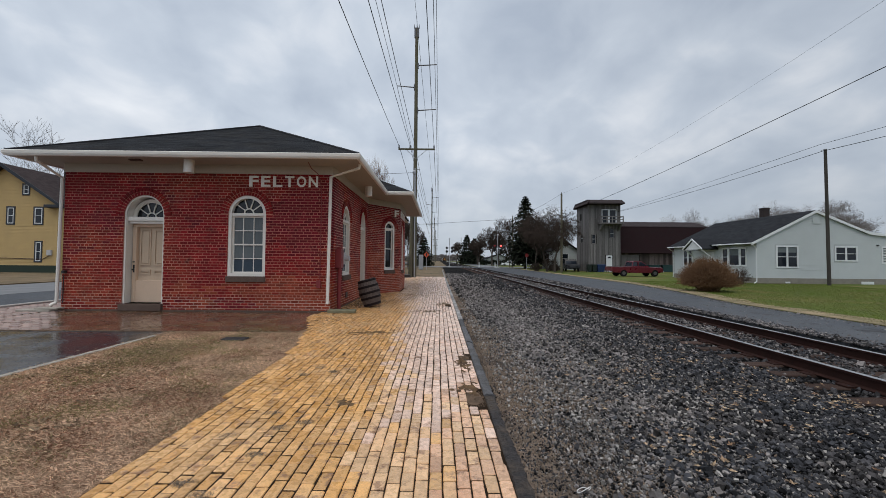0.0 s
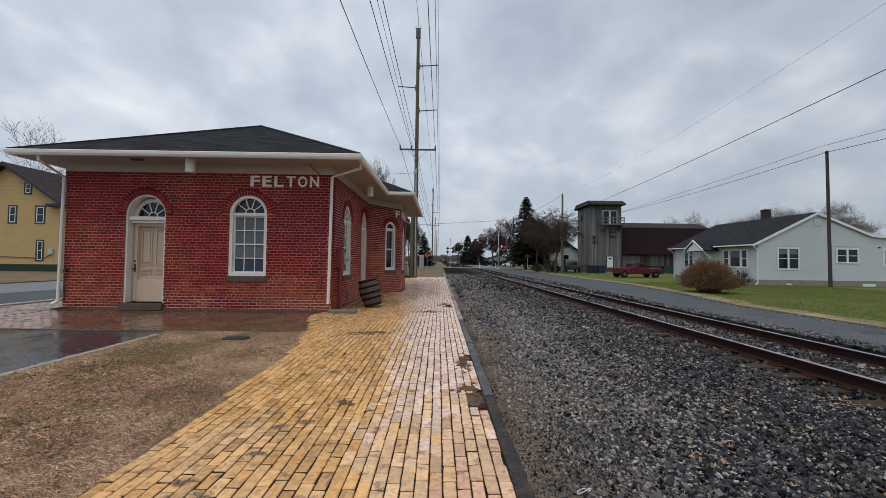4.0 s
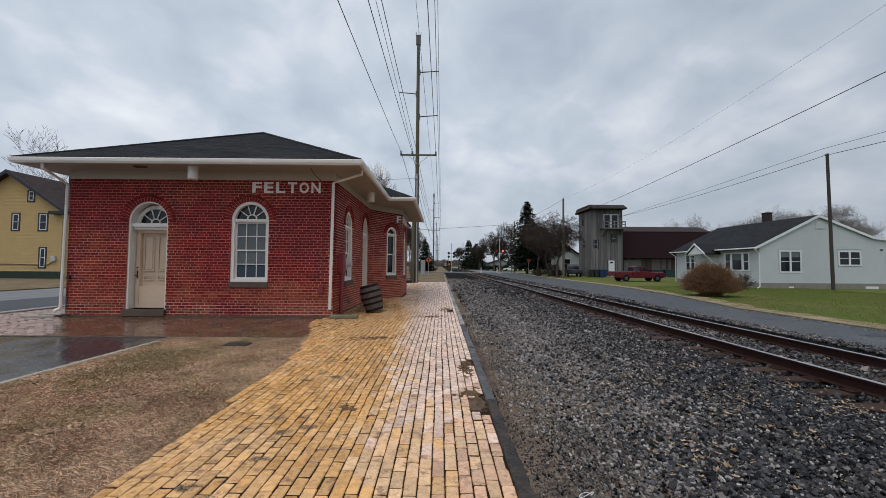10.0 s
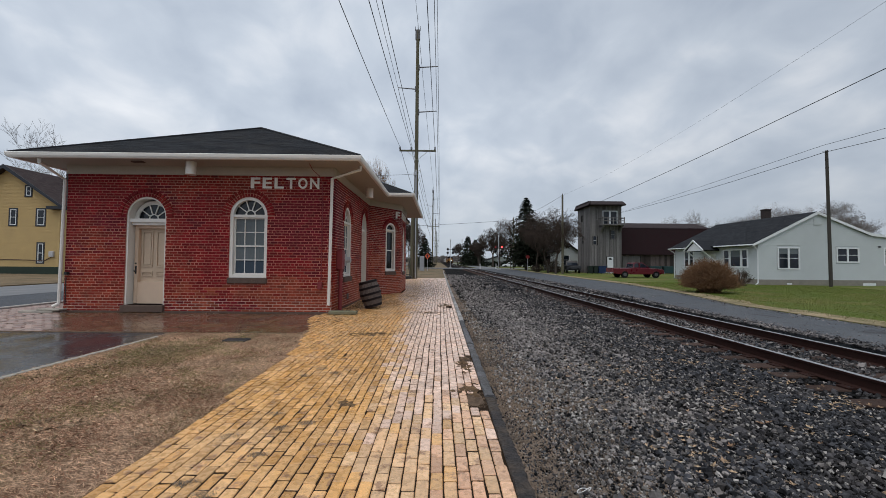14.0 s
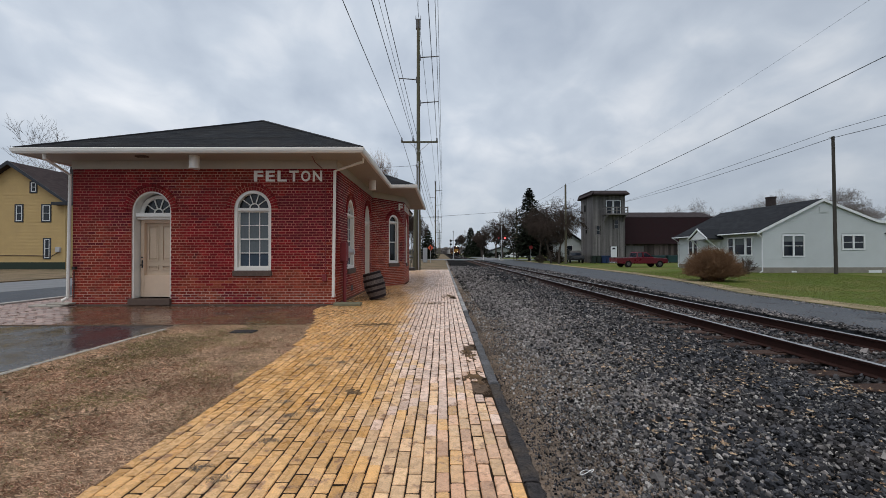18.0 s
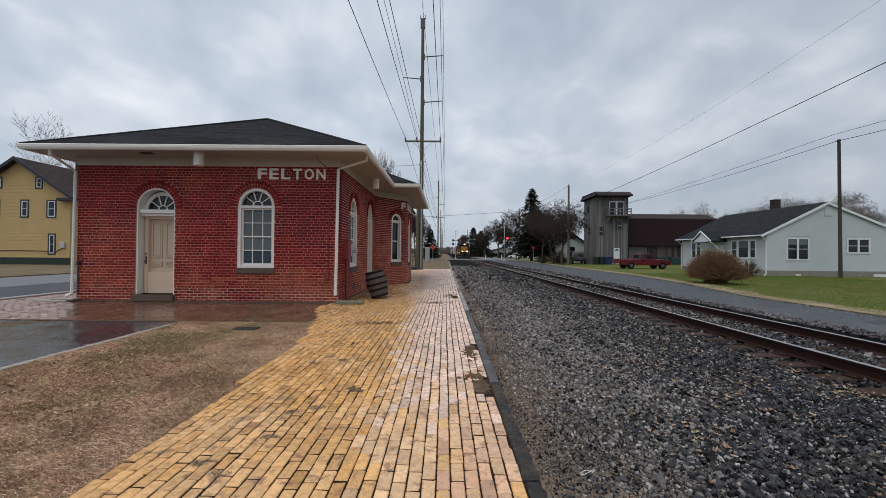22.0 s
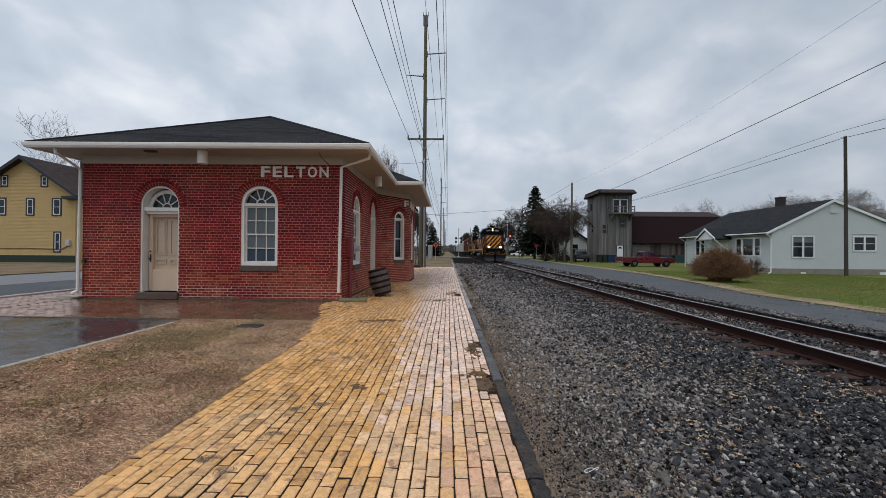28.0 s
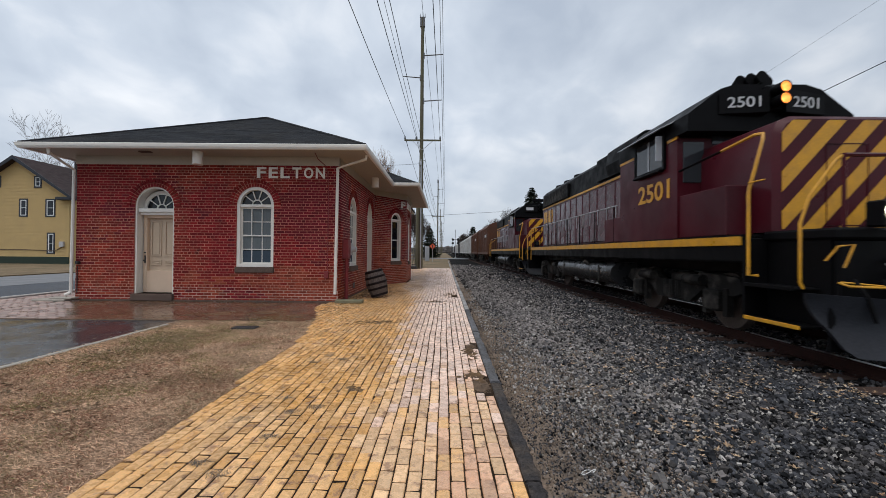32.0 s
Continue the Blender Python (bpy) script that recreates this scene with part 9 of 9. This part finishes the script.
    truck(L, 3.95, 2.74)
    truck(L, 13.6, 2.74)
    part("rear_coupler", Form().cbox(-0.14, 0.14, END - 0.1, END + 0.5, 0.72, 1.0, 0.05), M_GRIME, L)
    part("rear_pilot", Form().cbox(-1.5, 1.5, END - 0.16, END - 0.02, 0.5, 1.5, 0.03), M_LBLACK, L)
    for s in (-1, 1):
        handrail(L, [(s * 1.54, END - 1.0, 1.0), (s * 1.54, END - 1.0, 2.62), (s * 1.5, END - 1.2, 2.62)])
        handrail(L, [(s * 1.54, END - 0.15, 1.0), (s * 1.54, END - 0.15, 2.2), (s * 1.0, END - 0.12, 2.64)])
    # the front platform is set a little back behind its lamps
    for o in L.children_recursive:
        if o.type == "MESH" and o.matrix_basis == Matrix.Identity(4) and o.name.split(".")[0] not in ("ditch_light", "lens", "nose", "stripe", "nose_door"):
            for v in o.data.vertices:
                if v.co.y < 1.36:
                    v.co.y += 0.2 * (1 - max(0.0, v.co.y) / 1.36)
    return L


loco_a = locomotive("maroon diesel locomotive with yellow-striped nose and lit headlights", "2501")
loco_b = locomotive("maroon diesel locomotive with yellow-striped nose, second in line", "")
for o in loco_b.children_recursive:
    if o.name.startswith(("lens", "reflector")):
        o.data.materials.clear()
        o.data.materials.append(M_CABGLASS)

M_HBROWN = mat("brown_hopper_paint", (0.105, 0.045, 0.028), 0.6, 0.25, 1.5, 30, 0.15, 0.004, pick="own", tint=(0.07, 0.04, 0.03), tfac=0.7, tscale=0.8)
M_HGREY = mat("pale_grey_hopper_paint", (0.50, 0.50, 0.49), 0.6, 0.15, 1.5, 30, 0.15, 0.004, pick="own", tint=(0.22, 0.18, 0.15), tfac=0.5, tscale=0.8)
M_HDARK = mat("dark_grey_hopper_paint", (0.10, 0.10, 0.105), 0.6, 0.2, 1.5, 30, 0.15, 0.004, pick="own", tint=(0.08, 0.06, 0.05), tfac=0.6, tscale=0.8)


def hopper(label, paint, length):
    H = thing("hopper_wagon", label, "freight wagon", 6.2525, 500, 0.07, "hopper wagons")
    b0, b1 = 0.9, length - 0.9
    prof = [(-1.52, 1.35), (-1.55, 1.6), (-1.55, 4.0), (-1.35, 4.35), (-0.7, 4.55), (0.7, 4.55), (1.35, 4.35), (1.55, 4.0), (1.55, 1.6), (1.52, 1.35)]
    body = part("body", Form().prism(prof, 1, b0, b1), paint, H, smooth=25)
    for s in (-1, 1):
        for j in range(11):
            y = b0 + 0.3 + j * (b1 - b0 - 0.6) / 10
            part("rib", Form().box(s * 1.57 - 0.03, s * 1.57 + 0.03, y - 0.04, y + 0.04, 1.45, 4.02), paint, body)
        part("side_sill", Form().cbox(s * 1.54 - 0.06, s * 1.54 + 0.06, 0.3, length - 0.3, 1.15, 1.42, 0.01), paint, body)
        part("data_bar", Form().box(s * 1.605 - 0.003, s * 1.605 + 0.003, b0 + 1.0, b0 + 2.6, 3.0, 3.3), M_LWHITE, body)
    part("running_board", Form().box(-0.4, 0.4, b0, b1, 4.62, 4.67), M_GRIME, body)
    for j in range(3):
        y = b0 + (b1 - b0) * (j + 0.5) / 3
        part("hopper_chute", Form().add([(-1.3, y - 1.6, 1.35), (1.3, y - 1.6, 1.35), (1.3, y + 1.6, 1.35), (-1.3, y + 1.6, 1.35), (-0.6, y - 0.4, 0.4), (0.6, y - 0.4, 0.4), (0.6, y + 0.4, 0.4), (-0.6, y + 0.4, 0.4)],
                                        [(0, 1, 2, 3), (7, 6, 5, 4), (0, 4, 5, 1), (1, 5, 6, 2), (2, 6, 7, 3), (3, 7, 4, 0)]), paint, body)
    part("centre_sill", Form().cbox(-0.3, 0.3, -0.25, length + 0.25, 0.75, 1.2, 0.03), M_GRIME, H)
    for y, d in ((0.35, -1), (length - 0.35, 1)):
        part("end_ladder", Form().box(-1.5, -1.46, y - 0.03, y + 0.03, 1.2, 4.3).box(-1.05, -1.01, y - 0.03, y + 0.03, 1.2, 4.3).box(-1.5, -1.0, y - 0.02, y + 0.02, 1.8, 1.84).box(-1.5, -1.0, y - 0.02, y + 0.02, 2.4, 2.44).box(-1.5, -1.0, y - 0.02, y + 0.02, 3.0, 3.04).box(-1.5, -1.0, y - 0.02, y + 0.02, 3.6, 3.64), paint, H)
    truck(H, 1.6, 1.75, "bogie", False)
    truck(H, length - 1.6, 1.75, "bogie", False)
    return H


h_brown = hopper("rust-brown covered hopper wagon", M_HBROWN, 13.2)
h_grey = hopper("pale grey covered hopper wagon with rust stains", M_HGREY, 16.0)
h_dark = hopper("dark grey covered hopper wagon", M_HDARK, 16.0)
RAKE = [(loco_a, 0.0), (loco_b, 17.95), (h_brown, 36.0)]
place_y = 36.0 + 13.9
RAKE.append((copy_thing(h_brown, h_brown.matrix_basis), place_y))
place_y += 13.9
for i in range(12):
    src = h_grey if i in (0, 1, 2, 4, 5, 8) else h_dark
    first = (i == 0) or (i == 3)
    RAKE.append((src if first else copy_thing(src, src.matrix_basis), place_y))
    place_y += 16.7

# ---- what moves ----
TRAIN = [(0, 417.0), (4, 365.0), (8, 313.0), (13, 242.0), (17, 189.5), (19, 162.5), (21, 136.0), (23, 110.5), (25, 86.6), (26.5, 68.6), (28, 51.2), (29.3, 36.1), (30.6, 21.0), (31.0, 16.3), (31.6, 9.35), (32.0, 4.72)]


def motions():
    ts, ys = zip(*TRAIN)
    for ob, off in RAKE:
        walk(ob, [(t, pose(6.2525, y + off, 0.07)) for t, y in TRAIN])
    # wheels roll without slipping; a row each twentieth of a second
    steps = [k / 20 for k in range(20 * 32 + 1)]
    turn = [math.degrees(float(np.interp(t, ts, ys)) / 0.51) for t in steps]
    for ws, y in TRUCKS:
        walk(ws, [(t, pose(0, y, 0.51, a % 360)) for t, a in zip(steps, turn)])


motions()
